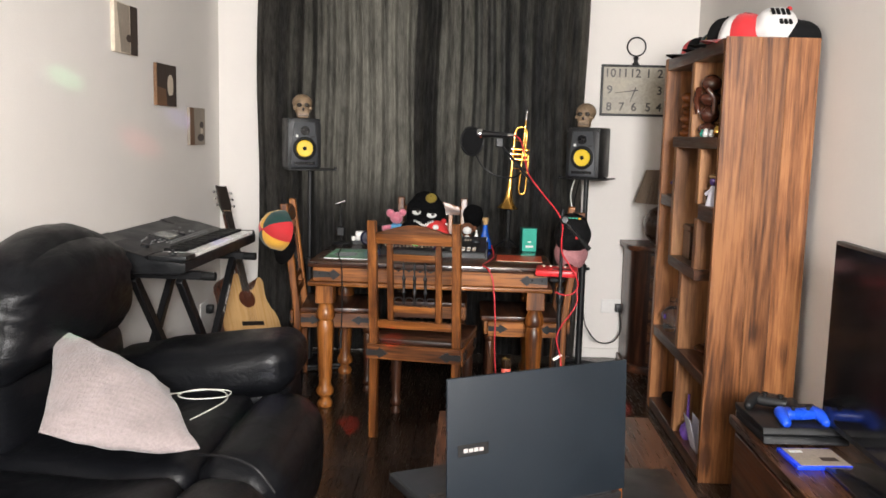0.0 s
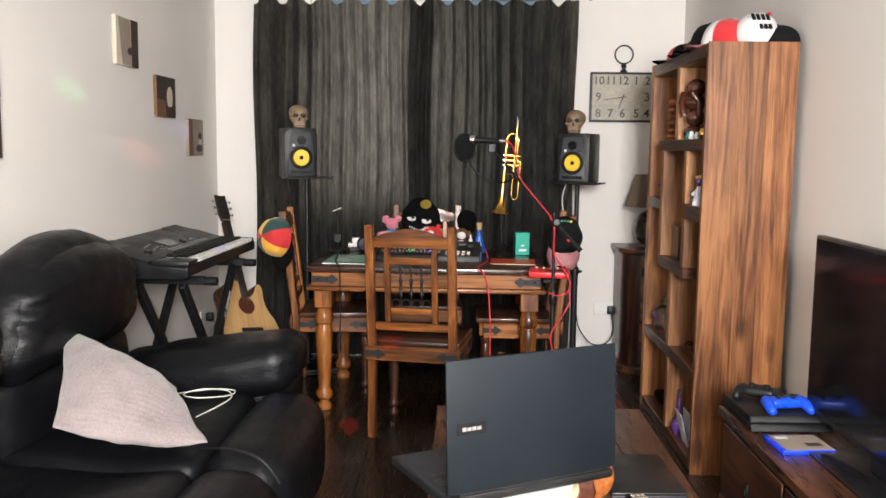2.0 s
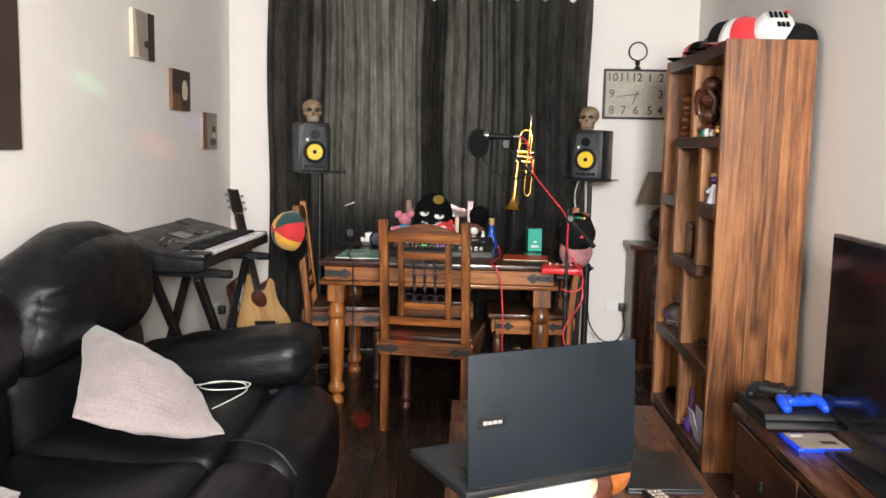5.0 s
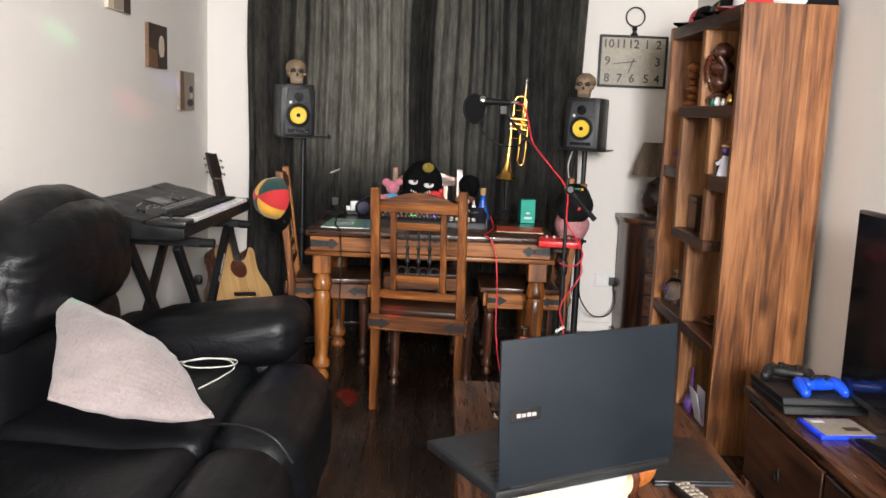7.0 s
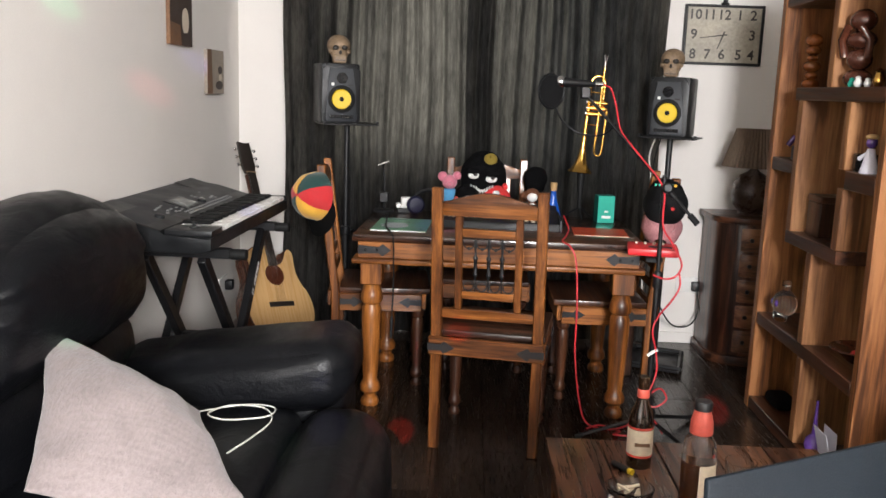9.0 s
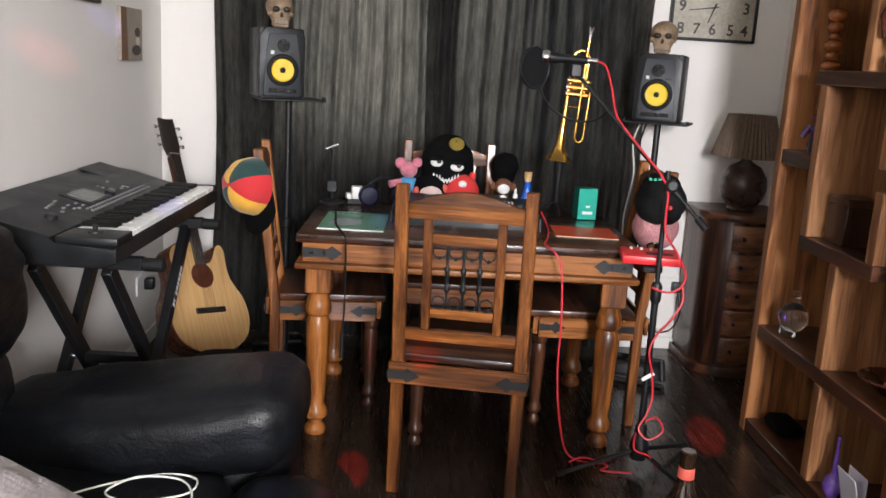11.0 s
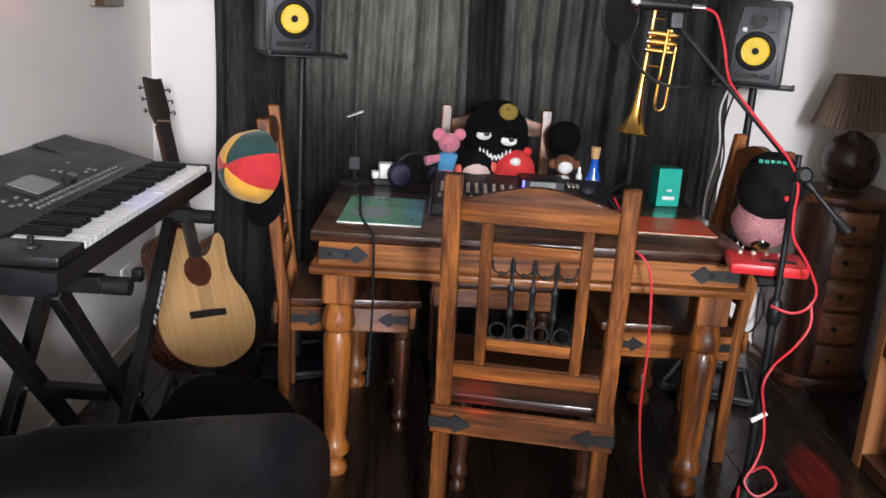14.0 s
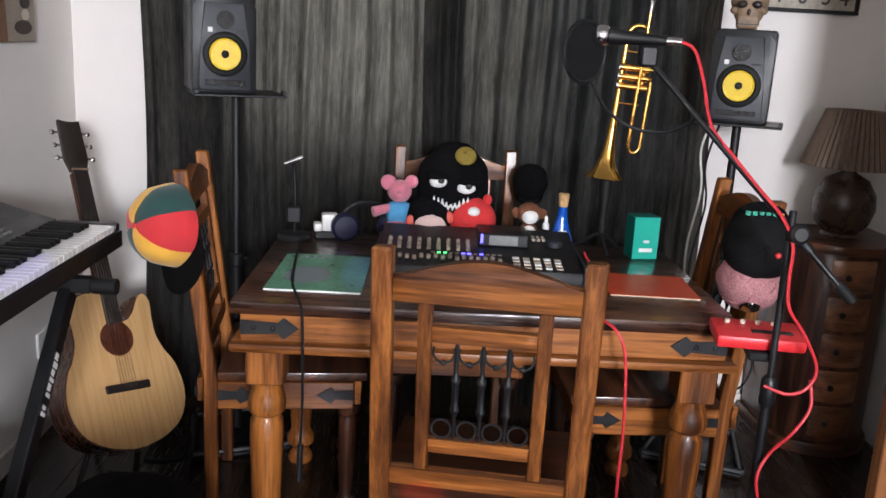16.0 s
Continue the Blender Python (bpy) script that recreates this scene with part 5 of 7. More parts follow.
def television():
    tv = thing("television", pose(1.182, 2.84, 0.41), "flat black widescreen television on the media bench", "television")
    part("housing", box(bm_new(), (0.0, -1.09, 0.055), (0.028, 0.0, 0.652), 0.004, seg=2), PLASTIC_BLACK, tv)
    part("screen", box(bm_new(), (-0.003, -1.08, 0.075), (-0.0005, -0.01, 0.642), 0.0008), GLOSS_BLACK, tv, "glossy black dark screen")
    part("power_light", ball(bm_new(), (-0.002, -0.03, 0.064), (0.002, 0.003, 0.003), seg=8, rings=6), LED_RED, tv)
    part("neck", box(bm_new(), (0.004, -0.62, 0.012), (0.024, -0.47, 0.0545), 0.003), PLASTIC_BLACK, tv)
    part("foot", box(bm_new(), (-0.11, -0.82, 0.0), (0.13, -0.27, 0.012), 0.004, seg=2), GLOSS_BLACK, tv)
    return tv


television()


def game_console():
    g = thing("game_console", pose(0.962, 2.725, 0.41, 0, 0, 2), "black slanted game console on the media bench", "game console")

    def slant(lo, hi):
        bm = box(bm_new(), lo, hi, 0.002)
        for v in bm.verts:
            v.co.y += 0.45 * (v.co.z)
        return bm
    part("lower_shell", slant((0, 0, 0.003), (0.275, 0.27, 0.027)), PLASTIC_BLACK, g)
    part("upper_shell", slant((0, 0, 0.0305), (0.275, 0.27, 0.052)), PLASTIC_BLACK, g)
    part("groove", slant((0.004, 0.006, 0.0272), (0.271, 0.264, 0.0303)), GLOSS_BLACK, g)
    for x in (0.03, 0.245):
        part("foot", box(bm_new(), (x - 0.01, 0.03, 0), (x + 0.01, 0.2, 0.0028)), RUBBER, g)
    return g


game_console()


def gamepad(m, shell, label):
    g = thing("gamepad", m, label, "game controller", "game controllers")
    bm = softbox(bm_new(), (-0.055, -0.03, 0.018), (0.055, 0.03, 0.05), 0.014, (0, 0, 0.003), 6)
    for s in (-1, 1):
        tube(bm, curve_pts([(s * 0.056, 0.012, 0.036), (s * 0.064, -0.02, 0.034), (s * 0.068, -0.052, 0.024), (s * 0.066, -0.07, 0.017)], 5), [0.02, 0.0205, 0.021, 0.021, 0.021, 0.02, 0.02, 0.019, 0.019, 0.018, 0.018, 0.017, 0.016, 0.014, 0.012, 0.008], 10)
    part("shell", bm, shell, g)
    for s in (-1, 1):
        part("thumbstick", lathe(bm_new(), [(0.006, 0.05), (0.006, 0.058), (0.011, 0.06), (0.011, 0.065), (0.001, 0.064)], 12, Matrix.Translation((s * 0.026, -0.016, 0))), RUBBER, g)
        part("trigger", box(bm_new(), (s * 0.045 - 0.014, 0.026, 0.024), (s * 0.045 + 0.014, 0.042, 0.042), 0.004), PLASTIC_BLACK, g)
    part("touchpad", box(bm_new(), (-0.026, 0.002, 0.0515), (0.026, 0.026, 0.054), 0.002), PLASTIC_BLACK, g)
    return g


gamepad(pose(1.1, 2.83, 0.453, 0, 0, 8), PAD_BLUE, "blue wireless game controller lying on the console")
gamepad(pose(1.06, 2.95, 0.455, 0, 0, -30), PLASTIC_BLACK, "black wireless game controller lying on the console")


def game_case():
    g = thing("game_case", pose(1.07, 2.6, 0.41, 0, 0, 4), "blue plastic game case lying flat on the bench", "game case")
    part("case", box(bm_new(), (-0.084, -0.078, 0), (0.084, 0.078, 0.014), 0.003, seg=2), CASE_BLUE, g)
    part("cover_print", box(bm_new(), (-0.072, -0.074, 0.0142), (0.08, 0.068, 0.0152)), CANVAS_GREY, g, "printed grey cover sheet")
    part("print_bar", box(bm_new(), (-0.06, 0.03, 0.0153), (-0.02, 0.05, 0.0158)), LABEL_WHITE, g)
    part("print_bar", box(bm_new(), (0.01, -0.04, 0.0153), (0.06, -0.01, 0.0158)), CANVAS_DARK, g)
    return g


game_case()


# ---- coffee table and what lies on it ----
def coffee_table():
    c = thing("coffee_table", pose(-0.085, 1.5, 0), "low rosewood plank coffee table with block legs", "coffee table")
    W, L, H = 0.71, 1.39, 0.435
    for i in range(5):
        part("plank", box(bm_new(), (i * W / 5 + 0.0006, 0, H - 0.035), ((i + 1) * W / 5 - 0.0006, L, H), 0.0025), BENCH_Y, c)
    for x in (0.02, W - 0.09):
        for y in (0.02, L - 0.09):
            part("leg", box(bm_new(), (x, y, 0), (x + 0.07, y + 0.07, H - 0.0355), 0.004), WOOD_Z, c)
    for y in (0.03, L - 0.05):
        part("rail", box(bm_new(), (0.0905, y, H - 0.11), (W - 0.0905, y + 0.02, H - 0.0355), 0.003), DWOOD_X, c)
    for x in (0.03, W - 0.05):
        part("rail", box(bm_new(), (x, 0.0905, H - 0.11), (x + 0.02, L - 0.0905, H - 0.0355), 0.003), DWOOD_Y, c)
    return c


coffee_table()
CTZ = 0.4352


def tub():
    t = thing("plastic_tub", pose(0.125, 1.8, CTZ), "white round plastic tub with a cream rim under the laptop", "tub")
    part("body", lathe(bm_new(), [(0.118, 0.0), (0.124, 0.006), (0.132, 0.12), (0.134, 0.138)], 40), TUB_WHITE, t)
    part("rim", lathe(bm_new(), [(0.134, 0.1385), (0.141, 0.14), (0.141, 0.149), (0.136, 0.153), (0.128, 0.153)], 40), TUB_RIM, t, "cream coloured raised rim")
    part("lid", lathe(bm_new(), [(0.127, 0.1535), (0.127, 0.16), (0.001, 0.161)], 40), TUB_WHITE, t)
    return t


tub()


def laptop():
    ang = math.degrees(math.atan2(0.2, 0.377))
    l = thing("laptop", pose(-0.03, 1.61, 0.6005, 0, 0, ang), "open black laptop with textured lid standing on a tub", "laptop")
    W, D = 0.424, 0.285
    part("base", box(bm_new(), (0, 0.0, 0), (W, D, 0.02), 0.004, seg=2), PLASTIC_BLACK, l)
    part("palm_rest", box(bm_new(), (0.006, 0.03, 0.0202), (W - 0.006, D - 0.006, 0.0215), 0.0005), PLASTIC_GREY, l)
    km = bpy.data.meshes.new("key")
    kb_ = box(bm_new(), (-0.0072, -0.0072, 0), (0.0072, 0.0072, 0.0025), 0.0012)
    kb_.to_mesh(km)
    kb_.free()
    km.materials.append(EBONY)
    for r in range(5):
        for i in range(19):
            k = new("key", km)
            k.parent = l
            k.location = (0.032 + i * 0.02, 0.05 + r * 0.0195, 0.0217)
    part("touchpad", box(bm_new(), (0.13, 0.165, 0.0217), (0.24, 0.245, 0.0223)), PLASTIC_BLACK, l)
    part("hinge", tube(bm_new(), [(0.03, 0.004, 0.024), (W - 0.03, 0.004, 0.024)], 0.006, 10), PLASTIC_BLACK, l)
    tilt = Matrix.Translation((0, 0.0, 0.024)) @ Matrix.Rotation(radians(-3), 4, "X")
    lid = part("lid", box(bm_new(), (0, -0.008, 0.004), (W, 0.0, 0.284), 0.003, tilt, 2), LID_BLUE, l, "slate blue-black textured lid")
    part("bezel", box(bm_new(), (0.004, 0.0003, 0.007), (W - 0.004, 0.0028, 0.281), 0.001, tilt), PLASTIC_BLACK, lid)
    part("screen", box(bm_new(), (0.016, 0.0029, 0.024), (W - 0.016, 0.0033, 0.27), 0.0, tilt), GLOSS_BLACK, lid)
    part("badge", box(bm_new(), (0.022, -0.0092, 0.128), (0.09, -0.0081, 0.152), 0.0004, tilt), GLOSS_BLACK, lid, "gloss black badge")
    w = bm_new()
    for i, h in enumerate((0.008, 0.007, 0.0078, 0.007)):
        box(w, (0.034 + i * 0.0115, -0.0102, 0.136), (0.0435 + i * 0.0115, -0.0093, 0.136 + h), 0.0, tilt)
    tagged(part("badge_mark", w, CHROME, lid, "silver mark"), kind="stuff")
    return l


laptop()


def tablet():
    t = thing("closed_notebook_computer", pose(0.485, 2.235, CTZ, 0, 0, 3), "closed thin black notebook computer on the coffee table", "notebook computer")
    part("base", box(bm_new(), (-0.1, -0.145, 0), (0.1, 0.145, 0.009), 0.003, seg=2), PLASTIC_GREY, t)
    part("lid", box(bm_new(), (-0.1, -0.145, 0.0095), (0.1, 0.145, 0.017), 0.003, seg=2), PLASTIC_BLACK, t)
    return t


tablet()


def remote():
    r = thing("remote_control", pose(0.475, 1.985, CTZ, 0, 0, 16), "black remote control with pale buttons", "remote control")
    part("shell", softbox(bm_new(), (-0.024, -0.1, 0), (0.024, 0.1, 0.022), 0.009, cuts=5), PLASTIC_BLACK, r)
    bm = bm_new()
    for i in range(9):
        for j in range(3):
            box(bm, (-0.018 + j * 0.013, -0.08 + i * 0.019, 0.0215), (-0.009 + j * 0.013, -0.07 + i * 0.019, 0.0245))
    tagged(part("buttons", bm, CANVAS_GREY, r), kind="stuff")
    return r


remote()


def carved_wood(m):
    def body(bm):
        ball(bm, (0, 0.02, 0.06), (0.05, 0.05, 0.06))
        lathe(bm, [(0.03, -0.012), (0.054, -0.008), (0.058, 0.0), (0.052, 0.008), (0.03, 0.01)], 26, Matrix.Translation((0.01, -0.03, 0.062)) @ Matrix.Rotation(radians(80), 4, "X"))
        ball(bm, (-0.045, -0.05, 0.045), (0.034, 0.03, 0.045))

    def rough_(bm):
        softbox(bm, (-0.075, -0.085, 0.0), (-0.012, -0.055, 0.075), 0.014, cuts=6, wrinkle=0.008, wscale=40)
    return multi("carved_wood_ornament", [(body, CARVED_ORANGE), (rough_, CARVED)], "polished carved wood ornament with a rough bark side", "ornament", m)


carved_wood(pose(0.325, 2.1, CTZ, 0, 0, 20))


def beer_bottle():
    b = thing("beer_bottle", pose(0.13, 2.735, CTZ), "dark brown glass beer bottle with a red and cream label", "bottle")
    part("glass", lathe(bm_new(), [(0.029, 0), (0.0305, 0.004), (0.0305, 0.115), (0.026, 0.14), (0.0155, 0.165), (0.0135, 0.21), (0.0145, 0.213), (0.0145, 0.228), (0.012, 0.23)], 28), BEER_GLASS, b)
    part("label", lathe(bm_new(), [(0.0308, 0.035), (0.0312, 0.036), (0.0312, 0.098), (0.0308, 0.099)], 28), LABEL_CREAM, b, "cream paper label with print")
    for z in (0.0295, 0.1):
        part("label_band", lathe(bm_new(), [(0.0308, z), (0.0312, z + 0.0005), (0.0312, z + 0.005), (0.0308, z + 0.0052)], 28), LABEL_RED, b)
    part("label_print", box(bm_new(), (-0.018, -0.0325, 0.06), (0.018, -0.0275, 0.068)), CANVAS_BROWN, b)
    part("neck_label", lathe(bm_new(), [(0.0146, 0.176), (0.0152, 0.177), (0.0146, 0.197), (0.014, 0.198)], 20), STRAP_RED, b, "coral neck band")
    return b


beer_bottle()


def sauce_bottle():
    b = thing("spirit_bottle", pose(0.215, 2.52, CTZ), "part-full clear spirit bottle with a red neck wrap", "bottle")
    part("glass", lathe(bm_new(), [(0.034, 0), (0.037, 0.004), (0.037, 0.135), (0.034, 0.158), (0.024, 0.172), (0.02, 0.185), (0.017, 0.215), (0.016, 0.222)], 28), CLEAR, b)
    part("spirit", lathe(bm_new(), [(0.0325, 0.005), (0.0345, 0.008), (0.0345, 0.112), (0.001, 0.112)], 28), WHISKY, b, "dark amber spirit")
    lb = bm_new()
    ring = [[lb.verts.new(((0.0375 + t) * math.cos(a), (0.0375 + t) * math.sin(a), z)) for a in [-1.75 + 0.2 * i for i in range(9)]] for t, z in ((0, 0.02), (0, 0.112), (0.0006, 0.112), (0.0006, 0.02))]
    for k in range(4):
        for i in range(8):
            lb.faces.new((ring[k][i], ring[k][i + 1], ring[(k + 1) % 4][i + 1], ring[(k + 1) % 4][i]))
    part("label", lb, LABEL_CREAM, b, "cream paper label on one side")
    part("neck_wrap", lathe(bm_new(), [(0.0245, 0.175), (0.0255, 0.18), (0.0235, 0.205), (0.019, 0.222), (0.0185, 0.228)], 24), STRAP_RED, b, "glossy red neck wrap")
    part("cap", lathe(bm_new(), [(0.0195, 0.2285), (0.0195, 0.246), (0.018, 0.248), (0.001, 0.248)], 24), PLASTIC_BLACK, b)
    return b


sauce_bottle()


def tumbler():
    t = thing("tumbler", pose(0.335, 2.6, CTZ), "short clear glass tumbler on the coffee table", "glass")
    part("glass", lathe(bm_new(), [(0.028, 0), (0.031, 0.003), (0.036, 0.08), (0.0345, 0.08), (0.029, 0.012), (0.001, 0.011)], 28), CLEAR, t)
    return t


tumbler()


def ashtray():
    a = thing("ashtray", pose(0.075, 2.545, CTZ), "round glass ashtray holding pale cigarette ends", "ashtray")
    part("dish", lathe(bm_new(), [(0.04, 0), (0.05, 0.004), (0.055, 0.03), (0.05, 0.032), (0.043, 0.012), (0.001, 0.01)], 28), CLEAR, a)
    rnd = random.Random(8)
    for i in range(7):
        an = rnd.uniform(0, 6.28)
        c = Vector((rnd.uniform(-0.02, 0.02), rnd.uniform(-0.02, 0.02), 0.016 + 0.003 * i))
        d = Vector((math.cos(an), math.sin(an), rnd.uniform(-0.1, 0.15))) * 0.017
        part("cigarette_end", tube(bm_new(), [c - d, c + d], 0.0036, 8), LABEL_CREAM, a)
    return a


ashtray()


def lighter():
    l = thing("lighter", pose(0.085, 2.7, CTZ + 0.008, 90, 0, 35), "black pocket lighter with a yellow end", "lighter")
    part("body", tube(bm_new(), [(0, 0, -0.03), (0, 0, 0.022)], 0.008, 12), PLASTIC_BLACK, l)
    part("button", tube(bm_new(), [(0, 0, 0.0225), (0, 0, 0.034)], 0.0075, 12), CONE_YELLOW, l, "yellow lighter end")
    return l


lighter()


# ---- clock, chest and table lamp ----
def wall_clock():
    c = thing("wall_clock", pose(0.972, YB, 1.66), "square black-framed wall clock with aged cream face", "clock")
    w, h = 0.203, 0.152
    part("face", box(bm_new(), (-w + 0.012, -0.02, -h + 0.012), (w - 0.012, -0.004, h - 0.012)), CLOCK_FACE, c, "mottled cream face")
    for lo, hi in (((-w, -0.035, h - 0.0125), (w, 0, h)), ((-w, -0.035, -h), (w, 0, -h + 0.0125)), ((-w, -0.035, -h + 0.0127), (-w + 0.0125, 0, h - 0.0127)), ((w - 0.0125, -0.035, -h + 0.0127), (w, 0, h - 0.0127))):
        part("frame", box(bm_new(), lo, hi, 0.003), METAL_BLACK, c)
    part("ring", tube(bm_new(), [(0.055 * math.cos(a * math.pi / 14), -0.018, h + 0.108 + 0.055 * math.sin(a * math.pi / 14)) for a in range(28)], 0.0045, 8, True), METAL_BLACK, c, "thin black hanging ring")
    part("crown", lathe(bm_new(), [(0.02, 0), (0.022, 0.008), (0.012, 0.016), (0.012, 0.03), (0.017, 0.036), (0.012, 0.05), (0.002, 0.056)], 16, Matrix.Translation((0, -0.018, h))), METAL_BLACK, c)
    nums = {"10": (-0.15, 0.1), "11": (-0.075, 0.1), "12": (0.0, 0.1), "1": (0.08, 0.1), "2": (0.15, 0.1), "3": (0.15, 0.0), "4": (0.15, -0.1), "5": (0.085, -0.1),
            "6": (0.0, -0.1), "7": (-0.075, -0.1), "8": (-0.15, -0.1), "9": (-0.15, 0.0)}
    for t, (x, z) in nums.items():
        wording(t, 0.07, EBONY, c, pose(x, -0.0212, z, 90), "numeral", bold=0.0012)
    for nm, an, ln, wd in (("minute_hand", 262, 0.12, 0.0035), ("hour_hand", 200, 0.075, 0.0045)):
        a = radians(an)
        d = Vector((math.sin(a), 0, math.cos(a)))
        s = Vector((d.z, 0, -d.x))
        bm = bm_new()
        vs = [bm.verts.new(Vector((0, y, 0)) + p) for y in (-0.0245, -0.0225) for p in (s * wd - d * 0.02, s * wd * 0.5 + d * ln, -s * wd * 0.5 + d * ln, -s * wd - d * 0.02)]
        for f in ((0, 1, 2, 3), (4, 7, 6, 5), (0, 4, 5, 1), (1, 5, 6, 2), (2, 6, 7, 3), (3, 7, 4, 0)):
            bm.faces.new([vs[k] for k in f])
        part(nm, bm, EBONY, c)
    return c


wall_clock()


def drawer_chest():
    d = thing("drawer_chest", pose(1.13, 5.22, 0), "narrow dark wood chest with five drawers and bowed front", "chest of drawers")
    n = 14

    def bow(w, dep, z0, z1, name, parent, material, label="", out=0.0):
        pts = [(-w, 0.17), (-w, -dep * 0.25)] + [(-w * math.cos(math.pi * i / n), -dep * 0.25 - (dep * 0.75 + out) * math.sin(math.pi * i / n)) for i in range(1, n)] + [(w, -dep * 0.25), (w, 0.17)]
        return part(name, plate(bm_new(), pts, z1 - z0, Matrix.Translation((0, 0, z0)), 0.003), material, parent, label)
    bow(0.19, 0.2, 0.0, 0.045, "plinth", d, DWOOD_X, "", 0.012)
    bow(0.175, 0.19, 0.0455, 0.725, "carcass", d, DWOOD_SHADE_Z)
    bow(0.2, 0.21, 0.7255, 0.755, "top", d, DWOOD_X, "rounded top board", 0.015)
    for i in range(5):
        z = 0.065 + i * 0.131
        dr = part("drawer", plate(bm_new(), [(-0.145 * math.cos(math.pi * k / n), -0.0475 - 0.1515 * math.sin(math.pi * k / n)) for k in range(1, n)], 0.115, Matrix.Translation((0, 0, z)), 0.004), DRAWER_WOOD, d)
        part("knob", ball(bm_new(), (-0.03, -0.203, z + 0.058), (0.011, 0.012, 0.011), seg=12, rings=8), IRON, dr, "small dark knob")
    return d


drawer_chest()


def table_lamp():
    l = thing("table_lamp", pose(1.135, 5.2, 0.755), "table lamp with round dark base and pleated shade", "table lamp")
    part("base", lathe(bm_new(), [(0.06, 0), (0.065, 0.006), (0.06, 0.015), (0.09, 0.05), (0.105, 0.1), (0.1, 0.15), (0.07, 0.2), (0.03, 0.222), (0.018, 0.235), (0.018, 0.265)], 32), LAMP_BASE, l, "round mottled dark ceramic base")
    bm = bm_new()
    n = 96
    rows = []
    for r, z in ((0.158, 0.245), (0.128, 0.345), (0.1, 0.435)):
        rows.append([bm.verts.new(((r + 0.004 * (-1) ** i) * math.cos(2 * math.pi * i / n), (r + 0.004 * (-1) ** i) * math.sin(2 * math.pi * i / n), z)) for i in range(n)])
    for a, b in zip(rows, rows[1:]):
        for i in range(n):
            j = (i + 1) % n
            bm.faces.new((a[i], a[j], b[j], b[i]))
    bmesh.ops.solidify(bm, geom=bm.faces[:], thickness=0.002)
    part("shade", bm, SHADE_CLOTH, l, "pleated brown cloth shade", sharp=10)
    part("fitting", tube(bm_new(), [(0, 0, 0.265), (0, 0, 0.33)], 0.014, 12), BRASS, l)
    sp = bm_new()
    for k in range(3):
        a = 2.1 * k
        tube(sp, [(0, 0, 0.32), (0.118 * math.cos(a), 0.118 * math.sin(a), 0.36)], 0.002, 6)
    part("shade_spider", sp, BRASS, l)
    return l


table_lamp()

# ---- things on the dining table ----
TZ = 0.7452
lf = thing("record_sleeve", pose(-0.595, 4.45, TZ, 0, 0, -2), "flat green printed record sleeve on the table", "record sleeve")
part("sleeve", box(bm_new(), (-0.117, -0.175, 0), (0.117, 0.175, 0.005), 0.001), GREEN_PRINT, lf)
part("edge_strip", box(bm_new(), (-0.116, -0.1775, 0.0005), (0.116, -0.1752, 0.0045)), LABEL_WHITE, lf)
part("printed_oval", plate(bm_new(), [(-0.03 + 0.06 * math.cos(a * 0.35), -0.04 + 0.08 * math.sin(a * 0.35)) for a in range(18)], 0.0006, Matrix.Translation((0, 0, 0.0051))), CAP_GREEN, lf)
for i in range(5):
    part("print_bar", box(bm_new(), (-0.1 + i * 0.022, 0.13, 0.0051), (-0.083 + i * 0.022, 0.155, 0.0056)), CAP_GREEN, lf)

cd_ = thing("orange_folder", pose(0.26, 4.455, TZ, 0, 0, -3), "flat orange-red card folder on the table", "folder")
part("cover", box(bm_new(), (-0.115, -0.105, 0.0), (0.115, 0.105, 0.004), 0.001), ORANGE_CARD, cd_)
part("inner_sheet", box(bm_new(), (-0.113, -0.1065, 0.0006), (0.113, -0.1052, 0.003)), LABEL_CREAM, cd_)

tb_ = thing("teal_box", pose(0.325, 4.79, TZ, 0, 0, 8), "small upright teal carton with pale print", "box")
part("carton", box(bm_new(), (-0.04, -0.032, 0), (0.04, 0.032, 0.128), 0.0015), TEAL_DARK, tb_)
part("front_face", box(bm_new(), (-0.039, -0.0338, 0.001), (0.039, -0.0323, 0.127), 0.0005), TEAL_CARD, tb_, "bright teal front")
for x0, x1, z0, z1 in ((-0.008, 0.01, 0.05, 0.058), (-0.02, 0.022, 0.022, 0.034)):
    part("print_bar", box(bm_new(), (x0, -0.0345, z0), (x1, -0.0339, z1)), LABEL_WHITE, tb_)


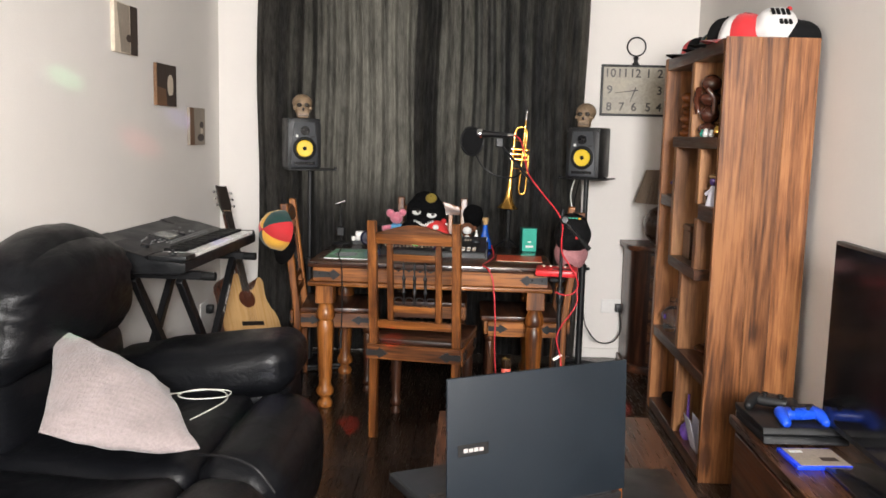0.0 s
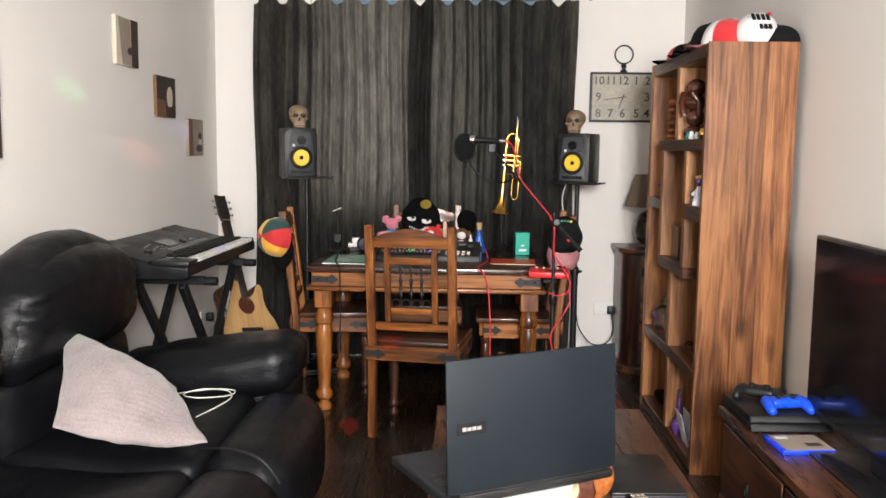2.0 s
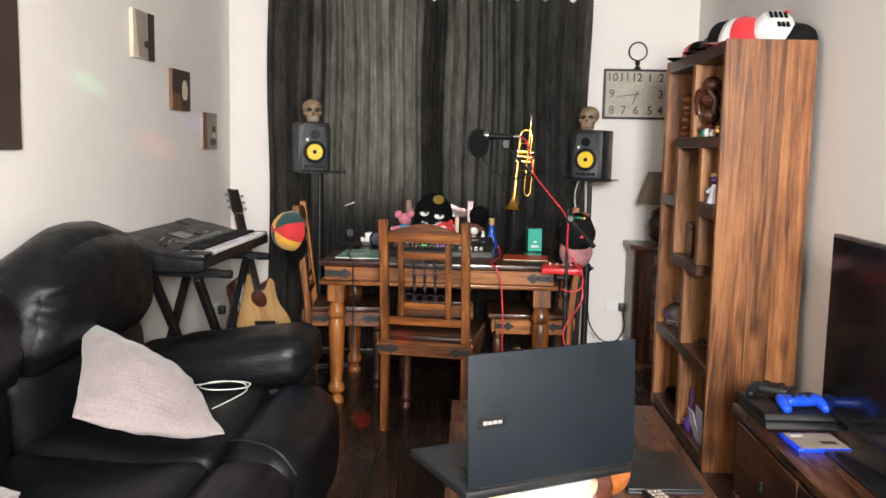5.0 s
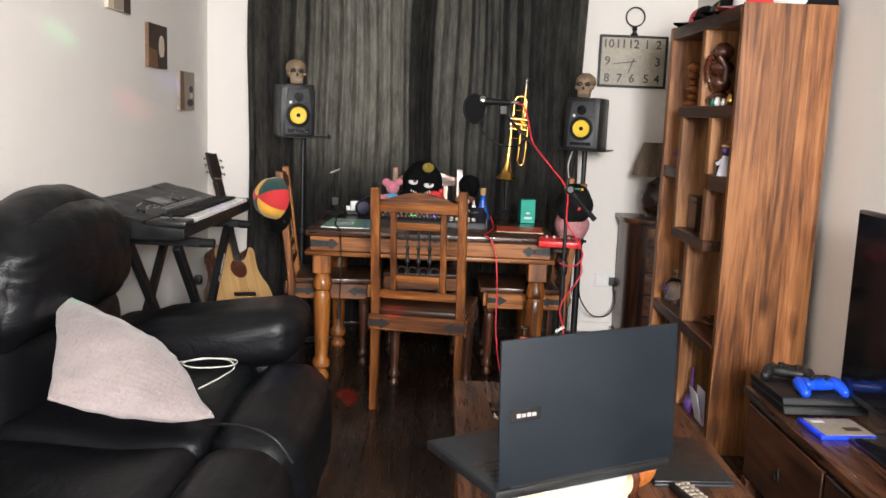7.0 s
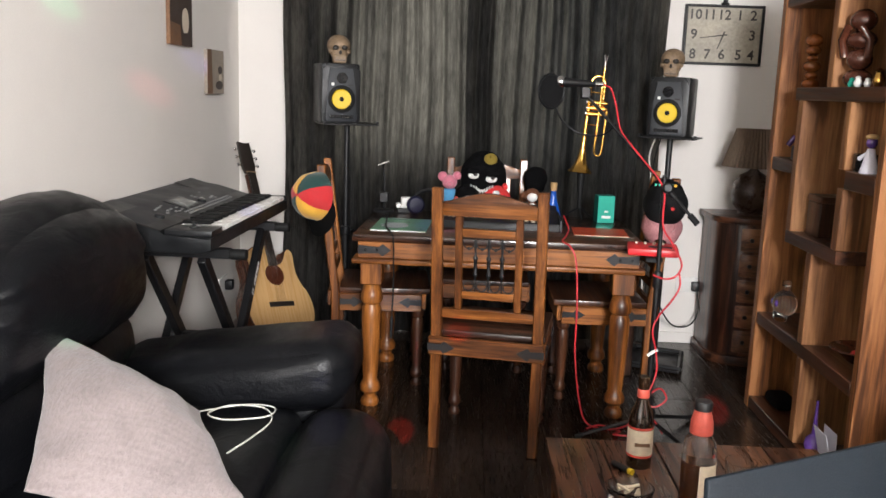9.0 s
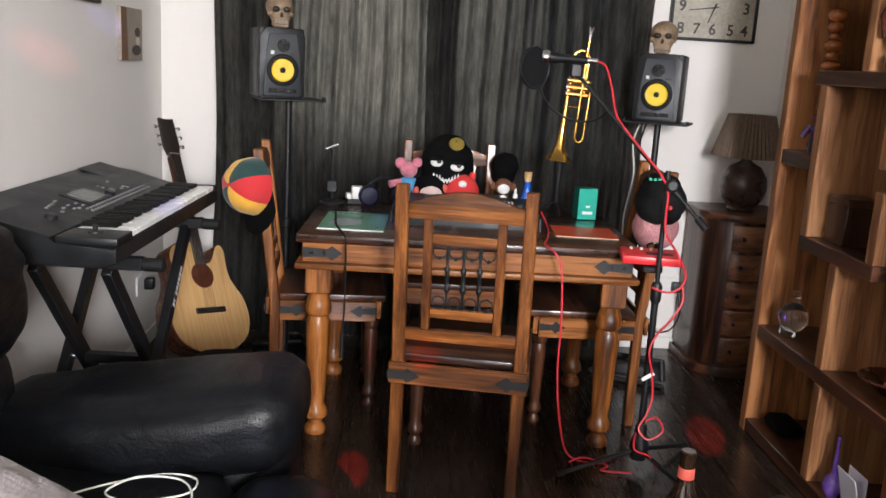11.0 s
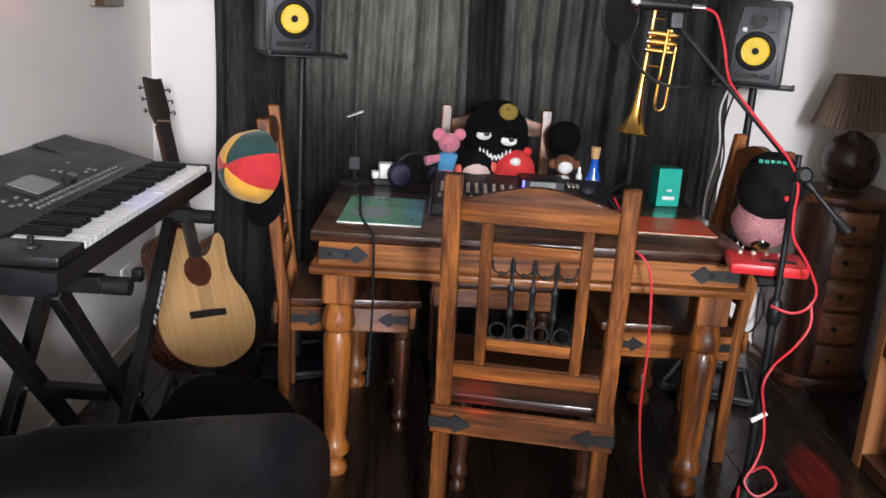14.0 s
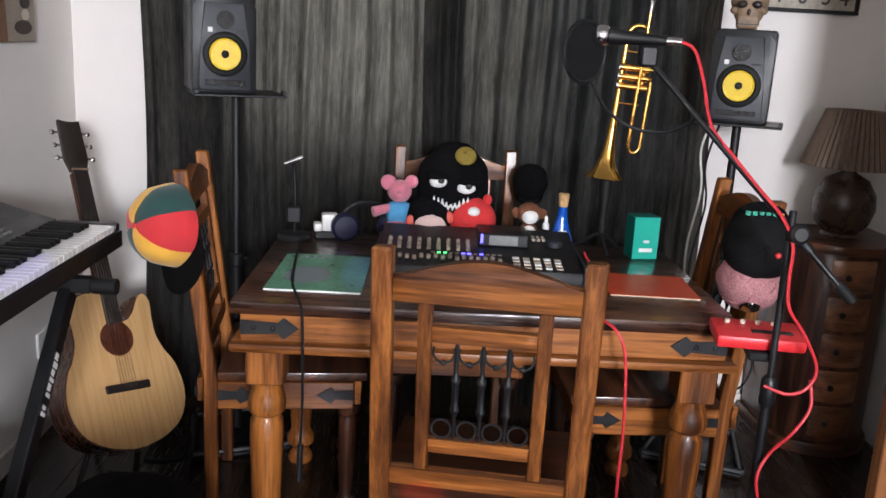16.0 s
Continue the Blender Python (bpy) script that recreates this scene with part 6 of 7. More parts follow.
def mixer():
    m = thing("mixing_desk", pose(-0.18, 4.6, TZ, 0, 0, -2), "black digital multitrack mixing desk with faders and screen", "mixing desk")
    prof = [(-0.155, 0.0), (0.15, 0.0), (0.15, 0.075), (0.06, 0.055), (-0.15, 0.03), (-0.155, 0.02)]
    mm = Matrix(((0, 0, 1, 0), (1, 0, 0, 0), (0, 1, 0, 0), (0, 0, 0, 1)))
    part("body", plate(bm_new(), prof, 0.54, Matrix.Translation((-0.27, 0, 0)) @ mm, 0.003), PLASTIC_BLACK, m)
    for s in (-1, 1):
        part("end_cheek", box(bm_new(), (s * 0.276 - 0.005, -0.158, 0.0), (s * 0.276 + 0.005, 0.152, 0.05), 0.002), PLASTIC_GREY, m)

    def z_at(y):
        return 0.0305 + (y + 0.15) * 0.025 / 0.21
    rnd = random.Random(6)
    slots = bm_new()
    for i in range(17):
        x = -0.25 + i * 0.019
        box(slots, (x - 0.001, -0.13, z_at(-0.09) - 0.002), (x + 0.001, -0.06, z_at(-0.09) + 0.002))
    tagged(part("fader_slots", slots, GLOSS_BLACK, m), kind="stuff")
    cap = box(bm_new(), (-0.0055, -0.009, 0), (0.0055, 0.009, 0.011), 0.002)
    cm = bpy.data.meshes.new("fader_cap")
    cap.to_mesh(cm)
    cap.free()
    cm.materials.append(CANVAS_GREY)
    for i in range(17):
        k = new("fader_cap", cm)
        k.parent = m
        k.location = (-0.25 + i * 0.019, -0.1 + rnd.uniform(-0.012, 0.025), z_at(-0.09))
    kn = lathe(bm_new(), [(0.006, 0), (0.006, 0.008), (0.004, 0.012), (0.001, 0.012)], 10)
    km = bpy.data.meshes.new("knob")
    kn.to_mesh(km)
    kn.free()
    km.materials.append(CANVAS_GREY)
    for r in range(3):
        for i in range(9):
            k = new("knob", km)
            k.parent = m
            k.location = (-0.245 + i * 0.027, -0.025 + r * 0.03, z_at(-0.025 + r * 0.03))
    part("screen_pod", box(bm_new(), (0.0, 0.02, 0.05), (0.14, 0.14, 0.088), 0.004), PLASTIC_BLACK, m)
    part("screen", box(bm_new(), (0.03, 0.017, 0.056), (0.11, 0.0198, 0.083)), LCD, m, "pale grey display")
    part("screen_light", box(bm_new(), (0.006, 0.017, 0.06), (0.013, 0.0198, 0.085)), LED_BLUE, m)
    for r in range(4):
        for i in range(5):
            z = z_at(-0.13 + r * 0.022)
            part("pad_button", box(bm_new(), (0.09 + i * 0.028, -0.138 + r * 0.022, z), (0.108 + i * 0.028, -0.124 + r * 0.022, z + 0.004), 0.001), (LABEL_WHITE, CANVAS_GREY, CANVAS_PALE)[(r + i) % 3], m)
    for i in range(12):
        x = -0.13 + i * 0.0165
        part("button_light", box(bm_new(), (x, -0.053, z_at(-0.05)), (x + 0.01, -0.046, z_at(-0.05) + 0.003)), (LED_GREEN if i < 3 else LED_BLUE) if i in (1, 2, 5, 6, 8) else CANVAS_GREY, m)
    part("jog_wheel", lathe(bm_new(), [(0.024, 0), (0.024, 0.012), (0.02, 0.016), (0.001, 0.015)], 24, Matrix.Translation((0.215, 0.05, 0.054))), PLASTIC_GREY, m)
    for i in range(3):
        for j in range(3):
            part("pad_button", box(bm_new(), (0.155 + j * 0.014, 0.07 + i * 0.016, 0.06), (0.164 + j * 0.014, 0.08 + i * 0.016, 0.068), 0.001), CANVAS_GREY, m)
    return m


mixer()

# blue flask
fl = thing("blue_flask", pose(0.088, 4.83, TZ) @ Matrix.Diagonal((1.12, 1.12, 1.1, 1)), "small conical blue flask with a cork", "bottle")
part("flask", lathe(bm_new(), [(0.03, 0), (0.036, 0.004), (0.035, 0.018), (0.014, 0.09), (0.012, 0.118), (0.013, 0.122)], 24), BLUE_GLASS, fl)
part("cork", lathe(bm_new(), [(0.012, 0.1225), (0.015, 0.15), (0.0145, 0.158), (0.001, 0.158)], 16), CORK, fl)
part("print_mark", box(bm_new(), (-0.012, -0.033, 0.045), (0.01, -0.02, 0.06)), LABEL_WHITE, fl)

dp = thing("dropper_bottle", pose(0.04, 4.83, TZ), "small dark dropper bottle with a white top", "bottle")
part("bottle", lathe(bm_new(), [(0.016, 0), (0.017, 0.003), (0.017, 0.045), (0.009, 0.056), (0.009, 0.062)], 18), GLOSS_BLACK, dp)
part("cap", lathe(bm_new(), [(0.0105, 0.0625), (0.0105, 0.078), (0.006, 0.082), (0.005, 0.1), (0.002, 0.104)], 16), WHITE_PLASTIC, dp)

wc = thing("white_charger", pose(-0.625, 4.86, TZ, 0, 0, 10), "small white plug-in charger block", "charger")
part("block", box(bm_new(), (-0.012, -0.022, 0.022), (0.036, 0.022, 0.075), 0.006, seg=2), WHITE_PLASTIC, wc)
part("step", box(bm_new(), (-0.035, -0.02, 0.022), (-0.0125, 0.02, 0.046), 0.004, seg=2), WHITE_PLASTIC, wc)
part("foot", box(bm_new(), (-0.03, -0.018, 0.0), (0.032, 0.018, 0.0215), 0.002), PLASTIC_BLACK, wc)

# small dark gooseneck lamp
gl = thing("gooseneck_lamp", pose(-0.715, 4.83, TZ), "small black gooseneck desk lamp on the table", "lamp")
part("base", lathe(bm_new(), [(0.05, 0), (0.052, 0.008), (0.045, 0.016), (0.012, 0.02)], 24), PLASTIC_BLACK, gl)
part("clamp", box(bm_new(), (-0.022, -0.02, 0.05), (0.022, 0.02, 0.1), 0.005), PLASTIC_BLACK, gl)
part("neck", tube(bm_new(), curve_pts([(0, 0, 0.02), (0, 0, 0.12), (-0.005, 0.01, 0.2), (-0.01, 0.0, 0.235)], 8), 0.005, 8), METAL_BLACK, gl)
part("head", tube(bm_new(), [(-0.03, -0.02, 0.226), (0.02, 0.0, 0.245)], [0.006, 0.008], 10), CHROME, gl, "small bright metal head")

hp = thing("headphones", pose(-0.5, 4.86, TZ, 0, 0, 15), "black and dark blue over-ear headphones lying down", "headphones")
part("headband", tube(bm_new(), [(0.075 * math.cos(a * math.pi / 14), 0.02, 0.05 + 0.06 * math.sin(a * math.pi / 14)) for a in range(15)], 0.009, 8), PLASTIC_BLACK, hp)
for s in (-1, 1):
    part("ear_cup", lathe(bm_new(), [(0.03, 0), (0.042, 0.004), (0.042, 0.024), (0.034, 0.032), (0.001, 0.034)], 22, Matrix.Translation((s * 0.07, 0.0, 0.043)) @ Matrix.Rotation(radians(90), 4, "X")), NAVY, hp, "dark blue ear cup")

# plush toys, each one plain shape
multi("plush_toy", [(lambda bm: (softbox(bm, (-0.1, -0.07, 0.0), (0.1, 0.09, 0.275), 0.09, (0.01, 0.01, 0.02), 10, 0.006, 12), ball(bm, (-0.05, -0.076, 0.204), (0.032, 0.016, 0.014)), ball(bm, (0.04, -0.076, 0.19), (0.033, 0.016, 0.014))), PLUSH_BLACK),
                    (lambda bm: (ball(bm, (-0.048, -0.075, 0.185), (0.026, 0.012, 0.017)), ball(bm, (0.035, -0.075, 0.17), (0.028, 0.012, 0.017))), PLUSH_WHITE),
                    (lambda bm: (ball(bm, (-0.04, -0.086, 0.19), (0.01, 0.006, 0.008)), ball(bm, (0.042, -0.087, 0.177), (0.01, 0.006, 0.009))), EBONY),
                    (lambda bm: [lathe(bm, [(0.0075, 0), (0.001, 0.022)], 6, Matrix.Translation((-0.058 + 0.0125 * i, -0.077, 0.112 + 0.0006 * (i - 4) ** 2))) for i in range(9)]
                     + [lathe(bm, [(0.001, 0), (0.0075, 0.022)], 6, Matrix.Translation((-0.052 + 0.0125 * i, -0.077, 0.094 + 0.0006 * (i - 4) ** 2))) for i in range(9)], PLUSH_WHITE),
                    (lambda bm: lathe(bm, [(0.03, -0.003), (0.032, 0.0), (0.028, 0.006), (0.001, 0.007)], 22, Matrix.Translation((0.03, -0.05, 0.262)) @ Matrix.Rotation(radians(50), 4, "X")), BADGE_GOLD)],
      "big black plush toy head with white teeth and badge", "plush toy", pose(-0.245, 4.87, TZ + 0.012), "plush toys")
multi("plush_toy", [(lambda bm: (ball(bm, (0, 0, 0.16), (0.036, 0.032, 0.034)), ball(bm, (0, -0.03, 0.152), (0.016, 0.018, 0.014)), ball(bm, (-0.034, 0, 0.185), (0.023, 0.012, 0.023)), ball(bm, (0.034, 0, 0.19), (0.02, 0.012, 0.02)),
                                 tube(bm, [(-0.03, -0.01, 0.11), (-0.075, -0.03, 0.1)], [0.013, 0.016], 10), ball(bm, (0, 0, 0.06), (0.036, 0.03, 0.03))), PLUSH_PINK),
                    (lambda bm: softbox(bm, (-0.037, -0.03, 0.06), (0.037, 0.03, 0.13), 0.025, cuts=6), PLUSH_BLUE),
                    (lambda bm: softbox(bm, (-0.04, -0.034, 0.0), (0.04, 0.034, 0.05), 0.02, cuts=5), NAVY)],
      "small pink plush toy in a blue shirt", "plush toy", pose(-0.405, 4.82, TZ), "plush toys")
multi("plush_toy", [(lambda bm: (ball(bm, (0, 0, 0.052), (0.055, 0.05, 0.052)), ball(bm, (0.0, -0.03, 0.096), (0.008, 0.008, 0.006))), PLUSH_BLACK), (lambda bm: ball(bm, (0.002, -0.022, 0.044), (0.04, 0.035, 0.035)), PLUSH_PALE),
                    (lambda bm: (ball(bm, (-0.04, -0.03, 0.05), (0.012, 0.01, 0.014)), ball(bm, (0.045, -0.02, 0.06), (0.012, 0.012, 0.014))), STRAP_RED)],
      "round black plush ball with a pale belly", "plush toy", pose(-0.316, 4.815, TZ + 0.012) @ Matrix.Diagonal((1.3, 1.2, 1.35, 1)), "plush toys")
multi("plush_toy", [(lambda bm: (ball(bm, (0, 0, 0.052), (0.06, 0.05, 0.052)), ball(bm, (0.035, 0, 0.1), (0.012, 0.01, 0.012)), ball(bm, (-0.035, 0, 0.1), (0.012, 0.01, 0.012))), PLUSH_RED),
                    (lambda bm: ball(bm, (0.008, -0.03, 0.03), (0.036, 0.028, 0.022)), PLUSH_PALE), (lambda bm: ball(bm, (0.0, -0.04, 0.078), (0.015, 0.01, 0.011)), PLUSH_WHITE)],
      "round red plush ball with a pale face patch", "plush toy", pose(-0.185, 4.815, TZ + 0.012) @ Matrix.Diagonal((1.2, 1.15, 1.35, 1)), "plush toys")
multi("plush_toy", [(lambda bm: (ball(bm, (0, 0, 0.085), (0.03, 0.027, 0.027)), ball(bm, (-0.032, 0, 0.085), (0.011, 0.006, 0.013)), ball(bm, (0.032, 0, 0.085), (0.011, 0.006, 0.013)), ball(bm, (0, 0, 0.03), (0.026, 0.024, 0.034))), PLUSH_BROWN),
                    (lambda bm: (ball(bm, (0, -0.018, 0.08), (0.02, 0.013, 0.018)), ball(bm, (0, -0.014, 0.038), (0.018, 0.014, 0.02))), PLUSH_WHITE)],
      "small brown and white plush toy figure", "plush toy", pose(-0.012, 4.835, TZ + 0.002) @ Matrix.Diagonal((1.25, 1.2, 1.25, 1)), "plush toys")


# ---- trumpet on its stand ----
def trumpet():
    t = thing("trumpet", pose(0.25, 4.85, TZ, 0, 0, 0), "polished brass trumpet standing bell down on a stand", "trumpet")
    t.matrix_world = pose(0.212, 4.85, TZ, 0, 4.0, 0)
    part("bell", lathe(bm_new(), [(0.058, 0.225), (0.06, 0.227), (0.045, 0.24), (0.032, 0.258), (0.0225, 0.285), (0.015, 0.33), (0.011, 0.39), (0.009, 0.45), (0.0075, 0.58), (0.007, 0.64)], 28, Matrix.Translation((-0.02, 0, 0))), BRASS, t, "flared brass bell")
    part("bow", tube(bm_new(), [(-0.02, 0, 0.64)] + [(0.012 - 0.032 * math.cos(a * math.pi / 10), 0, 0.64 + 0.036 * math.sin(a * math.pi / 10)) for a in range(1, 10)] + [(0.044, 0, 0.64), (0.044, 0, 0.5)], 0.007, 12), BRASS, t)
    part("leadpipe", tube(bm_new(), [(0.03, -0.02, 0.72), (0.03, -0.02, 0.4)], 0.0055, 10), BRASS, t)
    part("mouthpiece", lathe(bm_new(), [(0.005, 0.7), (0.006, 0.74), (0.011, 0.765), (0.013, 0.772), (0.009, 0.774)], 18, Matrix.Translation((0.03, -0.02, 0))), CHROME, t, "silver mouthpiece")
    part("tuning_slide", tube(bm_new(), [(0.03, -0.02, 0.42)] + [(0.03, -0.02, 0.36)] + [(0.0475 - 0.0175 * math.cos(a * math.pi / 8), -0.02, 0.335 - 0.025 * math.sin(a * math.pi / 8)) for a in range(9)] + [(0.065, -0.02, 0.52)], 0.0055, 10), BRASS, t)
    for i in range(3):
        z = 0.5 + i * 0.027
        v = part("valve", tube(bm_new(), [(-0.026, -0.012, z), (0.056, -0.012, z)], 0.0105, 14), BRASS, t)
        part("valve_cap", tube(bm_new(), [(-0.034, -0.012, z), (-0.0265, -0.012, z)], 0.0095, 12), CHROME, v)
        part("finger_button", tube(bm_new(), [(0.0565, -0.012, z), (0.066, -0.012, z)], [0.004, 0.008], 10), BRASS, v)
    for z in (0.45, 0.6):
        part("brace", tube(bm_new(), [(-0.02, -0.005, z), (0.044, -0.01, z)], 0.003, 8), BRASS, t)
    return t


trumpet()
ts = thing("trumpet_stand", pose(0.215, 4.85, TZ), "black folding trumpet stand on the table", "instrument stand")
part("peg", lathe(bm_new(), [(0.011, 0.05), (0.012, 0.12), (0.02, 0.2), (0.018, 0.26), (0.008, 0.34)], 16), RUBBER, ts)
for k in range(3):
    a = 0.6 + 2.094 * k
    part("leg", tube(bm_new(), [(0, 0, 0.06), (0.07 * math.cos(a), 0.07 * math.sin(a), 0.012), (0.08 * math.cos(a), 0.08 * math.sin(a), 0.006)], 0.005, 8), METAL_BLACK, ts)


# ---- microphone stand ----
def mic_stand():
    s = thing("microphone_stand", pose(0.43, 4.03, 0), "black boom microphone stand wound with a red cable", "microphone stand")
    part("hub", lathe(bm_new(), [(0.026, 0.045), (0.032, 0.06), (0.032, 0.1), (0.022, 0.13), (0.018, 0.17)], 20), PLASTIC_BLACK, s)
    for a in (195, 40, 300):
        r = radians(a)
        part("leg", tube(bm_new(), [(0.02 * math.cos(r), 0.02 * math.sin(r), 0.075), (0.28 * math.cos(r), 0.28 * math.sin(r), 0.016)], 0.008, 8), METAL_BLACK, s)
        part("rubber_foot", tube(bm_new(), [(0.27 * math.cos(r), 0.27 * math.sin(r), 0.018), (0.3 * math.cos(r), 0.3 * math.sin(r), 0.0115)], 0.011, 8), RUBBER, s)
    part("lower_tube", tube(bm_new(), [(0, 0, 0.1), (0, 0, 0.62)], 0.0115, 12), METAL_BLACK, s)
    part("clutch", lathe(bm_new(), [(0.013, 0.6), (0.018, 0.61), (0.018, 0.66), (0.012, 0.67)], 16), PLASTIC_BLACK, s)
    part("upper_tube", tube(bm_new(), [(0, 0, 0.66), (-0.004, 0, 1.04)], 0.008, 12), METAL_BLACK, s)
    part("boom_clamp", lathe(bm_new(), [(0.015, -0.02), (0.021, -0.012), (0.021, 0.014), (0.014, 0.02)], 18, Matrix.Translation((0.006, -0.014, 0.993)) @ Matrix.Rotation(radians(80), 4, "X")), PLASTIC_BLACK, s)
    b0, b1 = Vector((-0.29, 0.18, 1.325)), Vector((0.11, -0.07, 0.875))
    part("boom", tube(bm_new(), [b0, b1], 0.0065, 12), METAL_BLACK, s)
    d = (b1 - b0).normalized()
    part("boom_sleeve", tube(bm_new(), [b0 + d * 0.47, b0 + d * 0.53], 0.011, 12), PLASTIC_BLACK, s)
    part("counterweight", tube(bm_new(), [b1 - d * 0.035, b1 + d * 0.01], 0.012, 12), RUBBER, s)
    part("cable_tie", tube(bm_new(), [(-0.02, -0.016, 0.335), (0.018, -0.016, 0.36)], 0.007, 8), WHITE_PLASTIC, s, "white hook-and-loop cable tie")
    part("mic_clip", box(bm_new(), (-0.318, 0.165, 1.315), (-0.278, 0.2, 1.362), 0.006), PLASTIC_BLACK, s)
    return s


mic_stand()
mc = thing("microphone", pose(0, 0, 0), "black handheld microphone with a silver grille in a clip", "microphone")
part("grille", ball(bm_new(), (0.037, 4.262, 1.378), 0.0245, seg=20, rings=14), CHROME, mc, "silver wire grille")
part("body", tube(bm_new(), [(0.055, 4.256, 1.377), (0.078, 4.246, 1.376), (0.17, 4.207, 1.373)], [0.0215, 0.016, 0.0115], 14), METAL_BLACK, mc)
part("plug", tube(bm_new(), [(0.17, 4.207, 1.373), (0.2, 4.195, 1.372)], 0.009, 12), CHROME, mc)

pf = thing("pop_filter", Matrix.Translation((0.0, 4.25, 1.34)) @ Vector((0.62, -0.78, 0.05)).to_track_quat("Z", "Y").to_matrix().to_4x4(), "round black mesh pop filter on a gooseneck", "pop filter")
part("hoop", tube(bm_new(), [(0.068 * math.cos(a * math.pi / 16), 0.068 * math.sin(a * math.pi / 16), 0) for a in range(32)], 0.005, 8, True), PLASTIC_BLACK, pf)
part("mesh", lathe(bm_new(), [(0.001, -0.001), (0.066, -0.001), (0.066, 0.001), (0.001, 0.001)], 32), CAP_BLACK, pf, "black nylon mesh")
inv = pf.matrix_world.inverted()
part("gooseneck", tube(bm_new(), [inv @ p for p in curve_pts([(0.02, 4.245, 1.275), (0.06, 4.25, 1.215), (0.13, 4.25, 1.175), (0.21, 4.23, 1.175), (0.255, 4.18, 1.22)], 8)], 0.004, 8), METAL_BLACK, pf)

# red effects box clipped to the stand
rb = thing("red_effects_box", pose(0.42, 4.1, 0.725, 6, 0, -8), "bright red effects box clamped to the microphone stand", "effects unit")
part("case", box(bm_new(), (-0.1, -0.05, 0.0), (0.095, 0.06, 0.03), 0.008, seg=2), RED_PLASTIC, rb)
part("clamp", box(bm_new(), (-0.03, -0.06, -0.022), (0.035, 0.04, -0.0005), 0.005), PLASTIC_BLACK, rb)
for i in range(4):
    part("knob", lathe(bm_new(), [(0.006, 0.0305), (0.006, 0.038), (0.001, 0.039)], 12, Matrix.Translation((-0.065 + i * 0.034, 0.03, 0))), CANVAS_PALE, rb)
part("slot", box(bm_new(), (-0.02, -0.02, 0.0302), (0.07, -0.005, 0.032)), PLASTIC_BLACK, rb)


def cable(pts, r, material, label, n=8):
    return single("cable", tube(bm_new(), curve_pts(pts, n), r, 6), material, label, "cable")


cable([(0.2, 4.195, 1.372), (0.227, 4.183, 1.355), (0.248, 4.165, 1.29), (0.268, 4.14, 1.2), (0.31, 4.097, 1.14), (0.36, 4.063, 1.08), (0.405, 4.03, 1.025), (0.427, 4.01, 0.97), (0.425, 4.0, 0.9), (0.43, 3.99, 0.84), (0.47, 3.98, 0.78),
       (0.505, 3.98, 0.71), (0.49, 3.98, 0.665), (0.45, 3.98, 0.65), (0.405, 4.0, 0.66)], 0.0037, CABLE_RED, "red microphone cable hanging from the boom stand")
cable([(0.5, 3.99, 0.68), (0.505, 3.98, 0.62), (0.475, 3.98, 0.56), (0.44, 4.0, 0.5), (0.42, 4.0, 0.44), (0.44, 4.01, 0.36), (0.45, 4.01, 0.28), (0.435, 4.0, 0.22), (0.41, 3.99, 0.17), (0.44, 3.97, 0.14), (0.49, 3.98, 0.17),
       (0.47, 4.02, 0.2), (0.42, 4.03, 0.15), (0.4, 3.98, 0.1), (0.45, 3.97, 0.08), (0.49, 4.0, 0.02)], 0.0037, CABLE_RED, "red cable wound round the stand pole")
cable([(0.12, 4.62, 0.79), (0.13, 4.5, 0.752), (0.1, 4.3, 0.752), (0.07, 4.16, 0.752), (0.095, 4.095, 0.74), (0.12, 4.085, 0.68), (0.135, 4.09, 0.5), (0.14, 4.1, 0.3), (0.17, 4.1, 0.1), (0.21, 4.1, 0.008), (0.3, 4.06, 0.006), (0.38, 4.12, 0.006)],
      0.0037, CABLE_RED, "red cable hanging over the table front to the floor")
cable([(0.2, 4.06, 0.006), (0.26, 4.1, 0.006), (0.33, 4.04, 0.008), (0.3, 4.0, 0.008), (0.4, 3.98, 0.012)], 0.0037, CABLE_RED, "loose red cable lying on the floor")
cable([(-0.69, 4.78, 0.752), (-0.67, 4.5, 0.758), (-0.65, 4.3, 0.757), (-0.615, 4.155, 0.755), (-0.605, 4.125, 0.72), (-0.602, 4.125, 0.55), (-0.605, 4.125, 0.42)], 0.0035, RUBBER, "thin black cable hanging over the table front")
single("cable_connector", tube(bm_new(), [(-0.605, 4.125, 0.42), (-0.607, 4.125, 0.33)], 0.007, 10), PLASTIC_BLACK, "black inline cable connector hanging down", "connector")
cable([(0.62, 5.09, 1.18), (0.585, 5.12, 1.05), (0.6, 5.12, 0.9), (0.575, 5.12, 0.7), (0.59, 5.12, 0.5), (0.6, 5.13, 0.3)], 0.004, CABLE_WHITE, "white cable hanging beside the speaker pole")
cable([(0.64, 5.09, 1.18), (0.61, 5.13, 1.0), (0.625, 5.13, 0.85), (0.595, 5.13, 0.65), (0.615, 5.13, 0.45), (0.62, 5.14, 0.25)], 0.0035, RUBBER, "black cable hanging beside the speaker pole")


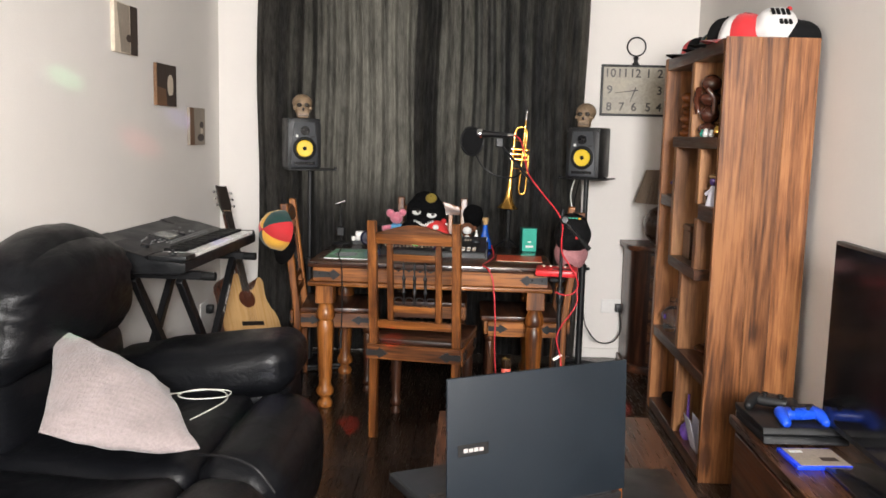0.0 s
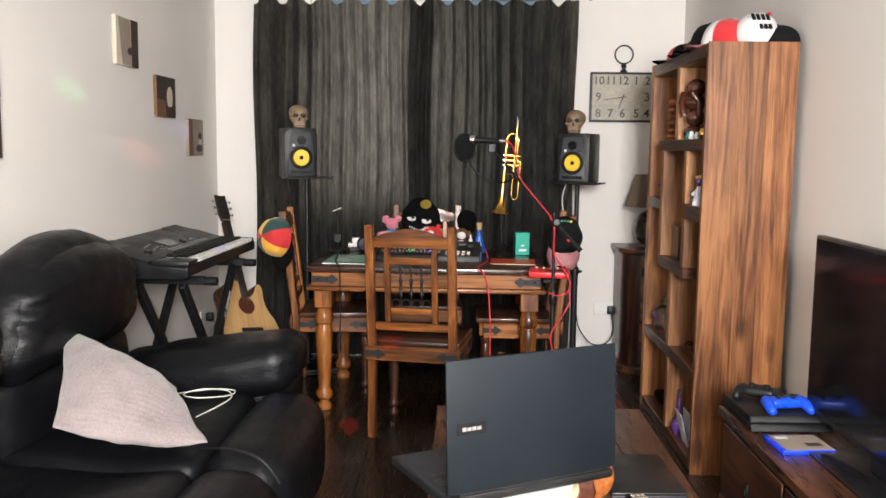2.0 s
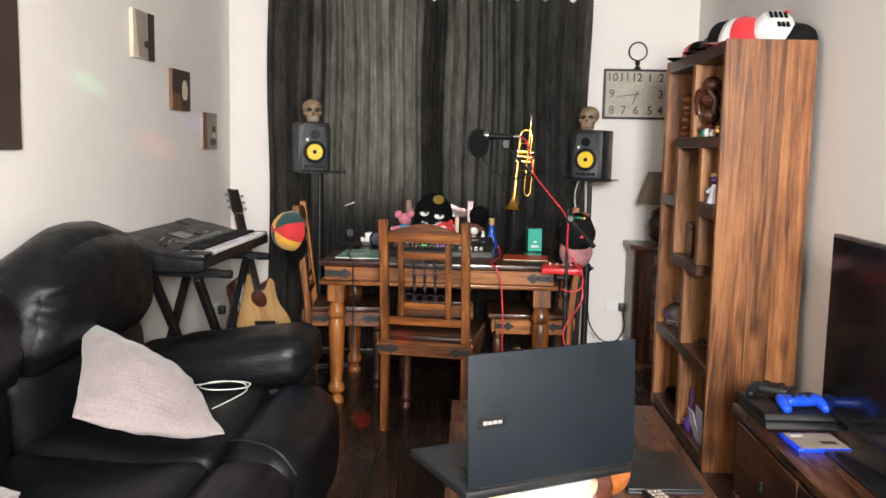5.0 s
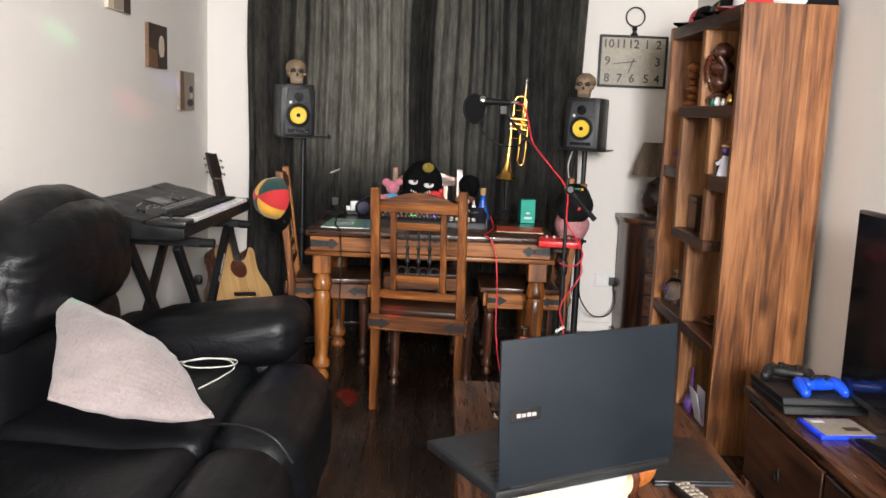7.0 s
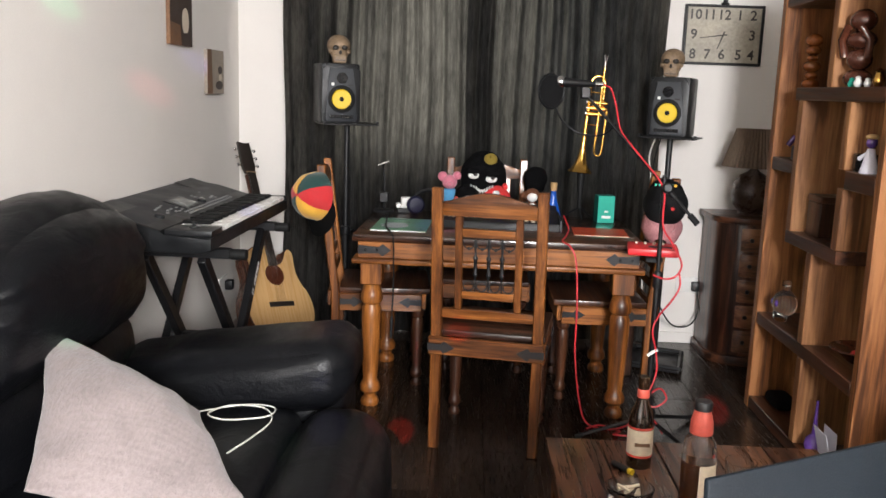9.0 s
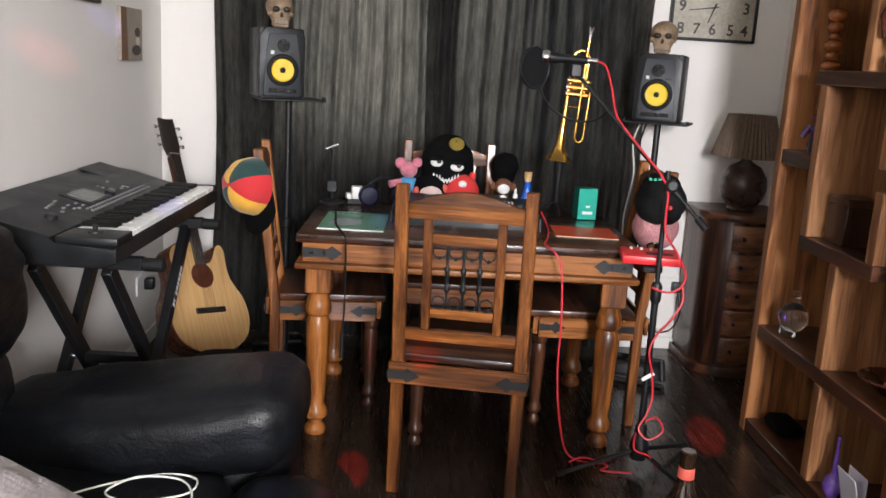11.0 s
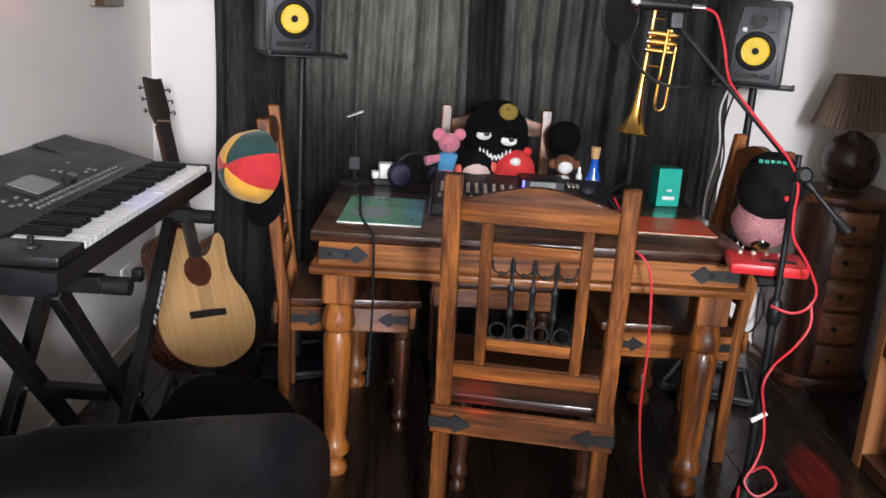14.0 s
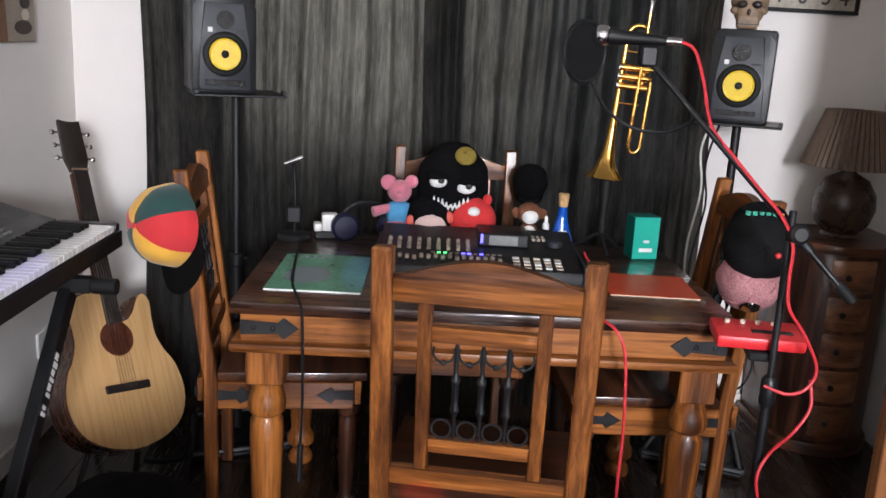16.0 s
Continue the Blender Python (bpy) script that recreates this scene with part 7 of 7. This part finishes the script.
# ---- caps ----
def cap(m, panels, brim_mat, label, r=0.095, brim_angle=-90, depth=1.0, group="caps", peak=0.07):
    """A six-panel cap: the crown points along +z, the brim lies in the rim's plane."""
    c = thing("baseball_cap", m, label, "cap", group)
    for k in range(6):
        bm = bm_new()
        n, rows = 6, 9
        grid = []
        for j in range(rows + 1):
            el = math.pi / 2 * j / rows
            row = []
            for i in range(n + 1):
                a = radians(-30 + 60 * k + 60 * i / n)
                rr = r * (1 + 0.02 * math.sin(math.pi * i / n))
                p = Vector((rr * math.cos(a) * math.cos(el) ** 0.8, rr * math.sin(a) * math.cos(el) ** 0.8, depth * r * 1.05 * math.sin(el)))
                p += p.normalized() * 0.004 * noise.noise(p * 22 + Vector((k, 0, 0)))
                row.append(bm.verts.new(p))
            grid.append(row)
        for j in range(rows):
            for i in range(n):
                bm.faces.new((grid[j][i], grid[j][i + 1], grid[j + 1][i + 1], grid[j + 1][i]))
        bmesh.ops.remove_doubles(bm, verts=bm.verts[:], dist=0.0002)
        bmesh.ops.solidify(bm, geom=bm.faces[:], thickness=0.002)
        part("crown_panel", bm, panels[k % len(panels)], c, sharp=70)
    part("button", ball(bm_new(), (0, 0, depth * r * 1.06), (0.008, 0.008, 0.004), seg=12, rings=8), panels[0], c)
    ba = radians(brim_angle)
    bm = bm_new()
    n = 12
    inner, outer = [], []
    for i in range(n + 1):
        u = -1 + 2 * i / n
        a = ba + u * radians(68)
        z = -0.02 * u * u
        ext = peak * math.sqrt(max(0, 1 - u * u * 0.98))
        inner.append(bm.verts.new((r * math.cos(a), r * math.sin(a), 0.004 + z * 0.4)))
        outer.append(bm.verts.new(((r + ext) * math.cos(a * 0.5 + ba * 0.5 + (a - ba) * 0.2), (r + ext) * math.sin(a * 0.5 + ba * 0.5 + (a - ba) * 0.2), z)))
    for i in range(n):
        bm.faces.new((inner[i], inner[i + 1], outer[i + 1], outer[i]))
    bmesh.ops.solidify(bm, geom=bm.faces[:], thickness=0.003)
    part("brim", bm, brim_mat, c)
    return c


def facing(p, axis, up):
    """A frame whose z is the axis and whose y is near up."""
    z = Vector(axis).normalized()
    x = Vector(up).cross(z).normalized()
    m = Matrix((x, z.cross(x), z)).transposed().to_4x4()
    m.translation = p
    return m


cap(facing((-0.962, 4.415, 0.862), (-0.68, -0.72, 0.12), (0, 0, 1)), [CAP_RED, CAP_GREEN, CAP_YELLOW, CAP_RED, CAP_GREEN, CAP_YELLOW], CAP_BLACK, "green, red and yellow panelled cap hung on a chair", 0.104, -70)
cb = cap(facing((0.52, 4.4, 0.885), (-0.2, -0.95, 0.1), (0, 0, 1)), [CAP_BLACK], CAP_BLACK, "black baseball cap with a small red emblem", 0.092, 90, peak=0.018)
part("emblem", ball(bm_new(), (0.03, -0.015, 0.094), (0.008, 0.008, 0.005), seg=12, rings=8), LED_RED_CLOTH, cb)
for i in range(6):
    part("stitched_bar", box(bm_new(), (-0.05 + i * 0.016, 0.076, 0.04), (-0.039 + i * 0.016, 0.086, 0.056)), CAP_GREEN_BRIGHT if i < 5 else CAP_YELLOW, cb)
cr = cap(facing((0.52, 4.43, 0.79), (-0.2, -0.85, -0.45), (0, 0, 1)), [CAP_MESH], CAP_RED, "red and white mesh cap hung under a black cap", 0.085, -90, peak=0.02)
part("round_badge", lathe(bm_new(), [(0.024, -0.002), (0.026, 0.0), (0.022, 0.004), (0.001, 0.005)], 22, Matrix.Translation((0.0, -0.026, 0.0885)) @ Matrix.Rotation(radians(20), 4, "X")), CHROME, cr, "silver and blue round badge")

cap(facing((0.02, 5.09, 0.91), (0.05, -0.97, 0.15), (0, 0, 1)), [PLUSH_BLACK], CAP_BLACK, "plain black cap hung on a chair back", 0.06, -90, 0.7, peak=0.02)

SHT = 1.766
c1 = cap(pose(1.07, 3.6, SHT + 0.004, 0, 0, 10), [CAP_RED, CAP_RED, CAP_WHITE, CAP_WHITE, CAP_RED, CAP_RED], CAP_RED, "red and white cap on top of the shelf", 0.1, 150)
c2 = cap(facing((1.165, 3.53, SHT + 0.035), (0.1, -0.75, 0.65), (0, 0, 1)), [CAP_WHITE], CAP_BLACK, "white cap with black lettering and a red heart", 0.085, -20)
for i in range(4):
    part("lettering_bar", box(bm_new(), (-0.05 + i * 0.02, -0.01, 0.0915), (-0.038 + i * 0.02, 0.02, 0.097)), CAP_BLACK, c2)
for i in range(3):
    part("lettering_bar", box(bm_new(), (-0.025 + i * 0.018, -0.05, 0.081), (-0.013 + i * 0.018, -0.028, 0.089)), CAP_BLACK, c2)
part("heart", ball(bm_new(), (0.03, 0.028, 0.0915), (0.01, 0.01, 0.005), seg=12, rings=8), CAP_RED, c2)
cap(pose(1.248, 3.53, SHT + 0.003, 4, 0, 0), [CAP_BLACK], CAP_BLACK, "black cap lying on top of the shelf", 0.095, 200, 0.75)
cap(pose(1.06, 4.25, SHT + 0.003, 0, 0, 0), [CAP_BLACK, CAP_BLACK, CAP_BLACK, CAP_RED, CAP_BLACK, CAP_BLACK], CAP_BLACK, "black cap with red and white lettering on the shelf", 0.085, 180, 0.9)
cap(pose(1.07, 3.97, SHT + 0.003, 0, 0, 0), [CAP_BLACK, CAP_RED, CAP_BLACK, CAP_GREEN, CAP_YELLOW, CAP_BLACK], CAP_BLACK, "dark striped cap on top of the shelf", 0.085, 170, 0.9)
cap(pose(1.05, 3.77, SHT + 0.003, 0, 0, 0), [CAP_BLACK], CAP_BLACK, "plain black cap on top of the shelf", 0.085, 160, 1.25)


# ---- things on the shelf ----
def stacked(bm, sizes):
    z = 0.0
    for r, h in sizes:
        ball(bm, (0, 0, z + h / 2), (r, r * 0.9, h / 2 * 1.12), seg=18, rings=12)
        z += h


multi("carved_statue", [(lambda bm: (stacked(bm, [(0.05, 0.06), (0.044, 0.07), (0.052, 0.06), (0.046, 0.07)]), tube(bm, [(-0.045, -0.02, 0.1), (-0.055, -0.03, 0.16), (-0.02, -0.05, 0.2)], 0.014, 8), tube(bm, [(0.045, -0.02, 0.1), (0.055, -0.03, 0.16), (0.03, -0.05, 0.2)], 0.014, 8)), CARVED)],
      "dark red-brown carved wooden statue on the shelf", "statue", pose(1.01, 3.81, 1.3865, 0, 0, -60))
multi("carved_figure", [(lambda bm: stacked(bm, [(0.034, 0.035), (0.026, 0.03), (0.034, 0.04), (0.022, 0.025), (0.03, 0.035), (0.034, 0.045)]), CARVED_ORANGE)], "small glossy orange-brown carved figure on the shelf", "ornament", pose(1.03, 4.29, 1.3865))
for dx, dy, r, h, mt_, lab in ((0, 0, 0.014, 0.018, WHITE_PLASTIC, "tiny round white ornament on the shelf"), (0.01, -0.05, 0.012, 0.015, WHITE_PLASTIC, "tiny round white ornament on the shelf"),
                               (0.0, 0.05, 0.013, 0.016, TEAL_CARD, "tiny green ornament on the shelf"), (0.02, -0.11, 0.02, 0.03, BRASS, "small brass ornament on the shelf")):
    single("small_ornament", lathe(bm_new(), [(r * 0.6, 0), (r, h * 0.5), (r * 0.9, h), (r * 0.55, h * 1.5), (r * 0.7, h * 1.75), (r * 0.2, h * 2)], 16), mt_, lab, "ornament", pose(0.975 + dx, 3.72 + dy, 1.3865))


def glass_skull():
    g = thing("glass_skull_bottle", pose(1.01, 4.255, 0.4365), "clear glass skull-shaped bottle with a stopper", "bottle")
    bm = ball(bm_new(), (0, 0, 0.075), (0.05, 0.06, 0.055))
    part("skull", bm, CLEAR, g)
    part("jaw", softbox(bm_new(), (-0.04, -0.03, 0.0), (0.01, 0.03, 0.045), 0.014, cuts=5), CLEAR, g)
    part("neck", lathe(bm_new(), [(0.014, 0.128), (0.014, 0.145), (0.018, 0.148), (0.016, 0.168), (0.001, 0.17)], 18), CLEAR, g)
    for s in (-1, 1):
        part("eye_hollow", ball(bm_new(), (-0.042, s * 0.022, 0.078), (0.008, 0.013, 0.014), seg=14, rings=10), PURPLE, g)
    return g


glass_skull()
multi("figurine", [(lambda bm: (stacked(bm, [(0.036, 0.05), (0.03, 0.05), (0.024, 0.04)]), tube(bm, [(-0.03, -0.01, 0.09), (-0.045, -0.03, 0.05)], 0.011, 8)), PURPLE), (lambda bm: (ball(bm, (0, 0, 0.165), (0.025, 0.024, 0.028)), tube(bm, [(0.028, 0, 0.1), (0.045, -0.02, 0.06)], 0.01, 8)), CARVED)],
      "dark brown doll figurine in purple cloth on the shelf", "figurine", pose(1.03, 4.31, 1.1045, 0, 0, -70))
single("blue_tin", lathe(bm_new(), [(0.03, 0.0), (0.034, 0.004), (0.034, 0.05), (0.03, 0.056), (0.001, 0.057)], 20), NAVY, "low dark blue round tin on the shelf", "tin", pose(1.0, 4.235, 1.1045))
bx = thing("dark_box", pose(1.05, 4.04, 0.8305), "small dark wooden box standing in the shelf", "box")
part("body", box(bm_new(), (-0.05, -0.07, 0.0), (0.05, 0.06, 0.13), 0.003), DWOOD_SHADE_Z, bx)
part("lid", box(bm_new(), (-0.052, -0.072, 0.1305), (0.052, 0.062, 0.155), 0.003), DWOOD_Y, bx)
multi("figurine", [(lambda bm: (lathe(bm, [(0.03, 0), (0.026, 0.02), (0.014, 0.07), (0.012, 0.08)], 16), tube(bm, [(0.0, 0.0, 0.07), (-0.02, 0.035, 0.045)], 0.008, 8)), PAPER), (lambda bm: ball(bm, (0, 0, 0.1), (0.018, 0.018, 0.02)), PURPLE),
                   (lambda bm: ball(bm, (0.0, 0.0, 0.118), (0.02, 0.02, 0.01)), CORK)], "small white and purple figurine on the shelf", "figurine", pose(0.985, 3.585, 1.1085))
single("black_tin", box(bm_new(), (-0.03, -0.028, 0.0), (0.03, 0.028, 0.06), 0.004), GLOSS_BLACK, "small square black tin on the shelf", "tin", pose(1.0, 3.652, 1.1085))
ds = thing("shallow_bowl", pose(1.08, 3.69, 0.4365), "shallow brown wooden bowl holding a red trinket", "bowl")
part("bowl", lathe(bm_new(), [(0.035, 0), (0.04, 0.004), (0.085, 0.04), (0.105, 0.05), (0.102, 0.054), (0.08, 0.044), (0.03, 0.012), (0.001, 0.01)], 30), CARVED, ds)
single("red_trinket", ball(bm_new(), (0, 0, 0.018), (0.024, 0.022, 0.018)), PLUSH_RED, "small round red trinket in the bowl", "trinket", pose(1.06, 3.67, 0.452))
pv = thing("bud_vase", pose(0.99, 3.78, 0.0555), "small purple glass vase with a slender neck", "vase")
part("body", lathe(bm_new(), [(0.018, 0), (0.03, 0.02), (0.034, 0.04), (0.028, 0.062), (0.01, 0.08), (0.006, 0.15), (0.005, 0.2), (0.007, 0.205)], 22), PURPLE, pv)
lc = thing("leaning_card", pose(0.985, 3.62, 0.0565, 0, -14, 0), "folded white card leaning in the shelf", "card")
part("front_leaf", box(bm_new(), (0.0, -0.035, 0.0), (0.002, 0.075, 0.15), 0.0005), PAPER, lc)
part("back_leaf", box(bm_new(), (0.004, -0.034, 0.0), (0.006, 0.074, 0.15), 0.0005, pose(0.002, 0, 0, 0, 12, 0)), PAPER, lc)
single("dark_bag", softbox(bm_new(), (-0.05, -0.08, 0.0), (0.05, 0.08, 0.05), 0.025, cuts=6), PLUSH_BLACK, "low dark cloth bag in the bottom shelf", "bag", pose(1.05, 4.29, 0.0555))

# ---- laminate planks ----
def plank_mesh(w, l):
    bm = box(bm_new(), (0.0006, 0.0006, -0.0078), (w - 0.0006, l - 0.0006, 0.0), 0.0012)
    me = bpy.data.meshes.new("plank")
    bm.to_mesh(me)
    bm.free()
    me.materials.append(FLOORWOOD)
    return me


PW, PL = 0.192, 1.28
plank_full = plank_mesh(PW, PL)
col = 0
x = XL
while x < XR - 0.001:
    w = min(PW, XR - x)
    full = plank_full if w == PW else plank_mesh(w, PL)
    y = -1.88 - (col * 0.47) % PL
    while y < YB:
        y0, y1 = max(y, YF), min(y + PL, YB)
        if y1 - y0 > 0.02:
            p = new("plank", full if y1 - y0 > PL - 0.001 else plank_mesh(w, y1 - y0))
            p.location = (x, y0, 0.0)
            p.parent = floor
        y += PL
    x += PW
    col += 1
